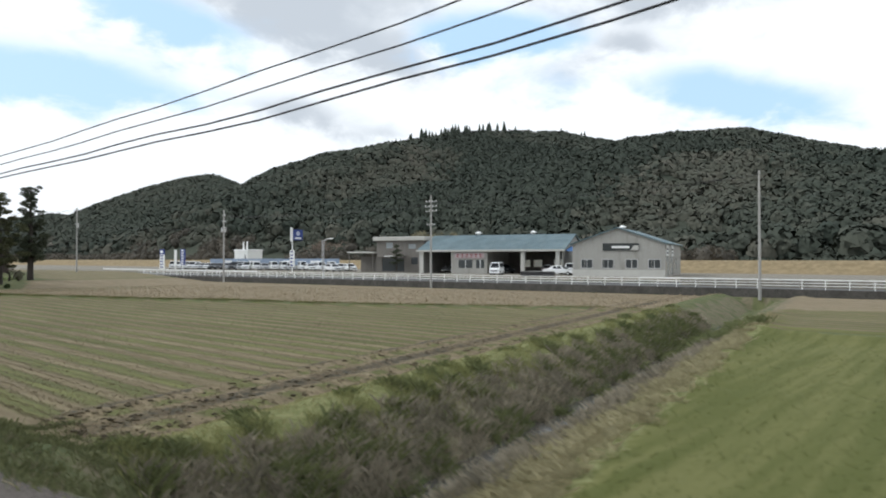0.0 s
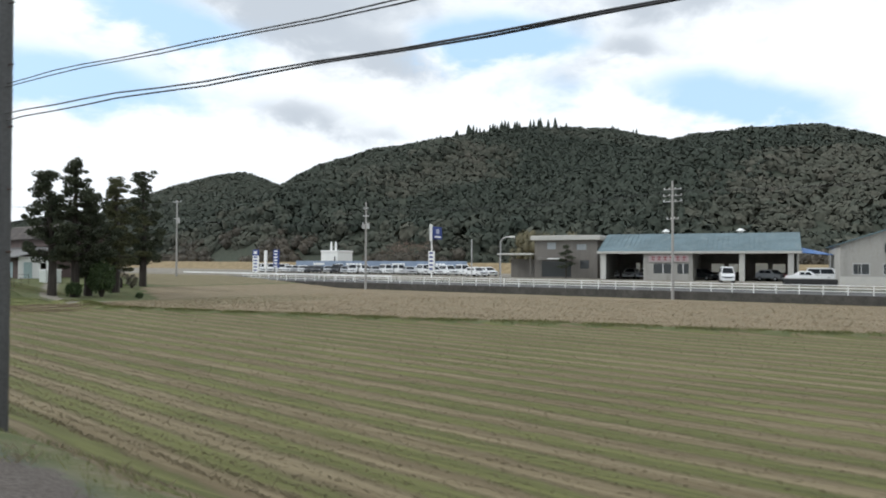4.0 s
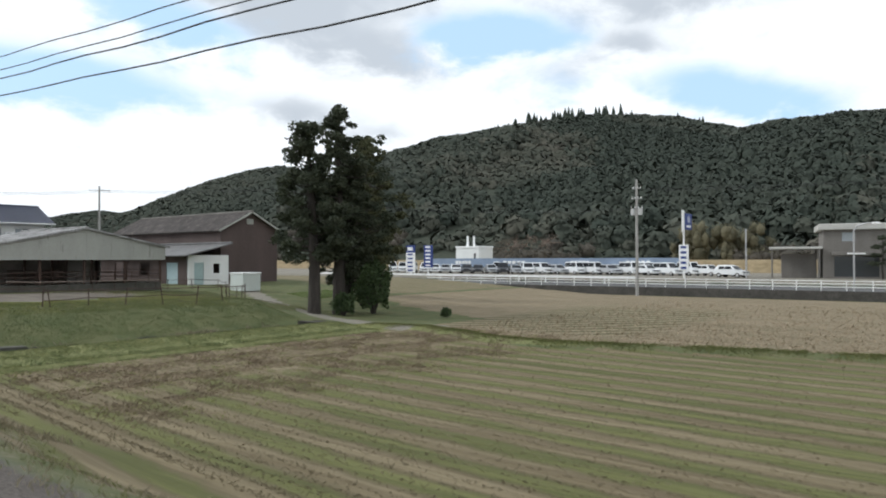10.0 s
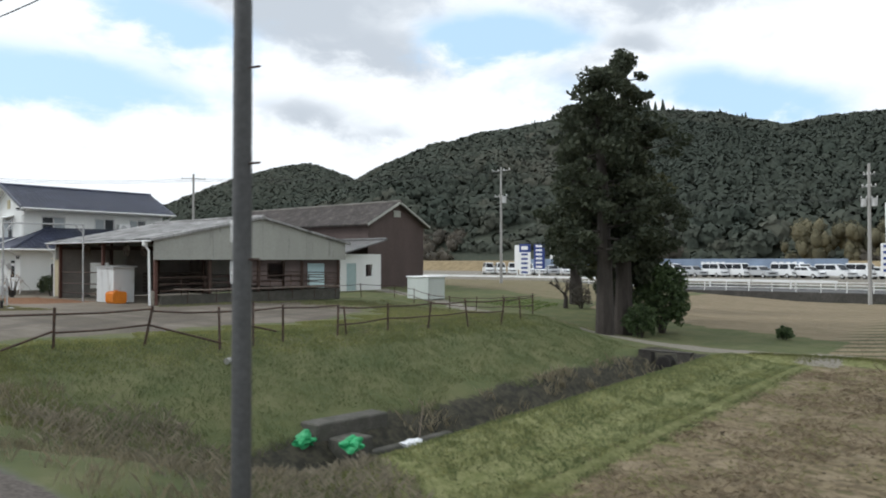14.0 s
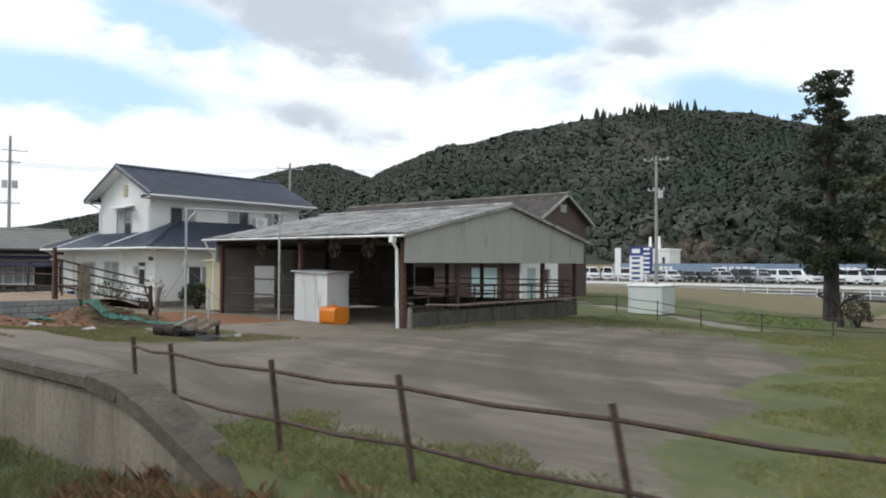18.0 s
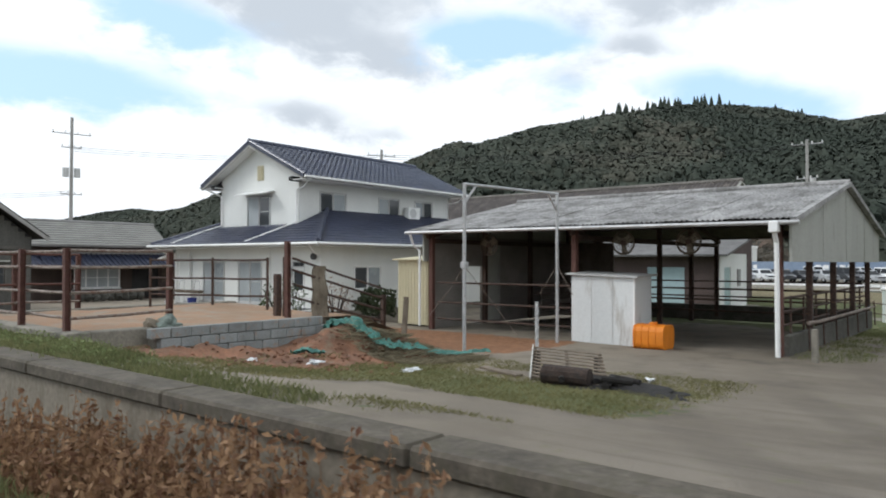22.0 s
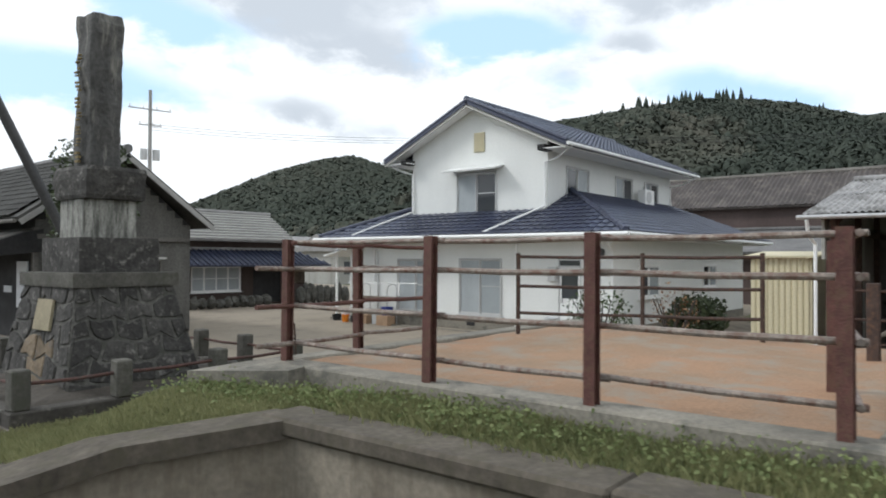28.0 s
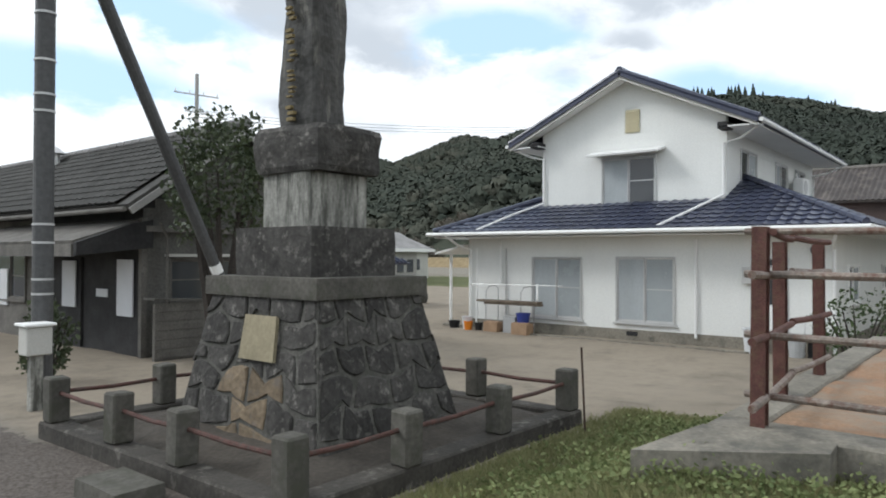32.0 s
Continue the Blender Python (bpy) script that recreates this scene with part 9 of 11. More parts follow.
for a, b in wins:
    sw_ = part("shop_window", Shape().box((a + 0.05, GYF + 0.06, 1.15), (b - 0.05, GYF + 0.09, 2.25)), M_GLASS, shop)
    part("window_frame", Shape().box((a, GYF - 0.03, 1.08), (b, GYF + 0.05, 1.16)).box((a, GYF - 0.03, 2.24), (b, GYF + 0.05, 2.32)).box((a, GYF - 0.03, 1.16), (a + 0.07, GYF + 0.05, 2.24)).box((b - 0.07, GYF - 0.03, 1.16), (b, GYF + 0.05, 2.24)).box(((a + b) / 2 - 0.03, GYF - 0.03, 1.16), ((a + b) / 2 + 0.03, GYF + 0.05, 2.24)), M_ALU, sw_)
for k in range(10):
    x = GX0 + 0.4 + k * 1.25
    part("cladding_rib", Shape().box((x, GYF - 0.025, 0.92), (x + 0.04, GYF - 0.002, min(GE + (GA - GE) * (1 - abs(x - gm) / 6.05), GA) - 0.2)), M_WORKWALL, shop)
ssg = thing("tyre_shop_sign", "dark charcoal and white sign board under the shop gable", "sign", CO, TURN_C)
part("board", Shape().box((31.9, GYF - 0.14, 3.45), (36.6, GYF - 0.04, 4.4)), surface("dark_charcoal_board", (0.035, 0.04, 0.04), 0.5, vary=0.15, scale=2), ssg)
part("white_band", Shape().add([(35.5, GYF - 0.16, 3.48), (36.56, GYF - 0.16, 3.48), (36.56, GYF - 0.16, 4.1), (36.0, GYF - 0.16, 4.1), (35.5, GYF - 0.145, 3.48), (36.56, GYF - 0.145, 3.48), (36.56, GYF - 0.145, 4.1), (36.0, GYF - 0.145, 4.1)], [(0, 1, 2, 3), (7, 6, 5, 4), (0, 4, 5, 1), (1, 5, 6, 2), (2, 6, 7, 3), (3, 7, 4, 0)]), M_FASCIA, ssg)
part("mark_bar", Shape().box((33.1, GYF - 0.16, 3.75), (35.4, GYF - 0.145, 4.05)), M_TRIM, ssg)
for x, y in ((gm + 0.1, -12.5),):
    rv = thing("roof_vent", "white mushroom ventilator on the shop roof", "ventilator", CO, TURN_C, group="roof ventilators")
    part("stem", Shape().tube([(x, y, GA - 0.5), (x, y, GA + 0.1)], 0.32, 14), M_ALU, rv)
    part("hood", Shape().tube([(x, y, GA + 0.05), (x, y, GA + 0.18), (x, y, GA + 0.36)], 0.6, 16, 0.2), M_TRIM, rv)
for y0 in (-14.6, -9.5):
    ps_ = thing("poster_board", "white poster board on the shop side wall", "poster", CO, TURN_C)
    part("board", Shape().box((GX1 + 0.02, y0, 2.75), (GX1 + 0.08, y0 + 2.2, 4.2)), M_TRIM, ps_)
    for j in range(2):
        part("print_bar", Shape().box((GX1 + 0.08, y0 + 0.3, 3.0 + j * 0.5), (GX1 + 0.09, y0 + 1.8, 3.25 + j * 0.5)), M_RUBBER, ps_)
link = thing("blue_awning", "blue tarpaulin awning between workshop and shop", "awning", CO, TURN_C)
part("sheet", Shape().slab([(24.4, -6.5, 3.6), (27.7, -7.5, 3.3), (27.7, -3.0, 3.5), (24.4, -3.0, 4.3)], 0.04), surface("blue_tarp", (0.03, 0.13, 0.36), 0.5, vary=0.2, scale=3), link)
part("pole", Shape().tube([(27.4, -7.3, 0), (27.4, -7.3, 3.3)], 0.05, 8), M_GALV, link)

show = thing("showroom", "two-storey grey-brown showroom with a pale flat fascia", "showroom", CO, TURN_C)
sh_holes = [(-8.8, -7.5, 4.2, 5.2), (-9.6, -5.2, 0.2, 2.5), (-3.9, -2.6, 1.4, 2.6), (-4.4, -3.0, 4.1, 4.9)]
part("front_wall", pierced(Shape(), 1, -1.8, -1.6, -10.7, -1.4, 0, 5.5, sh_holes), M_SHOWWALL, show)
part("side_wall", Shape().box((-1.6, -1.6, 0), (-1.4, 7, 5.5)), M_SHOWWALL, show)
part("side_wall", Shape().box((-10.7, -1.6, 0), (-10.5, 7, 5.5)), M_SHOWWALL, show)
part("back_wall", Shape().box((-10.5, 6.8, 0), (-1.6, 7, 5.5)), M_SHOWWALL, show)
part("fascia", Shape().soft((-11.2, -2.3, 5.5), (-0.9, 7.3, 6.2), 0.06), M_FASCIA, show, "pale metal fascia band")
for k, (a, b, c, d) in enumerate(sh_holes):
    part("window", Shape().box((a, -1.72, c), (b, -1.68, d)), M_FROST if k in (0, 3) else M_GLASS, show)
part("hood", Shape().soft((-9.9, -3.0, 2.6), (-4.9, -1.82, 3.0), 0.04), M_SHOWWALL, show)
part("name_bar", Shape().box((-8.4, -3.06, 2.72), (-6.6, -3.02, 2.9)), M_TRIM, show)
cano = thing("canopy", "flat pale canopy on posts beside the showroom", "canopy", CO, TURN_C)
part("roof", Shape().soft((-16.3, -2.6, 3.35), (-10.8, 4, 3.62), 0.05), M_FASCIA, cano)
for x, y in ((-16.0, -2.3), (-11.2, -2.3), (-16.0, 3.6), (-11.2, 3.6)):
    part("post", Shape().tube([(x, y, 0), (x, y, 3.36)], 0.09, 8), M_SHOWWALL, cano)
part("kiosk", Shape().box((-15.0, 0, 0), (-11.3, 3.5, 2.8)), M_SHOWWALL, cano)

# ---- forecourt signs, hoarding, utility building ----
hoard = thing("hoarding", "long pale blue hoarding behind the parked cars", "fence", (99.5, 107, LOT))
for k in range(16):
    a = k * 3.0
    part("panel", Shape().box((a * 0.038, a, 0.9), (a * 0.038 + 0.1, a + 2.97, 2.42)), M_BLUEFENCE, hoard)
    part("post", Shape().box((a * 0.038 + 0.12, a + 0.02, 0), (a * 0.038 + 0.22, a + 0.12, 2.4)), M_GALV, hoard)
    part("skirt", Shape().box((a * 0.038, a, 0.1), (a * 0.038 + 0.08, a + 2.97, 0.88)), M_FASCIA, hoard)
for a, w in ((5.0, 4.0), (15.0, 3.4), (27.0, 4.6), (38.5, 3.6)):
    for k in range(5):
        part("letter_bar", Shape().box((a * 0.038 - 0.10, a + k * w / 5, 1.5), (a * 0.038 - 0.004, a + (k + 0.7) * w / 5, 2.0)), M_TRIM, hoard)


def pylon(name, label, x, y, h, w, board, faces):
    p = thing(name, label, "sign", (x, y, LOT))
    part("post", Shape().tube([(0, 0, 0), (0, 0, h)], 0.11, 10), M_TRIM, p)
    for z0, z1, wide, mat, bars in faces:
        b = part("board", Shape().soft((-0.12, 0.12 if board else -wide / 2, z0), (0.12, wide + 0.12 if board else wide / 2, z1), 0.03), mat, p)
        for k in range(bars):
            zz = z0 + (z1 - z0) * (k + 0.3) / bars
            y0 = (0.12 if board else -wide / 2) + wide * 0.2
            part("letter_bar", Shape().box((-0.14, y0, zz), (-0.121, y0 + wide * 0.6, zz + (z1 - z0) * 0.45 / bars)), M_TRIM if mat is M_BLUE else M_BLUE, b)
    return p


py = pylon("sign_tower", "tall white mast with a blue square sign and a price board", 82.3, 100.6, 7.9, 1.0, False, [(0.9, 3.9, 1.1, M_TRIM, 5)])
bd = part("square_board", Shape().soft((0.14, -0.14, 5.7), (2.3, 0.14, 7.6), 0.04), M_BLUE, py)
part("emblem", Shape().tube([(1.2, -0.17, 6.9), (1.2, -0.14, 6.9)], 0.42, 18), surface("pale_emblem", (0.45, 0.48, 0.6), 0.5), bd)
part("letter_bar", Shape().box((0.5, -0.17, 5.95), (1.9, -0.14, 6.2)), M_TRIM, bd)
part("side_blade", Shape().soft((-0.42, -0.1, 5.4), (-0.1, 0.1, 7.95), 0.03), M_TRIM, py)
pylon("sign_board", "white sign pylon with a dark top by the road", 81.2, 142.2, 4.4, 1.6, False, [(0.3, 3.3, 1.7, M_TRIM, 5), (3.3, 4.4, 1.7, M_BLUE, 1)])
pylon("sign_board", "blue vertical banner sign by the road", 86.8, 143.4, 4.5, 1.5, False, [(1.0, 4.5, 1.7, M_BLUE, 6)])
pylon("sign_board", "plain white banner sign", 87.5, 147.6, 4.4, 0.7, False, [(0.8, 4.4, 0.8, M_TRIM, 0)])
ub = thing("utility_building", "small white utility building with two chimneys", "building", (107.5, 148.6, LOT))
part("body", Shape().box((0, 0, 0), (4.5, 5.4, 4.4)), M_WHITE, ub)
part("parapet", Shape().soft((-0.12, -0.12, 4.4), (4.62, 5.52, 4.75), 0.03), M_TRIM, ub)
for y in (2.2, 3.7):
    part("chimney", Shape().tube([(1.5, y, 4.7), (1.5, y, 6.7)], 0.25, 10, 0.2), M_TRIM, ub)
part("door", Shape().box((-0.02, 0.7, 2.2), (0.02, 1.1, 3.4)), M_DARKWALL, ub)

# ---- poles, lamps and wires ----
def arm_pole(x, y, z0, z1, label, arms, boxes, r=0.16, mat=None, steps_=False, turn=0.0):
    p = thing("utility_pole", label, "pole", (x, y, z0), turn, group="utility poles")
    h = z1 - z0
    part("shaft", Shape().tube([(0, 0, -0.3), (0, 0, h)], r, 12, r * 0.65), mat or M_POLE, p)
    for z, w in arms:
        a = part("cross_arm", Shape().soft((-0.035, -w / 2, h + z - 0.035), (0.035, w / 2, h + z + 0.035), 0.01), M_GALV, p)
        for k in range(4):
            yy = -w / 2 + 0.08 + k * (w - 0.16) / 3
            part("insulator", Shape().tube([(0, yy, h + z + 0.05), (0, yy, h + z + 0.2)], 0.04, 8), M_TRIM, a)
    for z, s in boxes:
        part("transformer", Shape().tube([(0.0, s * 0.38, h + z - 0.35), (0.0, s * 0.38, h + z + 0.3)], 0.22, 12), M_ALU, p)
    if steps_:
        for k in range(14):
            part("step_bolt", Shape().tube([(0, 0, 1.8 + k * 0.45), (0.0, (0.28 if k % 2 else -0.28), 1.8 + k * 0.45)], 0.012, 5), M_RUST_D, p)
    return p


arm_pole(67.75, 99.95, -1.65, 10.1, "grey concrete utility pole at the field's edge", [(-0.9, 0.9), (-1.9, 1.1), (-2.9, 1.3)], [(-3.2, 1), (-3.2, -1)], 0.17)
arm_pole(71.65, 59.55, -1.5, 10.55, "grey concrete utility pole below the road wall", [(-0.85, 1.9), (-1.5, 2.0), (-2.1, 2.0), (-3.9, 1.3)], [], 0.16)
arm_pole(73.0, 19.3, -1.5, 10.8, "slim concrete pole at the field corner", [], [], 0.16)
arm_pole(57.95, 130.0, -0.1, 11.3, "concrete utility pole by the lane", [(-0.35, 2.2), (-2.9, 1.5)], [(-3.2, -1)], 0.15)
arm_pole(41.3, 157.7, 0, 11.2, "utility pole behind the barn", [(-0.5, 2.4)], [], 0.16, turn=65)
arm_pole(22.9, 171.1, 0, 12.6, "utility pole with transformers behind the houses", [(-1.2, 2.6), (-2.2, 1.4), (-5.6, 1.5)], [(-4.0, 1), (-4.0, -1)], 0.16, turn=80)
lamp = thing("street_lamp", "bent-arm street lamp at the roadside", "street lamp", (72.9, 81.7, -0.8))
part("pole", Shape().tube([(0, 0, 0), (0, 0, 5.4), (-0.05, -0.3, 5.85), (-0.1, -1.0, 6.05), (-0.1, -1.5, 6.05)], 0.075, 8), M_GALV, lamp)
part("head", Shape().soft((-0.25, -2.1, 5.95), (0.05, -1.45, 6.15), 0.04), M_TRIM, lamp)
mast = thing("thin_mast", "thin grey mast on the forecourt", "mast", (83.5, 94.0, LOT))
part("shaft", Shape().tube([(0, 0, 0), (0, 0, 5.6)], 0.09, 8), M_GALV, mast)

for x, y, z1, r, lab in ((4.0, 43.35, 7.5, 0.115, "dark steel lineside pole with step bolts"), (3.99, 95.6, 8.4, 0.09, "dark steel lineside pole with marker bands")):
    p = thing("lineside_pole", lab, "pole", (x, y, gz(x, y)), group="lineside poles")
    z0 = gz(x, y)
    part("shaft", Shape().tube([(0, 0, -0.3), (0, 0, z1 - z0)], r * 1.05, 14, r * 0.9), M_POLE_D, p)
    for k in range(9):
        part("step_bolt", Shape().tube([(0, 0, 2.6 + k * 0.45), (0.05, (0.2 if k % 2 else -0.2), 2.6 + k * 0.45)], 0.012, 5), M_RUST_D, p)
    if y > 90:
        for z in (2.37, 2.76):
            part("marker_plate", Shape().soft((-0.06, r * 0.72, z), (0.06, r * 1.12, z + 0.21), 0.008), M_TRIM, p, "white reflective plate")
    for k, z in enumerate((z1 - z0 - 0.5, z1 - z0 - 1.1)):
        part("cross_arm", Shape().soft((-0.6, -0.04, z), (0.6, 0.04, z + 0.08), 0.01), M_GALV, p)
sp = thing("stayed_pole", "steel pole with white bands and a slanting strut", "pole", (4.15, 144.7, 0.05))
part("shaft", Shape().tube([(0, 0, -0.1), (0, 0, 9.0)], 0.135, 16, 0.12), M_POLE_D, sp)
for k, z in enumerate((0.85, 1.55, 1.75, 2.25, 2.5, 4.05, 4.28, 4.75, 5.4)):
    part("strap", Shape().tube([(0, 0, z), (0, 0, z + 0.03)], 0.139, 16), M_ALU, sp)
part("strut", Shape().tube([(4.1, 0.75, 0.0), (0.1, 0.02, 7.35)], 0.10, 12), M_POLE_D, sp)
part("strut_collar", Shape().tube([(3.12, 0.57, 1.80), (3.04, 0.556, 1.95)], 0.104, 12), M_TRIM, sp)
pbx = thing("post_box", "grey-white metal box on a post beside the pole", "box", (3.95, 144.4, 0.05))
part("post", Shape().soft((-0.08, -0.06, 0), (0.08, 0.06, 0.78), 0.01), M_PALE, pbx)
part("case", Shape().soft((-0.16, -0.14, 0.78), (0.16, 0.14, 1.16), 0.015), M_FASCIA, pbx)
part("lid", Shape().soft((-0.2, -0.18, 1.16), (0.2, 0.18, 1.2), 0.01), M_TRIM, pbx)

LINE_A = ((-12, 5.1), (3, 3.98), (5.8, 3.82), (11.3, 3.62), (15.4, 3.54), (19.5, 3.51), (23.6, 3.54), (29, 3.76), (36, 4.17), (43.3, 4.75), (51, 4.51), (55.5, 4.39), (62.4, 4.33), (67, 4.38), (76.5, 4.78), (81.7, 5.14), (92, 5.85), (95.6, 6.2), (143, 8.6))
LINE_B = ((-12, 4.9), (2.4, 3.85), (5, 3.69), (11.3, 3.50), (15.4, 3.45), (19.4, 3.45), (23.6, 3.5), (27.2, 3.65), (36, 4.14), (43.3, 4.7), (50.7, 4.44), (57.4, 4.24), (62.4, 4.19), (67, 4.23), (75.5, 4.55), (81.6, 4.93), (95.6, 5.95), (143, 8.3))
LINE_C = ((-12, 4.6), (1.8, 3.7), (4.2, 3.53), (11.2, 3.38), (15.4, 3.285), (19.4, 3.285), (23.6, 3.325), (27.2, 3.415), (31.4, 3.57), (36, 3.79), (43.3, 4.3), (50.2, 4.16), (57.4, 4.03), (62.4, 4.06), (67, 4.12), (75, 4.42), (81.6, 4.8), (92.3, 5.58), (143, 8.0))
LINE_D = ((-12, 4.45), (1.5, 3.64), (4.2, 3.44), (11.2, 3.32), (15.4, 3.26), (19.4, 3.265), (25, 3.33), (28.9, 3.435), (36, 3.775), (43.3, 4.2), (50.2, 3.96), (57.4, 3.77), (62.4, 3.76), (67, 3.82), (73.3, 4.03), (81.6, 4.55), (95.6, 5.5), (143, 7.7))
LINES = (LINE_A, LINE_B, LINE_C, LINE_D)
for k, pts in enumerate(LINES):
    yy = np.linspace(-12, 143, 180)
    zz = np.interp(yy, *zip(*pts))
    zz = np.convolve(np.pad(zz, 2, mode="edge"), np.ones(5) / 5, mode="valid")
    line = thing("overhead_cable", "sagging black cable along the track", "cable", (4.0, -12, 4.0), group="lineside cables")
    li = line.matrix_basis.inverted()
    ob = part("strand", Shape().tube([(4.0 + 0.02 * math.sin(y * 2.1 + k), y, z + (0.008 * math.sin(y * 9) if k > 1 else 0)) for y, z in zip(yy, zz)], 0.007 if k < 2 else 0.009, 6), M_WIRE, line)
    ob.matrix_parent_inverse = li
for y, z in ((70.2, 4.36), (28.8, 3.335)):
    splice = thing("cable_joint", "dark cable splice box slung on the wire", "cable joint", (4.0, y, z), group="cable joints")
    part("case", Shape().lump((0, 0, 0.0), (0.03, 0.11, 0.025), 1, 0.1, 1), M_WIRE, splice)
    part("loop", Shape().tube([(0, -0.42, 0.085), (0.02, -0.22, 0.01), (0, 0, 0.0), (-0.02, 0.22, 0.01), (0, 0.5, 0.09)], 0.006, 6), M_WIRE, splice)
for (xa, ya, za), (xb, yb, zb), n, off in (((41.3, 157.7, 10.7), (57.95, 130, 10.9), 3, 0.4), ((57.95, 130, 8.4), (67.75, 99.95, 7.2), 2, 0.5), ((67.75, 99.95, 9.2), (71.65, 59.55, 9.5), 3, 0.6), ((71.65, 59.55, 9.5), (73.0, 19.3, 10.4), 2, 0.6), ((41.3, 157.7, 10.7), (22.9, 171.1, 10.4), 3, 0.4), ((22.9, 171.1, 7.2), (4, 185, 7.0), 3, 0.5)):
    for k in range(n):
        line = thing("power_line", "thin sagging power line between poles", "cable", (xa, ya, za), group="power lines")
        pts = []
        for t in np.linspace(0, 1, 14):
            pts.append(((xb - xa) * t + (k - 1) * 0.35 * 0.7, (yb - ya) * t + (k - 1) * 0.35, (zb - za) * t - 1.0 * 4 * t * (1 - t) * off - 0.1 * k))
        part("strand", Shape().tube(pts, 0.012, 4), M_WIRE, line)

# ---- trees, scrub and forest ----
def leaf_cards(centres, size, seed, flat=0.5, stretch=1.6):
    """Many small bent leaf sprays as quads, about the given places."""
    r = np.random.default_rng(seed)
    c = np.asarray(centres)
    n = len(c)
    a = r.normal(size=(n, 3))
    a[:, 2] *= flat
    a /= np.linalg.norm(a, axis=1)[:, None]
    b = np.cross(a, r.normal(size=(n, 3)))
    b /= np.linalg.norm(b, axis=1)[:, None]
    s = size * r.uniform(0.6, 1.4, (n, 1))
    a, b = a * s * stretch, b * s
    q = np.stack([c - a * 0.5, c + b * 0.5, c + a * 0.5 + np.array([0, 0, -0.2]) * s, c - b * 0.5], 1).reshape(-1, 3)
    f = np.arange(4 * n).reshape(-1, 4)
    return q, f


def np_mesh(name, verts, faces, mat, smooth=False):
    me = bpy.data.meshes.new(name)
    me.from_pydata(np.asarray(verts).tolist(), [], np.asarray(faces).tolist())
    me.materials.append(mat)
    if smooth:
        me.polygons.foreach_set("use_smooth", [True] * len(me.polygons))
    me.update()
    return me


def cedar(x, y, h, crown, low, seed, label, leafmat=None, puffs=60, lean=0.0):
    """An old cedar: tapered trunk, limbs that end in separate tufts, sky between them near the top."""
    r = np.random.default_rng(seed)
    z0 = gz(x, y)
    tree = thing("tree", label, "tree", (x, y, z0), group="cedars by the lane")
    th = h - z0
    tr = Shape()
    tr.tube([(0, 0, -0.3), (0.06, 0.02, th * 0.25), (-0.05 + lean * 0.4, -0.06, th * 0.55), (lean * 0.8, 0.05, th * 0.8), (lean, 0.0, th * 0.97)], 0.30 + 0.012 * th, 10, 0.05)
    part("trunk", tr, M_BARK, tree)
    cents = []
    lm = Shape()
    for k in range(puffs):
        t = low + (0.99 - low) * (k / (puffs - 1))
        s = (t - low) / (1 - low)
        reach = crown * (0.55 + 0.45 * math.sin(math.pi * min(1, s * 1.15 + 0.12))) * (1 - 0.62 * max(0, s - 0.55) / 0.45) * (r.uniform(0.15, 1.0) + 0.35 * r.random() ** 3)
        az = k * 2.39996 + r.uniform(-0.5, 0.5)
        base = np.array([lean * t, 0, th * t - 0.25 * reach])
        tip = base + np.array([math.cos(az), math.sin(az), 0]) * reach + np.array([0, 0, reach * r.uniform(0.0, 0.35)]) + r.normal(size=3) * 0.22 * s
        if k == puffs - 1:
            tip = np.array([lean, 0, th * 0.97])
        mid = (base + tip) / 2 + np.array([0, 0, -0.08 * reach])
        lm.tube([base, mid, tip], 0.045 + 0.04 * (1 - t), 5, 0.012)
        rad = r.uniform(0.28, 0.72) * (1.15 - 0.35 * s)
        for c in (tip, mid * 0.35 + tip * 0.65 + r.normal(size=3) * 0.25):
            m = int((300 - 110 * s) * rad)
            d = r.normal(size=(m, 3))
            d /= np.linalg.norm(d, axis=1)[:, None]
            cents.append(c + d * r.uniform(0.25, 1.0, (m, 1)) ** 0.6 * rad * np.array([1.15, 1.15, 0.62]))
    part("branchwork", lm, M_BARK, tree)
    q, f = leaf_cards(np.concatenate(cents), 0.14, seed, 0.8, 1.5)
    part("crown", np_mesh("crown", q, f, leafmat or M_PINE), None, tree)
    return tree


M_PINE_B = leafy("olive_cedar_leaves", (0.052, 0.058, 0.030), (0.11, 0.112, 0.055), 0.9)
cedar(32.2, 105.0, 12.3, 3.1, 0.26, 1, "tall dark cedar with a ragged tufted top beside the lane", puffs=74)
cedar(30.0, 104.9, 10.9, 2.7, 0.32, 2, "dark cedar with drooping limbs beside the lane", puffs=56, lean=-0.5)
cedar(33.9, 105.9, 9.6, 3.0, 0.20, 5, "dark cedar smothered in creeper at the lane edge", puffs=60)
cedar(38.0, 108.4, 11.2, 3.3, 0.24, 4, "olive-tinted cedar with spreading limbs", M_PINE_B, puffs=70)
cedar(44.2, 114.2, 13.2, 2.4, 0.20, 3, "slender cedar with a rounded top and bare lower trunk", puffs=64)


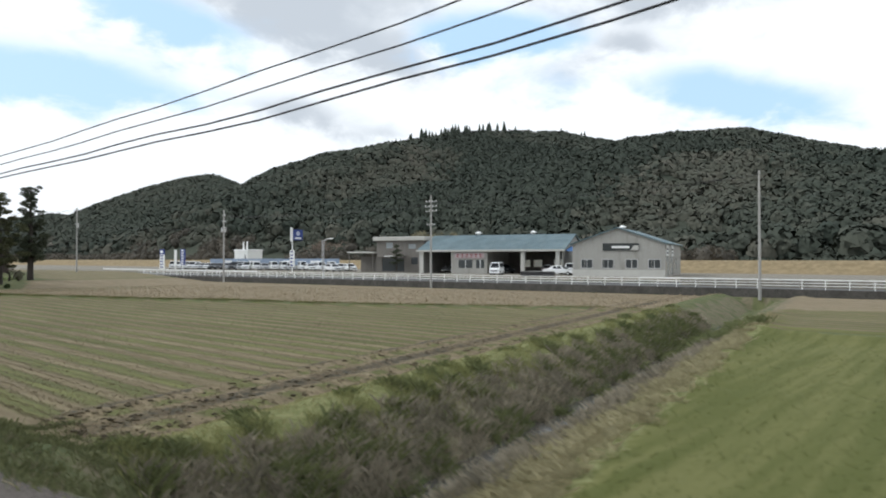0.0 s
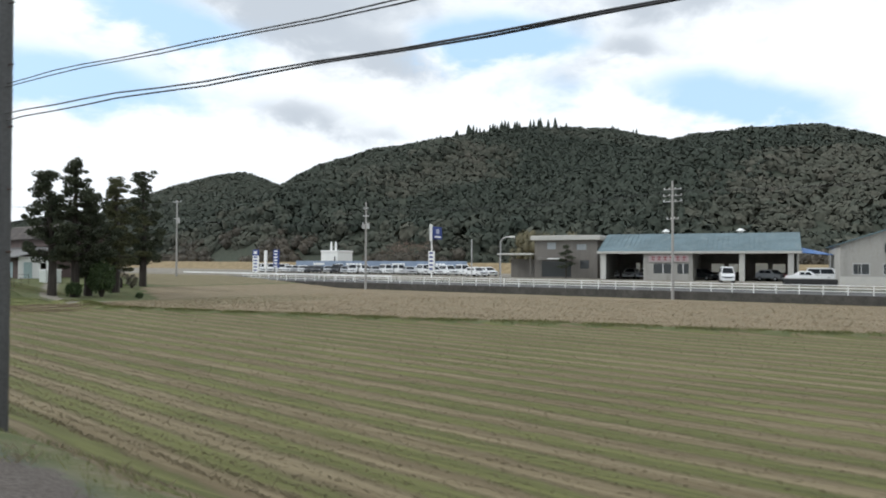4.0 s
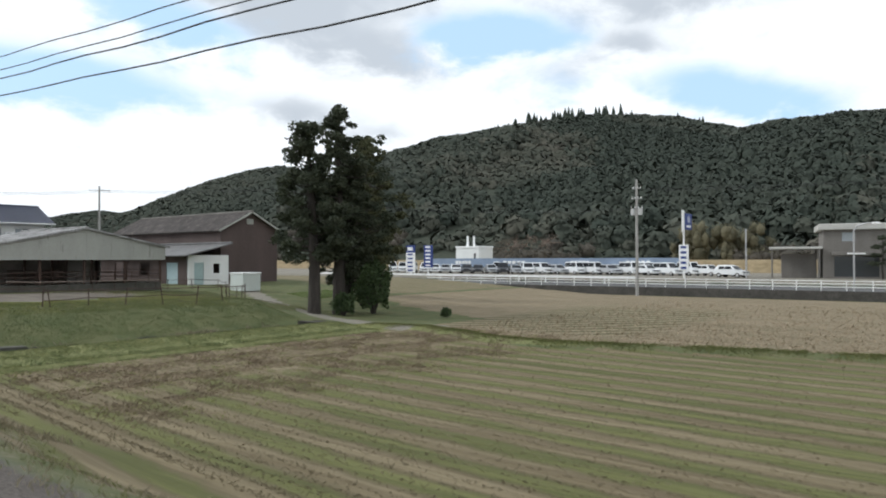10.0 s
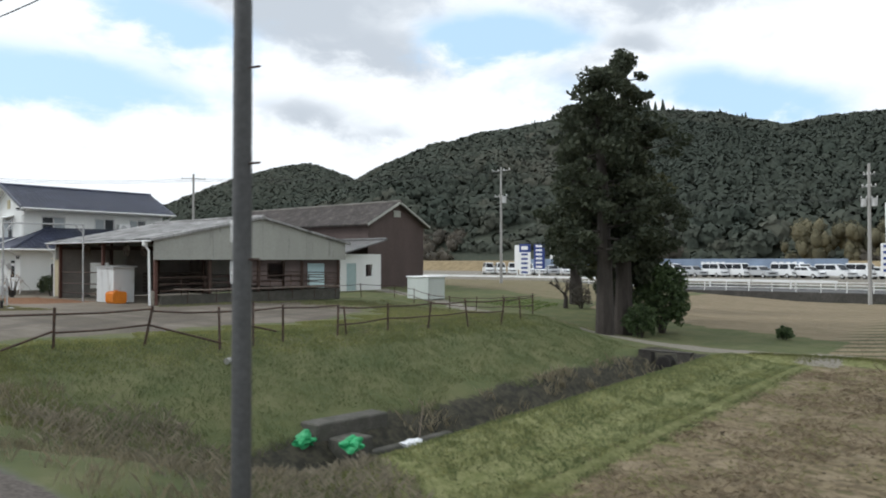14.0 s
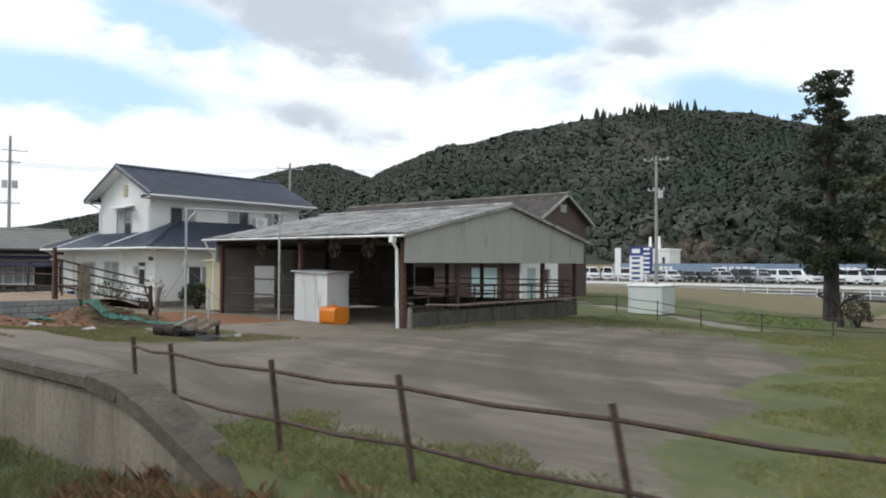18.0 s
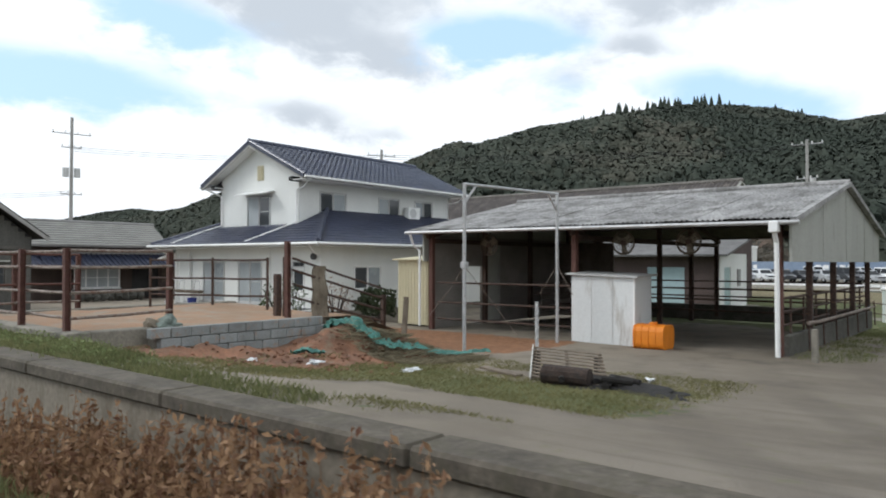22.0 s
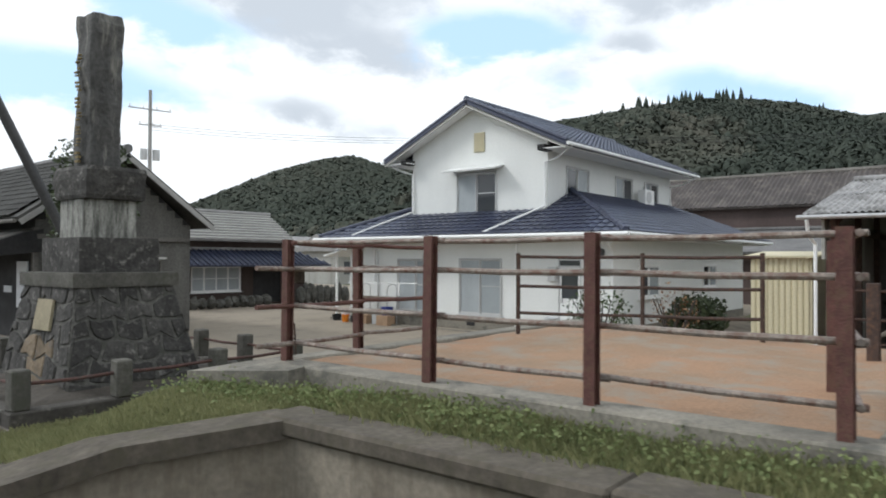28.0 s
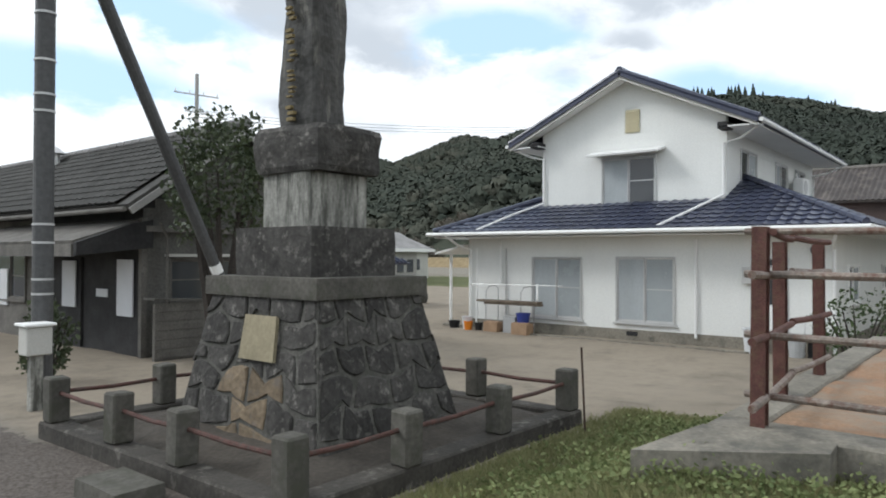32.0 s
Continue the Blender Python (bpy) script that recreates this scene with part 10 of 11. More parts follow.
def bush(x, y, w, h, seed, label, mat, n=2500, size=0.11, z=None, lift=0.0):
    r = np.random.default_rng(seed)
    z0 = gz(x, y) if z is None else z
    b = thing("bush", label, "bush", (x, y, z0))
    st_ = Shape()
    for k in range(7):
        a = k * 0.9 + r.uniform(0, 0.5)
        st_.tube([(0.05 * math.cos(a), 0.05 * math.sin(a), -0.1), (w * 0.22 * math.cos(a), w * 0.22 * math.sin(a), h * 0.45), (w * 0.4 * math.cos(a), w * 0.4 * math.sin(a), h * 0.8)], 0.025 * h, 5, 0.008)
    part("branchwork", st_, M_BARK, b)
    th, ph = r.uniform(0, 2 * math.pi, n), np.arccos(r.uniform(-0.75, 1, n))
    lump = 1 + 0.25 * np.sin(th * 3 + seed) * np.sin(ph * 4 + seed)
    rad = r.uniform(0.45, 1.0, n) ** 0.5 * lump
    c = np.stack([w / 2 * rad * np.sin(ph) * np.cos(th), w / 2 * rad * np.sin(ph) * np.sin(th), lift + (h - lift) * 0.5 * (1 + rad * np.cos(ph))], -1)
    q, f = leaf_cards(c, size, seed, 0.9, 1.4)
    part("leaves", np_mesh("leaves", q, f, mat), None, b)
    return b


bush(34.4, 104.0, 2.5, 3.6, 4, "dense dark green bush at the foot of the cedars", M_SHRUB, 5000, 0.13)
bush(31.6, 103.9, 1.5, 1.5, 14, "low shrub under the cedars", M_SHRUB, 1500, 0.11)
bush(42.0, 112.6, 1.4, 1.6, 15, "bare twiggy shrub by the lane", M_BAMBOO, 700, 0.1)
bush(35.5, 98.6, 0.7, 0.6, 16, "small dark tuft at the field's edge", M_SHRUB, 500, 0.09)
bush(14.9, 136.6, 1.5, 1.5, 6, "leafy shrub before the house wall", M_SHRUB, 650, 0.055, 0.05)
bush(16.1, 135.3, 1.2, 1.5, 7, "bare twiggy shrub by the house with few dead leaves", M_DOCK, 240, 0.05, 0.05)
bush(18.4, 135.6, 1.5, 1.2, 17, "dark evergreen shrub beside the house corner", M_CAMELLIA, 2200, 0.08, 0.05)
bush(7.75, 145.9, 1.9, 4.75, 8, "glossy dark camellia beside the station", M_CAMELLIA, 3300, 0.07, 0.1, 2.0)
bush(4.9, 146.4, 0.8, 1.3, 9, "small dark shrub by the station porch", M_CAMELLIA, 900, 0.06, 0.1)


# far woods: each crown a dark core under many leaf sprays, one mesh of a kind
def lumps(name, at, size, mat, label, per, seed, squash=0.8, card=0.2):
    r = np.random.default_rng(seed)
    iv, if_ = ICO[0]
    iv, if_ = np.array([tuple(v) for v in iv]), np.array(if_)
    n = len(at)
    core = iv[None] * (1 + 0.1 * r.normal(size=(n, len(iv), 1))) * (size * 0.43)[:, None, None] * np.array([1, 1, squash]) + at[:, None]
    cf = if_[None] + (np.arange(n) * len(iv))[:, None, None]
    d = r.normal(size=(n, per, 3))
    d[..., 2] = np.abs(d[..., 2]) * 0.9 - 0.05
    d /= np.linalg.norm(d, axis=2)[..., None]
    c = at[:, None] + d * (size[:, None, None] * 0.5) * r.uniform(0.7, 1.15, (n, per, 1)) * np.array([1, 1, squash])
    s = np.repeat(size, per)[:, None] * card * r.uniform(0.6, 1.4, (n * per, 1))
    a = r.normal(size=(n * per, 3))
    a /= np.linalg.norm(a, axis=1)[:, None]
    b = np.cross(a, r.normal(size=(n * per, 3)))
    b /= np.linalg.norm(b, axis=1)[:, None]
    c = c.reshape(-1, 3)
    tri = np.stack([c - a * s, c + (a * 0.6 + b) * s, c + (a * 0.6 - b) * s], 1).reshape(-1, 3)
    tf = np.arange(3 * n * per).reshape(-1, 3) + n * len(iv)
    ob = new(name, np_mesh(name, np.concatenate([core.reshape(-1, 3), tri]), np.concatenate([cf.reshape(-1, 3), tf]), mat, True))
    return tagged(ob, label, "woodland", kind="stuff")


def spires(name, at, height, mat, label, seed, tiers=4, sides=6, slim=0.21, tone=None):
    """Cedars as stacked ragged skirts."""
    r = np.random.default_rng(seed)
    n = len(at)
    V, F = [], []
    ang = np.arange(sides) * 2 * math.pi / sides
    for k in range(tiers):
        z0, z1 = k / tiers * 0.82, min(1.0, k / tiers * 0.82 + 0.42)
        rr = slim * (1 - k / tiers * 0.82)
        ring = np.stack([np.cos(ang), np.sin(ang), np.zeros(sides)], -1)[None] * (height[:, None, None] * rr) * r.uniform(0.65, 1.3, (n, sides, 1))
        ring = ring + at[:, None] + np.stack([np.zeros(n), np.zeros(n), height * z0], -1)[:, None]
        tip = at + np.stack([r.normal(size=n) * 0.1, r.normal(size=n) * 0.1, height * z1], -1)
        v = np.concatenate([ring, tip[:, None]], 1)
        base = len(V) and sum(len(x) for x in V)
        idx = (np.arange(n) * (sides + 1))[:, None] + base
        for i in range(sides):
            F.append(np.concatenate([idx + i, idx + (i + 1) % sides, idx + sides], 1))
        V.append(v.reshape(-1, 3))
    ob = new(name, np_mesh(name, np.concatenate(V), np.concatenate(F), mat))
    toned(ob, np.tile(np.repeat(tone, sides + 1), tiers))
    return tagged(ob, label, "woodland", kind="stuff")


def canopy(name, stops):
    """Woodland: each crown has a tone of its own, from dark cedar green to leafless brown."""
    m, n, l, b = mat_new(name)
    at = n.new("ShaderNodeAttribute")
    at.attribute_name = "tone"
    rp = n.new("ShaderNodeValToRGB")
    rp.color_ramp.elements[0].position, rp.color_ramp.elements[0].color = stops[0][0], (*stops[0][1], 1)
    rp.color_ramp.elements[1].position, rp.color_ramp.elements[1].color = stops[-1][0], (*stops[-1][1], 1)
    for pos, col in stops[1:-1]:
        e = rp.color_ramp.elements.new(pos)
        e.color = (*col, 1)
    geo = n.new("ShaderNodeNewGeometry")
    tx = n.new("ShaderNodeTexNoise")
    tx.inputs["Scale"].default_value, tx.inputs["Detail"].default_value = 0.9, 3
    l.new(geo.outputs["Position"], tx.inputs["Vector"])
    ad = n.new("ShaderNodeMath")
    ad.operation = "MULTIPLY_ADD"
    l.new(tx.outputs["Fac"], ad.inputs[0])
    ad.inputs[1].default_value = 0.25
    sb = n.new("ShaderNodeMath")
    sb.operation = "SUBTRACT"
    l.new(at.outputs["Fac"], sb.inputs[0])
    sb.inputs[1].default_value = 0.125
    l.new(sb.outputs[0], ad.inputs[2])
    l.new(ad.outputs[0], rp.inputs[0])
    l.new(rp.outputs[0], b.inputs["Base Color"])
    b.inputs["Roughness"].default_value = 0.9
    b.inputs["Specular IOR Level"].default_value = 0.1
    return m


M_WOODS = canopy("mixed_woods", ((0.0, (0.044, 0.054, 0.043)), (0.35, (0.062, 0.070, 0.055)), (0.65, (0.084, 0.086, 0.067)), (1.0, (0.116, 0.106, 0.086))))


def rounded(ob, normals):
    """Sprays take the shading of the bough they grow on."""
    normals = normals / np.linalg.norm(normals, axis=1)[:, None]
    ob.data.polygons.foreach_set("use_smooth", [True] * len(ob.data.polygons))
    ob.data.normals_split_custom_set_from_vertices(normals.tolist())
    return ob


def toned(ob, tone):
    """Stores one tone for each vertex."""
    at = ob.data.attributes.new("tone", "FLOAT", "POINT")
    at.data.foreach_set("value", np.asarray(tone, np.float32))
    return ob


def crowns(name, at, size, tone, label, seed, squash=0.85, per=52, level=0, rough=0.15, spray=0.12):
    """Broad crowns: a lumpy body of boughs with sprays breaking its outline."""
    r = np.random.default_rng(seed)
    iv, if_ = np.array([tuple(v) for v in ICO[level][0]]), np.array(ICO[level][1])
    n, nv = len(at), len(iv)
    body = iv[None] * (1 + rough * r.normal(size=(n, nv, 1))) * (size * 0.42)[:, None, None] * np.array([1, 1, squash]) * r.uniform(0.8, 1.2, (n, 1, 3)) + at[:, None]
    bf = if_[None] + (np.arange(n) * nv)[:, None, None]
    d = r.normal(size=(n, per, 3))
    d[..., 2] = np.abs(d[..., 2])
    d /= np.linalg.norm(d, axis=2)[..., None]
    c = (at[:, None] + d * (size[:, None, None] * 0.5) * r.uniform(0.75, 1.15, (n, per, 1)) * np.array([1, 1, squash])).reshape(-1, 3)
    s_ = np.repeat(size, per)[:, None] * spray * r.uniform(0.6, 1.4, (n * per, 1))
    face = d.reshape(-1, 3) + 0.3 * r.normal(size=(n * per, 3))
    face /= np.linalg.norm(face, axis=1)[:, None]
    a = np.cross(face, r.normal(size=(n * per, 3)))
    a /= np.linalg.norm(a, axis=1)[:, None]
    b = np.cross(face, a)
    tri = np.stack([c - a * s_, c + (a * 0.6 - b) * s_, c + (a * 0.6 + b) * s_], 1).reshape(-1, 3)
    tf = np.arange(3 * n * per).reshape(-1, 3) + n * nv
    ob = new(name, np_mesh(name, np.concatenate([body.reshape(-1, 3), tri]), np.concatenate([bf.reshape(-1, 3), tf]), M_WOODS))
    toned(ob, np.concatenate([np.repeat(tone, nv), np.repeat(tone, per * 3)]))
    lift = np.array([1, 1, 1 / squash])
    spray_n = np.repeat((d * lift).reshape(-1, 3), 3, 0) + 0.22 * r.normal(size=(n * per * 3, 3))
    rounded(ob, np.concatenate([np.tile(iv * lift, (n, 1)), spray_n]) + np.array([-0.25, 0, 1.1]))
    return tagged(ob, label, "woodland", kind="stuff")


rg = np.random.default_rng(21)
n_f = 21000
fy_ = rg.uniform(-40, 640, n_f)
cy_, cx_, cz_ = (np.array(c, float) for c in zip(*CREST))
fxc = np.interp(fy_, cy_, cx_)
fx_ = 148 + (fxc + 22 - 148) * rg.uniform(0, 1, n_f) ** 0.85
up_ = (fx_ - 148) / (fxc - 148)
stand = fbm(fx_, fy_, 0.014, 3.0) + 0.25 * fbm(fx_, fy_, 0.06, 9.0)
fz_ = ground_z(fx_, fy_)
at_f = np.stack([fx_, fy_, fz_], -1)
ragged = 14 * fbm(fx_, fy_, 0.035, 6.0) + 6 * rg.normal(size=n_f)


def stretch_(lo, hi, soft, v):
    return sstep(lo - soft, lo + soft, v) * sstep(hi + soft, hi - soft, v)


# leafless and olive oak spurs, planted cedar hollows, brown woods along the foot
oak = stretch_(52, 103, 7, fy_ + ragged) * stretch_(0.08, 0.47, 0.06, up_ + ragged * 0.004)
oak = np.maximum(oak, stretch_(200, 236, 6, fy_ + ragged) * stretch_(185, 268, 10, fx_ + ragged))
oak = np.maximum(oak, 0.8 * stretch_(150, 330, 12, fy_ + ragged) * sstep(0.13, 0.05, up_ + ragged * 0.002))
planted = stretch_(106, 196, 6, fy_ + ragged) * stretch_(0.08, 0.5, 0.05, up_)
conif = (stand + 0.9 * planted - 1.6 * oak + 0.25 * sstep(0.55, 0.2, up_) - 0.2 * sstep(0.5, 0.8, up_)) > 0.25
kind_ = 0.30 + 0.22 * fbm(fx_, fy_, 0.021, 5.0) + 0.30 * oak + 0.08 * rg.normal(size=n_f)
kind_ = kind_ + 0.5 * np.exp(-((fx_ - 252) / 12) ** 2 - ((fy_ - 143) / 8) ** 2)
at_b = at_f[~conif] + np.array([0, 0, 0.1])
crowns("broadleaf_forest", at_b, rg.uniform(4.8, 6.6, len(at_b)) * (0.85 + 0.25 * np.clip(up_[~conif], 0, 1)), np.clip(kind_[~conif], 0.0, 1), "dark evergreen and brown leafless woods covering the hills", 5, spray=0.13)
at_c = at_f[conif]
tone_c = np.clip(0.12 + 0.14 * fbm(at_c[:, 0], at_c[:, 1], 0.03, 8.0), 0, 0.5)
extra = at_c + np.concatenate([rg.normal(size=(len(at_c), 2)) * 3.5, np.zeros((len(at_c), 1))], 1)
extra[:, 2] = ground_z(extra[:, 0], extra[:, 1])
at_c = np.concatenate([at_c, extra])
tone_c = np.clip(np.concatenate([tone_c, tone_c]) + 0.05 * rg.normal(size=len(at_c)), 0, 0.6)
crowns("cedar_forest", at_c + np.array([0, 0, 0.9]), rg.uniform(3.1, 4.2, len(at_c)), tone_c, "dark planted cedar stands on the hills", 6, 1.35, 26, 0, 0.15, 0.14)
cr_y = np.concatenate([np.sort(rg.uniform(226, 272, 42)), rg.uniform(200, 300, 18)])
cr_x = np.interp(cr_y, cy_, cx_) + rg.normal(size=60) * 2.0
cr = np.stack([cr_x, cr_y, ground_z(cr_x, cr_y)], -1)
spires("crest_cedars", cr, np.concatenate([rg.uniform(5.0, 9.0, 42), rg.uniform(4.0, 6.0, 18)]), M_WOODS, "row of spiky cedars along the hill crest", 7, 6, 7, slim=0.25, tone=np.full(60, 0.08))
back_x, back_y = rg.uniform(570, 730, 2600), rg.uniform(470, 900, 2600)
at_k = np.stack([back_x, back_y, ground_z(back_x, back_y) + 1.0], -1)
crowns("far_hill_forest", at_k, rg.uniform(8.0, 13.0, 2600), np.clip(0.4 + 0.15 * rg.normal(size=2600), 0, 0.8), "forest on the farther hill", 31, per=26)
# winter scrub and bare trees along the hill foot
sc_y = rg.uniform(-60, 420, 900)
sc_x = 136 + 18 * rg.uniform(0, 1, 900) ** 1.4
sc_k = fbm(sc_x * 0, sc_y, 0.05, 2.0) > -0.05
sc_x, sc_y = sc_x[sc_k], sc_y[sc_k]
sc = np.stack([sc_x, sc_y, ground_z(sc_x, sc_y) + 1.8], -1)
lumps("foot_scrub", sc, rg.uniform(2.5, 5.5, len(sc)), M_BAMBOO, "pale brown winter scrub at the foot of the hills", 60, 9, 1.0, 0.08)
ev_y = rg.uniform(-60, 520, 260)
ev_x = 156 + 12 * rg.uniform(0, 1, 260)
ev = np.stack([ev_x, ev_y, ground_z(ev_x, ev_y) + 2.5], -1)
crowns("foot_trees", ev, rg.uniform(5, 8, 260), np.clip(0.3 + 0.25 * rg.normal(size=260), 0, 1), "dark trees at the foot of the hills", 10, 0.9, 60)


# yellowing bamboo behind the forecourt
bm_y = np.concatenate([rg.normal(c, 1.6, 16) for c in (108.5, 113.0, 117.5, 121.0)])
bm_x = 137 + 4 * rg.uniform(0, 1, 64)
bm_z = rg.uniform(2.0, 8.0, 64)
lumps("bamboo_stand", np.stack([bm_x, bm_y, bm_z], -1), rg.uniform(1.6, 2.8, 64), M_CANE, "yellowing bamboo and bare saplings behind the forecourt", 70, 19, 1.5, 0.07)


# a bare winter tree behind the hoarding
def bare_tree(x, y, h, spread, seed, label, mat):
    r = random.Random(seed)
    z0 = gz(x, y)
    t_ = thing("tree", label, "tree", (x, y, z0))
    part("trunk", Shape().tube([(0, 0, -0.2), (0.1, 0, h * 0.25), (0.05, 0.1, h * 0.4)], 0.16 + 0.01 * h, 8, 0.1), M_BARK, t_)
    tw = Shape()

    def grow(p, d, ln, rad, depth):
        q = p + d * ln
        tw.tube([p, (p + q) / 2 + Vector((r.uniform(-1, 1), r.uniform(-1, 1), 0)) * ln * 0.06, q], rad, 4, rad * 0.55, cap=False)
        if depth:
            for k in range(3 if depth > 1 else 4):
                e = (d + Vector((r.uniform(-1, 1) * spread, r.uniform(-1, 1) * spread, r.uniform(-0.35, 0.45)))).normalized()
                grow(p + (q - p) * r.uniform(0.55, 1.0), e, ln * r.uniform(0.6, 0.85), rad * 0.6, depth - 1)

    for k in range(5):
        a = k * 1.26 + r.uniform(-0.3, 0.3)
        grow(Vector((0.05, 0.05, h * (0.28 + 0.03 * k))), Vector((math.cos(a) * spread, math.sin(a) * spread, 0.75)).normalized(), h * 0.24, 0.045 + 0.004 * h, 4 if h > 8 else 3)
    part("branchwork", tw, mat, t_)
    return t_


M_TWIG = leafy("brown_twigs", (0.22, 0.165, 0.13), (0.34, 0.26, 0.21), 1.0)
bare_tree(143, 158.0, 10.5, 1.25, 3, "bare spreading winter tree at the hill foot behind the hoarding", M_TWIG)
bare_tree(146, 167.5, 9.5, 1.3, 4, "bare brown winter tree at the hill foot", M_TWIG)
bare_tree(41.0, 113.2, 2.6, 0.9, 5, "small bare fruit tree beside the vegetable plot", M_BARK)

# a clipped garden pine by the showroom door
nw = thing("garden_tree", "clipped garden pine with layered pads by the showroom", "tree", (89.0, 81.55, LOT))
part("trunk", Shape().tube([(0, 0, 0), (0.1, 0.08, 1.4), (-0.06, -0.05, 2.8), (0, 0, 4.4)], 0.11, 8, 0.04), M_BARK, nw)
rw_ = np.random.default_rng(77)
for k, (dy, z, w) in enumerate(((0.55, 1.7, 0.75), (-0.6, 2.1, 0.7), (0.6, 2.6, 0.65), (-0.5, 3.0, 0.6), (0.45, 3.5, 0.5), (-0.35, 3.8, 0.42), (0.0, 4.5, 0.4))):
    pad = rw_.normal(size=(260, 3)) * np.array([w * 0.4, w * 0.5, 0.10]) + np.array([0.05, dy, z])
    q, f = leaf_cards(pad, 0.13, 80 + k, 0.4, 1.6)
    part("branch", Shape().tube([(0, 0, z - 0.15), (0.03, dy * 0.6, z - 0.02), (0.05, dy, z)], 0.04, 5, 0.02), M_BARK, nw)
    pd = new("foliage_pad", np_mesh("foliage_pad", q, f, M_PINE))
    pd.parent = nw


# ---- grass, weeds, stubble and clods ----
def blades(name, x, y, height, width, mat, label, seed, lean=0.45, z=None):
    """Single bent blades standing on the ground, all in one mesh."""
    r = np.random.default_rng(seed)
    n = len(x)
    z = ground_z(x, y) if z is None else z
    h = height * r.uniform(0.5, 1.3, n)
    az = r.uniform(0, 2 * math.pi, n)
    side = np.stack([-np.sin(az), np.cos(az), np.zeros(n)], -1) * (width * r.uniform(0.6, 1.4, n))[:, None]
    out = np.stack([np.cos(az), np.sin(az), np.zeros(n)], -1) * (h * lean * r.uniform(0.2, 1.6, n))[:, None]
    base = np.stack([x, y, z - 0.02], -1)
    tip = base + out + np.stack([np.zeros(n), np.zeros(n), h], -1)
    mid = base + out * 0.35 + np.stack([np.zeros(n), np.zeros(n), h * 0.6], -1)
    v = np.stack([base - side, base + side, mid + side * 0.7, tip, mid - side * 0.7], 1).reshape(-1, 3)
    f = np.arange(5 * n).reshape(-1, 5)
    ob = new(name, np_mesh(name, v, f, mat))
    return tagged(ob, label, "grass", kind="stuff")


def tufted(n, x0, x1, y0, y1, seed, clump=0.0, per=1, keep=None):
    """Random places, in clumps where clump is given."""
    r = np.random.default_rng(seed)
    m = n // per
    x, y = r.uniform(x0, x1, m), r.uniform(y0, y1, m)
    x, y = np.repeat(x, per), np.repeat(y, per)
    if clump:
        x, y = x + r.normal(size=len(x)) * clump, y + r.normal(size=len(y)) * clump
    if keep is not None:
        k = keep(x, y)
        x, y = x[k], y[k]
    return x, y


def near(n, x0, x1, y0, y1, seed, power=2.0):
    """Places thinning out away from the track."""
    r = np.random.default_rng(seed)
    return x0 + (x1 - x0) * r.uniform(0, 1, n) ** power, r.uniform(y0, y1, n)


# banks of the field ditch
def ditch_places(n, d0, d1, seed, per, clump):
    r = np.random.default_rng(seed)
    m = n // per
    x = 6 + 44 * r.uniform(0, 1, m) ** 1.7
    d = r.uniform(d0, d1, m)
    x, d = np.repeat(x, per) + r.normal(size=m * per) * clump, np.repeat(d, per) + r.normal(size=m * per) * clump
    return x, d / 0.987 + 6.2 + 0.165 * x


x, y = ditch_places(14000, 2.8, 4.4, 1, 50, 0.17)
M_BANK = leafy("sunlit_bank_grass", (0.185, 0.195, 0.075), (0.330, 0.330, 0.145), 0.8)
blades("bank_grass", x, y, 0.20, 0.007, M_BANK, "tufted green grass on the ditch bank", 1)
M_REED = leafy("grey_dead_reeds", (0.20, 0.180, 0.135), (0.42, 0.37, 0.28), 0.9)
M_TUSSOCK = leafy("dark_tussock", (0.110, 0.130, 0.055), (0.230, 0.245, 0.110), 1.2)
x, y = ditch_places(20000, 1.6, 3.6, 2, 40, 0.17)
blades("dry_bank_grass", x, y, 0.30, 0.010, M_REED, "grey dead reeds and straw grass on the ditch bank", 2, 0.6)
x, y = ditch_places(9000, 1.4, 3.9, 21, 90, 0.16)
blades("bank_tussocks", x, y, 0.34, 0.012, M_TUSSOCK, "dark green tussocks on the ditch bank", 21, 0.7)
x, y = ditch_places(2400, 4.0, 5.4, 22, 120, 0.20)
blades("crest_tussocks", x, y, 0.22, 0.012, M_TUSSOCK, "dark green tussocks along the top of the bank", 22, 0.8)
x, y = ditch_places(22000, -2.4, -0.7, 3, 40, 0.16)
blades("dry_edge_grass", x, y, 0.17, 0.010, leafy("edge_straw", (0.27, 0.245, 0.140), (0.48, 0.43, 0.27), 0.8), "straw-coloured grass along the ditch edge", 3, 1.1)
x, y = ditch_places(12000, -1.0, 0.8, 23, 30, 0.16)
blades("ditch_foot_grass", x, y, 0.30, 0.010, M_REED, "brown grass hanging to the ditch floor", 23, 0.8)
x, y = ditch_places(16000, 3.8, 6.2, 4, 8, 0.2)
blades("short_bank_grass", x, y, 0.07, 0.009, leafy("path_grass", (0.235, 0.228, 0.105), (0.40, 0.375, 0.19), 0.8), "short grass along the ditch path", 4)
r = np.random.default_rng(24)
cx_b, cd_b = np.repeat(r.uniform(33, 45, 60), 90), np.repeat(r.uniform(-2.2, 3.6, 60), 90)
cx_b, cd_b = cx_b + r.normal(size=len(cx_b)) * 0.35, cd_b + r.normal(size=len(cd_b)) * 0.3
cy_b = cd_b / 0.987 + 6.2 + 0.165 * cx_b
blades("bend_reeds", cx_b, cy_b, 0.42, 0.02, M_TUSSOCK, "dark rank growth where the ditch meets the cross bank", 24, 0.7)
# sown field
x, y = near(26000, 6.5, 36, -30, 9, 5)
k = ditch_d(x, y) < -2.0
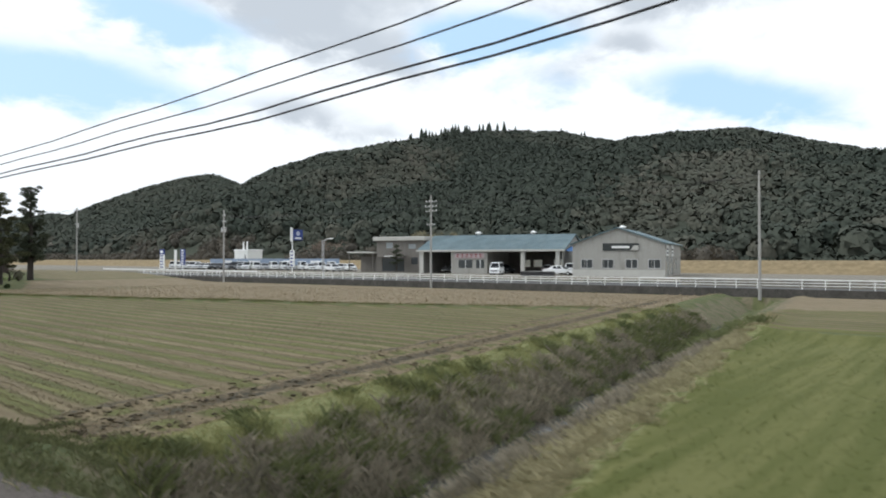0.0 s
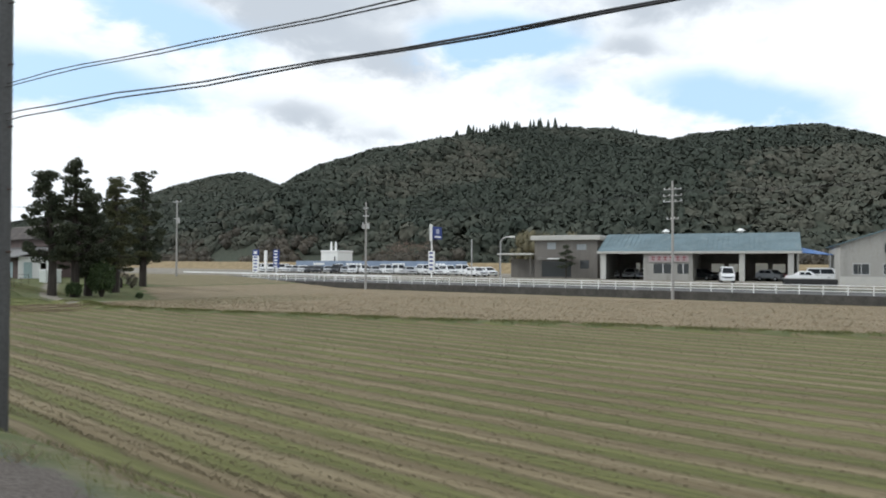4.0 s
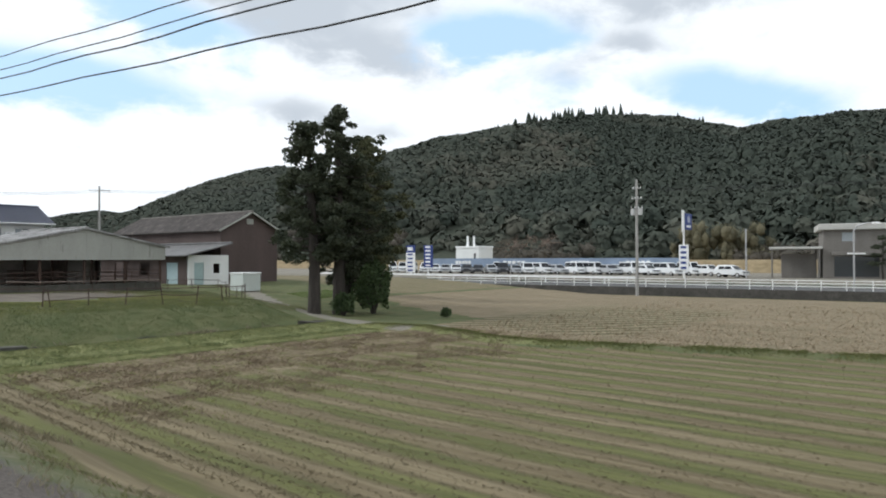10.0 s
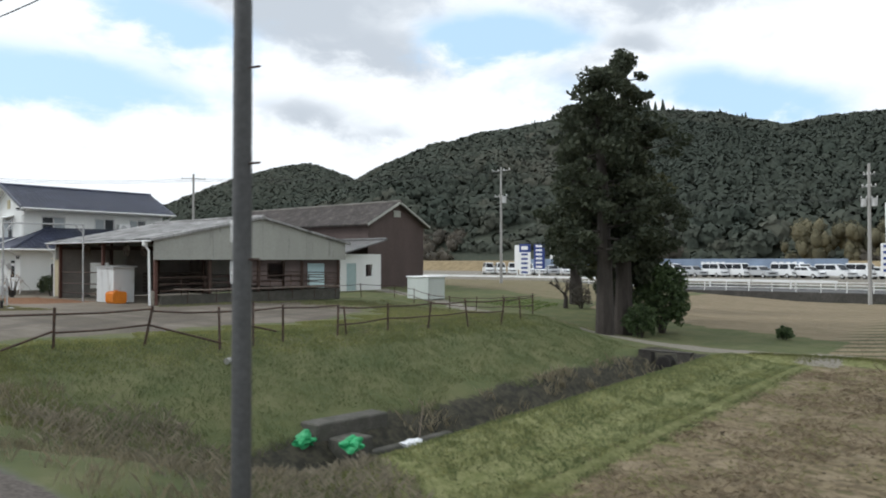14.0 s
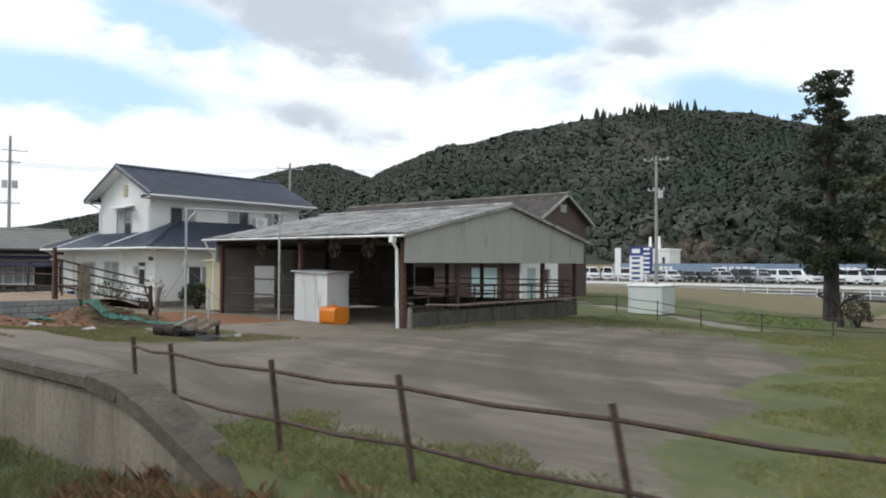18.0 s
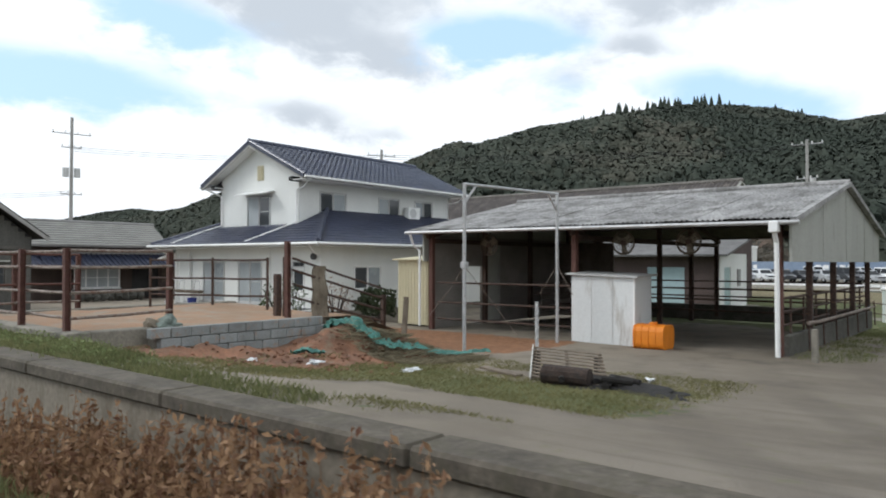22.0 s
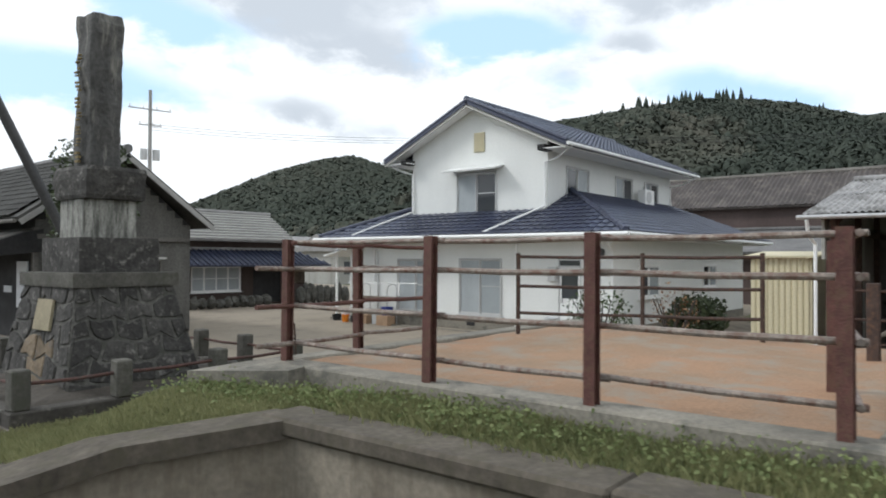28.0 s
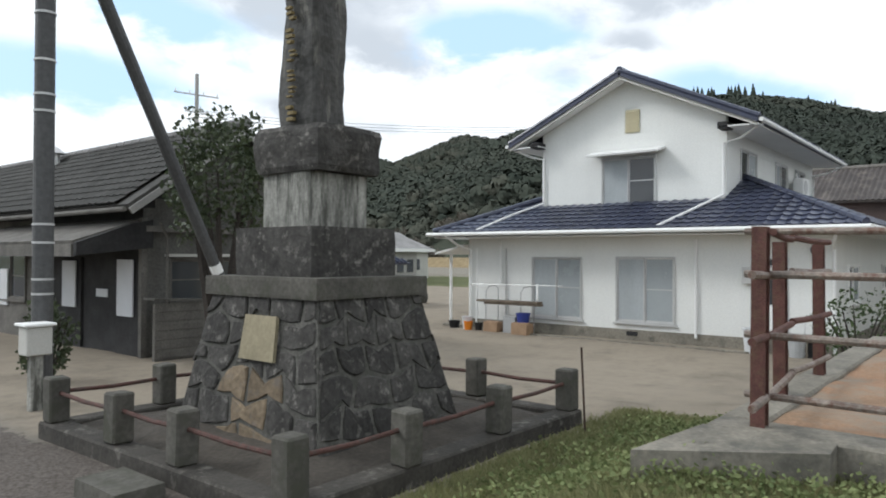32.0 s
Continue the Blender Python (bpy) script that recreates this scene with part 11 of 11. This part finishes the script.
blades("sown_shoots", x[k], y[k], 0.10, 0.008, leafy("young_shoots", (0.075, 0.088, 0.022), (0.130, 0.145, 0.046), 0.8), "short green shoots in the sown field", 5, 0.3)
# stubble stands in rows
r = np.random.default_rng(6)
n = 120000
sx_ = 7 + 34 * r.uniform(0, 1, n) ** 1.8
sy_ = r.uniform(8, 96, n)
row_c, row_s = math.cos(ROW_TURN), math.sin(ROW_TURN)
u = sx_ * row_c - sy_ * row_s
u = np.round(u / 0.34) * 0.34 + r.normal(size=n) * 0.06
sx_ = (u + sy_ * row_s) / row_c
k = (ditch_d(sx_, sy_) > 6.4) & (sx_ > 6.8)
blades("stubble", sx_[k], sy_[k], 0.06, 0.011, leafy("straw_stubble", (0.125, 0.105, 0.064), (0.235, 0.20, 0.13), 0.7), "cut straw stubble in rows", 6, 0.9)
# grassy bund between the two fields, straw lying on the farther one
r = np.random.default_rng(61)
y = 20 + 78 * r.uniform(0, 1, 26000) ** 0.7
x = bund_at(y) - 0.4 * (y < 86) + r.normal(size=26000) * (0.28 + 0.22 * np.sin(y * 0.9) ** 2)
k = np.sin(y * 1.3) + 0.6 * np.sin(y * 3.7 + 1) + r.normal(size=26000) * 0.5 > -0.7 - 3 * (y > 85)
blades("bund_grass", x[k], y[k], 0.11, 0.010, leafy("bund_grass", (0.100, 0.118, 0.038), (0.190, 0.195, 0.075), 0.5), "green grass along the low bund between two fields", 61, 0.7)
y = r.uniform(22, 94, 16000)
x = bund_at(y) + 0.5 + 32 * r.uniform(0, 1, 16000) ** 1.5
k = x < x_rail(y) - 2.0
blades("loose_straw", x[k], y[k], 0.12, 0.030, leafy("loose_straw", (0.20, 0.158, 0.098), (0.40, 0.33, 0.23), 0.4), "loose straw and stubble clumps on the farther field", 62, 1.5)
# railway bank
x, y = tufted(9000, 2.8, 5.6, 8, 97, 7, 0.15, 12)
blades("bank_weeds", x, y, 0.09, 0.006, M_GRASS, "rough grass on the railway bank", 7)
x, y = tufted(5000, 2.9, 6.4, 84, 104, 17, 0.14, 18)
blades("dry_bank_weeds", x, y, 0.17, 0.004, M_DRY, "dead stalks on the railway bank", 17, 0.5)
x, y = tufted(9000, 2.8, 5.4, -10, 96, 27, 0.15, 14)
blades("dry_verge", x, y, 0.11, 0.005, M_DRY, "dry grass on the railway bank", 27, 0.8)
# slope below the yard
x, y = tufted(90000, 5.0, 26.5, 95.6, 106.6, 8, 0.12, 10, lambda x, y: ~((y > 99.0 + 0.2 * np.sin(x * 2.1)) & (y < 101.6 + 0.4 * np.sin(x * 1.3))))
blades("slope_grass", x, y, 0.085, 0.006, leafy("slope_grass", (0.105, 0.140, 0.062), (0.205, 0.225, 0.105), 0.7), "green grass on the slope below the yard", 8)
x, y = tufted(2600, 5.0, 26.0, 98.8, 101.4, 18, 0.12, 22, lambda x, y: (x < 8.8) | (x > 12.2))
blades("ditch_grass", x, y, 0.24, 0.006, M_DRY, "straw grass hanging into the ditch", 18, 0.6)
x, y = tufted(30000, 7.0, 29.0, 95.8, 98.7, 28, 0.12, 10, lambda x, y: (np.abs(y - 96.9) > 0.14) & ((y > 97.0) | (np.sin(x * 1.7 + y * 3) > -0.2)))
blades("berm_grass", x, y, 0.06, 0.008, leafy("berm_grass", (0.220, 0.232, 0.095), (0.380, 0.375, 0.175), 0.9), "pale mown grass on the berm along the channel", 28)
# yard and lane
yard_keep = lambda x, y: (np.abs(x - 8.6) * 0.2 - 0.55 * fbm(x, y, 0.8, 11.0) < 0.72) & ~((np.abs(x - 6.0 - 0.9 * np.clip((y - 118) / 10, 0, 1)) < 0.75) & (y < 124.5))  # noqa: E731
x, y = tufted(46000, 5.0, 12.5, 121.0, 129.2, 9, 0.14, 7, yard_keep)
blades("yard_grass", x, y, 0.055, 0.005, leafy("trodden_grass", (0.15, 0.150, 0.065), (0.29, 0.265, 0.13), 0.8), "trodden grass in the yard", 9, 0.8)
x, y = tufted(95000, 4.25, 24, 104.5, 113.0, 10, 0.13, 9, lambda x, y: (x < 5.5 + 0.7 * np.sin(y * 2.3)) | (y < yard_edge(x) - 0.2 + 0.6 * np.sin(x * 1.9 + y)))
blades("fence_grass", x, y, 0.07, 0.006, leafy("patchy_grass", (0.165, 0.180, 0.066), (0.325, 0.325, 0.130), 0.9), "patchy grass under the pipe fence", 10, 0.7)
x, y = tufted(12000, 15, 31, 105.2, 121, 40, 0.16, 16, lambda x, y: x > 20.5 + 0.15 * (y - 108) - np.maximum(0, 109 - y) * 3)
blades("dry_meadow_grass", x, y, 0.08, 0.008, M_DRY, "yellowed grass patches at the yard edge", 40, 0.8)
x, y = tufted(26000, 20.5, 33, 106, 122, 11, 0.15, 9, lambda x, y: x > 22.5 + 0.15 * (y - 108) + 0.8 * np.sin(y))
blades("meadow_grass", x, y, 0.10, 0.009, M_GRASS, "rough grass beyond the yard", 11)
x, y = tufted(5000, 17.3, 30, 120.2, 121.6, 12, 0.1, 12)
blades("barn_grass", x, y, 0.08, 0.006, M_GRASS, "grass along the barn wall", 12)
# grass and dead weeds by the lower end of the wall
x, y = tufted(26000, 2.6, 5.6, 101.5, 112.5, 71, 0.13, 10)
blades("lineside_grass", x, y, 0.065, 0.006, leafy("lineside_grass", (0.130, 0.145, 0.058), (0.265, 0.270, 0.115), 0.8), "rough green grass beside the lower end of the wall", 71, 0.7)
x, y = tufted(700, 2.9, 4.0, 109.6, 113.2, 72, 0.08, 14)
blades("dead_weed_clumps", x, y, 0.20, 0.005, M_DOCK, "dark brown dead weed clumps beside the wall end", 72, 0.6)
# low strip by the track and the verge above the wall
x, y = tufted(26000, 1.6, 3.75, 111.0, 133.7, 13, 0.1, 9)
blades("track_grass", x, y, 0.13, 0.006, M_GRASS, "short grass beside the track", 13)
x, y = tufted(20000, 4.25, 5.15, 123.0, 136.6, 14, 0.09, 14, lambda x, y: np.sin(x * 31.7 + y * 17.3) * 0.5 + 0.5 < (y - 121) / 9)
blades("verge_grass", x, y, 0.11, 0.006, M_GRASS, "grass verge on top of the wall", 14)
x, y = tufted(110000, 2.4, 9.0, 134.4, 138.4, 15, 0.09, 12, lambda x, y: ~((x > 5.05) & (y < 136.1)) & ~((x > 3.2) & (x < 7.7) & (y > 138.4)))
blades("monument_grass", x, y, 0.08, 0.006, leafy("light_grass", (0.195, 0.205, 0.098), (0.355, 0.350, 0.180), 0.8), "grass before the monument fence", 15)

# rows of leafy vegetables by the lane
r = np.random.default_rng(50)
rows_v = []
for k in range(6):
    for j in range(16):
        px, py = 37.5 + j * 0.36 + k * 0.12, 113.6 + k * 0.75 + j * 0.10
        c = np.array([px, py, gz(px, py) + 0.04]) + r.normal(size=(22, 3)) * np.array([0.14, 0.14, 0.02])
        rows_v.append(c)
q, f = leaf_cards(np.concatenate(rows_v), 0.08, 51, 0.5, 1.5)
tagged(new("vegetable_rows", np_mesh("vegetable_rows", q, f, leafy("cabbage_leaves", (0.12, 0.17, 0.055), (0.22, 0.27, 0.10), 1.5))), "rows of leafy green vegetables beside the lane", "vegetables", kind="stuff")

# broad-leaved weeds along the pen
r = np.random.default_rng(30)
wx_, wy_ = r.uniform(4.35, 5.1, 220), 126.5 + 9.9 * r.uniform(0, 1, 220) ** 0.8
wz_ = ground_z(wx_, wy_)
cent = np.stack([wx_, wy_, wz_], -1)[:, None] + r.normal(size=(220, 26, 3)) * np.array([0.12, 0.12, 0.05]) + np.array([0, 0, 0.08])
q, f = leaf_cards(cent.reshape(-1, 3), 0.026, 31, 0.6, 1.4)
tagged(new("weeds", np_mesh("weeds", q, f, M_WEED)), "leafy green weeds along the pen edge", "weeds", kind="stuff")

# dead dock stalks by the track
stalks = Shape()
leaves_at = []
rd = random.Random(32)
for k in range(300):
    x, y = rd.uniform(2.65, 3.65), (rd.uniform(120.1, 125.2) if k < 245 else rd.uniform(125.0, 129.2))
    z = gz(x, y)
    h = rd.uniform(0.65, 1.3) * (1.0 if y < 123 else 0.85 if y < 126 else 0.6)
    tx, ty = x + rd.uniform(-0.15, 0.15), y + rd.uniform(-0.15, 0.15)
    stalks.tube([(x, y, z - 0.02), ((x + tx) / 2 + rd.uniform(-0.03, 0.03), (y + ty) / 2, z + h * 0.5), (tx, ty, z + h)], 0.007, 4, 0.003)
    for j in range(44):
        t = rd.uniform(0.1, 1.0)
        spread = 0.06 if t < 0.65 else 0.028
        leaves_at.append((x + (tx - x) * t + rd.gauss(0, spread), y + (ty - y) * t + rd.gauss(0, spread), z + h * t))
dock = np.array(leaves_at)
q, f = leaf_cards(dock, 0.034, 33, 1.3, 2.4)
nv = len(stalks.v)
sv = np.array(stalks.v)
me = bpy.data.meshes.new("dock_stalks")
me.from_pydata(sv.tolist() + q.tolist(), [], stalks.f + (f + nv).tolist())
me.materials.append(M_DOCK)
tagged(new("dock_stalks", me), "dead red-brown dock stalks beside the track", "weeds", kind="stuff")
# straw trailing down the soil heap
r = np.random.default_rng(35)
x, y = r.uniform(9.9, 12.2, 5000), r.uniform(126.2, 128.4, 5000)
zz = np.array([heap_z(a, b) for a, b in zip(x, y)])
blades("straw", x, y, 0.07, 0.007, M_DRY, "straw trailing down the soil heap", 36, 3.0, zz + 0.02)
x, y = r.uniform(6.0, 9.0, 2500), r.uniform(125.0, 128.6, 2500)
zz = np.array([heap_z(a, b) for a, b in zip(x, y)])
k = np.sin(x * 3) + np.sin(y * 4) > 0.2
blades("heap_grass", x[k], y[k], 0.06, 0.005, M_GRASS, "grass growing on the soil heap", 37, 0.8, zz[k])

# turned clods in the ploughed strips
r = np.random.default_rng(40)
n = 600
cd = r.uniform(6.2, 10.2, n)
cx2 = 7 + 30 * r.uniform(0, 1, n) ** 1.6
rowd = np.round(cd / 1.36) * 1.36 + r.normal(size=n) * 0.16
cy2 = rowd / 0.987 + 6.2 + 0.165 * cx2
cx3, cy3 = r.uniform(8, 30, 90), 90.5 + 4.6 * r.uniform(0, 1, 90)
cx2, cy2 = np.concatenate([cx2, cx3]), np.concatenate([cy2, cy3])
n = len(cx2)
iv, if_ = np.array([tuple(v) for v in ICO[0][0]]), np.array(ICO[0][1])
rad = r.uniform(0.02, 0.055, n)
cv_ = iv[None] * (1 + 0.35 * r.normal(size=(n, len(iv), 1))) * rad[:, None, None] * np.array([1.5, 1, 0.6]) + np.stack([cx2, cy2, ground_z(cx2, cy2) + 0.01], -1)[:, None]
cf_ = if_[None] + (np.arange(n) * len(iv))[:, None, None]
tagged(new("clods", np_mesh("clods", cv_.reshape(-1, 3), cf_.reshape(-1, 3), leafy("turned_earth", (0.06, 0.048, 0.035), (0.17, 0.14, 0.085), 1.5, 0.95))), "turned clods of earth and straw in the field", "clods", kind="stuff")

# water in the ditches
def ditch_water(name, label, x0, x1, centre, half, z):
    v, f = [], []
    xs = np.linspace(x0, x1, 24)
    for x in xs:
        v += [(x, centre(x) - half, z), (x, centre(x) + half, z)]
    for k in range(23):
        f.append((2 * k, 2 * k + 2, 2 * k + 3, 2 * k + 1))
    return tagged(part(name, Shape().add(v, f), M_WATER), label, "water", kind="structure")


M_WATER = surface("still_ditch_water", (0.10, 0.095, 0.085), 0.15, vary=0.3, scale=1.5, fine=8, bump=0.05, spec=0.5)
ditch_water("water", "shallow grey water in the field ditch", 5.5, 52, lambda x: 7.35 + 0.165 * x, 0.6, -2.62)
ditch_water("water_channel", "dark water in the channel below the slope", 6.5, 25, lambda x: 100.0, 0.32, -2.05)
sl = thing("concrete_headwall", "dark concrete headwall block let into the slope", "headwall", (10.75, 101.3, -2.2))
part("block", Shape().soft((-1.05, -0.1, 0.0), (1.05, 0.45, 0.92), 0.03, pose(0, 0, 0, 0, 2, -1)), M_CONC_D, sl)
part("block", Shape().soft((-0.85, -0.75, 0.0), (-0.1, -0.15, 0.66), 0.03, pose(0, 0, 0, 0, 1, 3)), M_CONC_D, sl)
part("beam", Shape().soft((-0.2, -0.85, 0.0), (2.6, -0.6, 0.34), 0.03, pose(0, 0, 0, 0, 2, 2)), M_CONC_D, sl)
cu = thing("culvert", "dark culvert mouth under the lane", "culvert", (25.9, 100.4, -2.1))
part("headwall", Shape().box((-0.1, -1.0, 0.0), (0.25, -0.5, 0.8)).box((-0.1, 0.5, 0.0), (0.25, 1.0, 0.8)).box((-0.1, -1.0, 0.78), (0.25, 1.0, 0.84)), M_CURB, cu)
part("pipe", Shape().tube([(-0.16, 0, 0.38), (0.3, 0, 0.38)], 0.30, 16), M_CURB, cu, "dark concrete pipe")
# the pipe is solid: a black disc paints the shade of its hollow
part("mouth", Shape().tube([(-0.168, 0, 0.38), (-0.161, 0, 0.38)], 0.25, 16), M_CHAR, cu, "black disc standing in for the shade inside the pipe")
for k, (x, y) in enumerate(((9.45, 101.25), (9.85, 100.3))):
    gb = thing("plastic_bag", "green plastic bag dumped in the channel", "bag", (x, y, -1.62))
    part("bag", Shape().lump((0, 0, 0.1), (0.22, 0.18, 0.15), 2, 0.45, k + 2), M_GREEN_BAG, gb)
bk = thing("white_bag", "white plastic bag with a stick in the channel", "bag", (10.95, 99.6, -1.75))
part("bag", Shape().lump((0, 0, 0.1), (0.28, 0.2, 0.14), 2, 0.4, 7), M_PAPER, bk)
part("stick", Shape().tube([(0.1, 0, 0.1), (0.7, 0.4, 0.75)], 0.012, 5), M_PALLET, bk)
log = thing("log", "pale weathered log on the slope", "log", (9.86, 104.3, gz(9.86, 104.3) + 0.02))
part("log", Shape().tube([(-0.28, -0.1, 0.06), (0.0, 0.0, 0.09), (0.28, 0.12, 0.06)], 0.08, 8, 0.06), M_PALE, log)

# straw tufts and turned lumps at the field's end
x, y = tufted(42000, 8, 30, 85.5, 95.6, 60, 0.2, 18, lambda x, y: np.sin(x * 1.3 + y * 0.4) + np.sin(y * 2.1) > -0.4)
blades("field_end_straw", x, y, 0.075, 0.009, leafy("rotted_straw", (0.13, 0.10, 0.068), (0.34, 0.275, 0.19), 1.2), "flattened straw over turned soil", 60, 1.2)
x, y = tufted(12000, 8, 30, 84.5, 95.6, 61, 0.14, 20)
blades("field_end_weeds", x, y, 0.07, 0.007, M_BANK, "yellow-green weeds over turned soil", 61, 0.7)

r = np.random.default_rng(70)
wx_, wy_ = r.uniform(4.1, 8.6, 420), r.uniform(134.6, 138.0, 420)
k = ~((wx_ > 5.0) & (wy_ < 136.3))
wx_, wy_ = wx_[k], wy_[k]
cent = np.stack([wx_, wy_, ground_z(wx_, wy_)], -1)[:, None] + r.normal(size=(len(wx_), 24, 3)) * np.array([0.13, 0.13, 0.03]) + np.array([0, 0, 0.07])
q, f = leaf_cards(cent.reshape(-1, 3), 0.03, 71, 0.6, 1.4)
tagged(new("low_weeds", np_mesh("low_weeds", q, f, M_WEED)), "low leafy weeds in the grass by the monument", "weeds", kind="stuff")

x, y = tufted(16000, 2.9, 7.2, 4.5, 17.0, 80, 0.18, 26)
blades("dark_bank_grass", x, y, 0.12, 0.009, leafy("dark_green_grass", (0.10, 0.112, 0.055), (0.19, 0.20, 0.095), 0.8), "darker grass where the ditch meets the railway bank", 80, 0.7)
x, y = tufted(9000, 4.6, 8.6, 95.0, 102.8, 85, 0.3, 20, lambda x, y: (x + 0.25 * np.abs(y - 98.5) < 8.4) & ((x < 6.8) | (np.abs(y - 99.9) > 1.0)))
blades("bank_brush", x, y, 0.17, 0.0045, M_REED, "grey-brown dead brush on the bank above the channel", 85, 0.8)
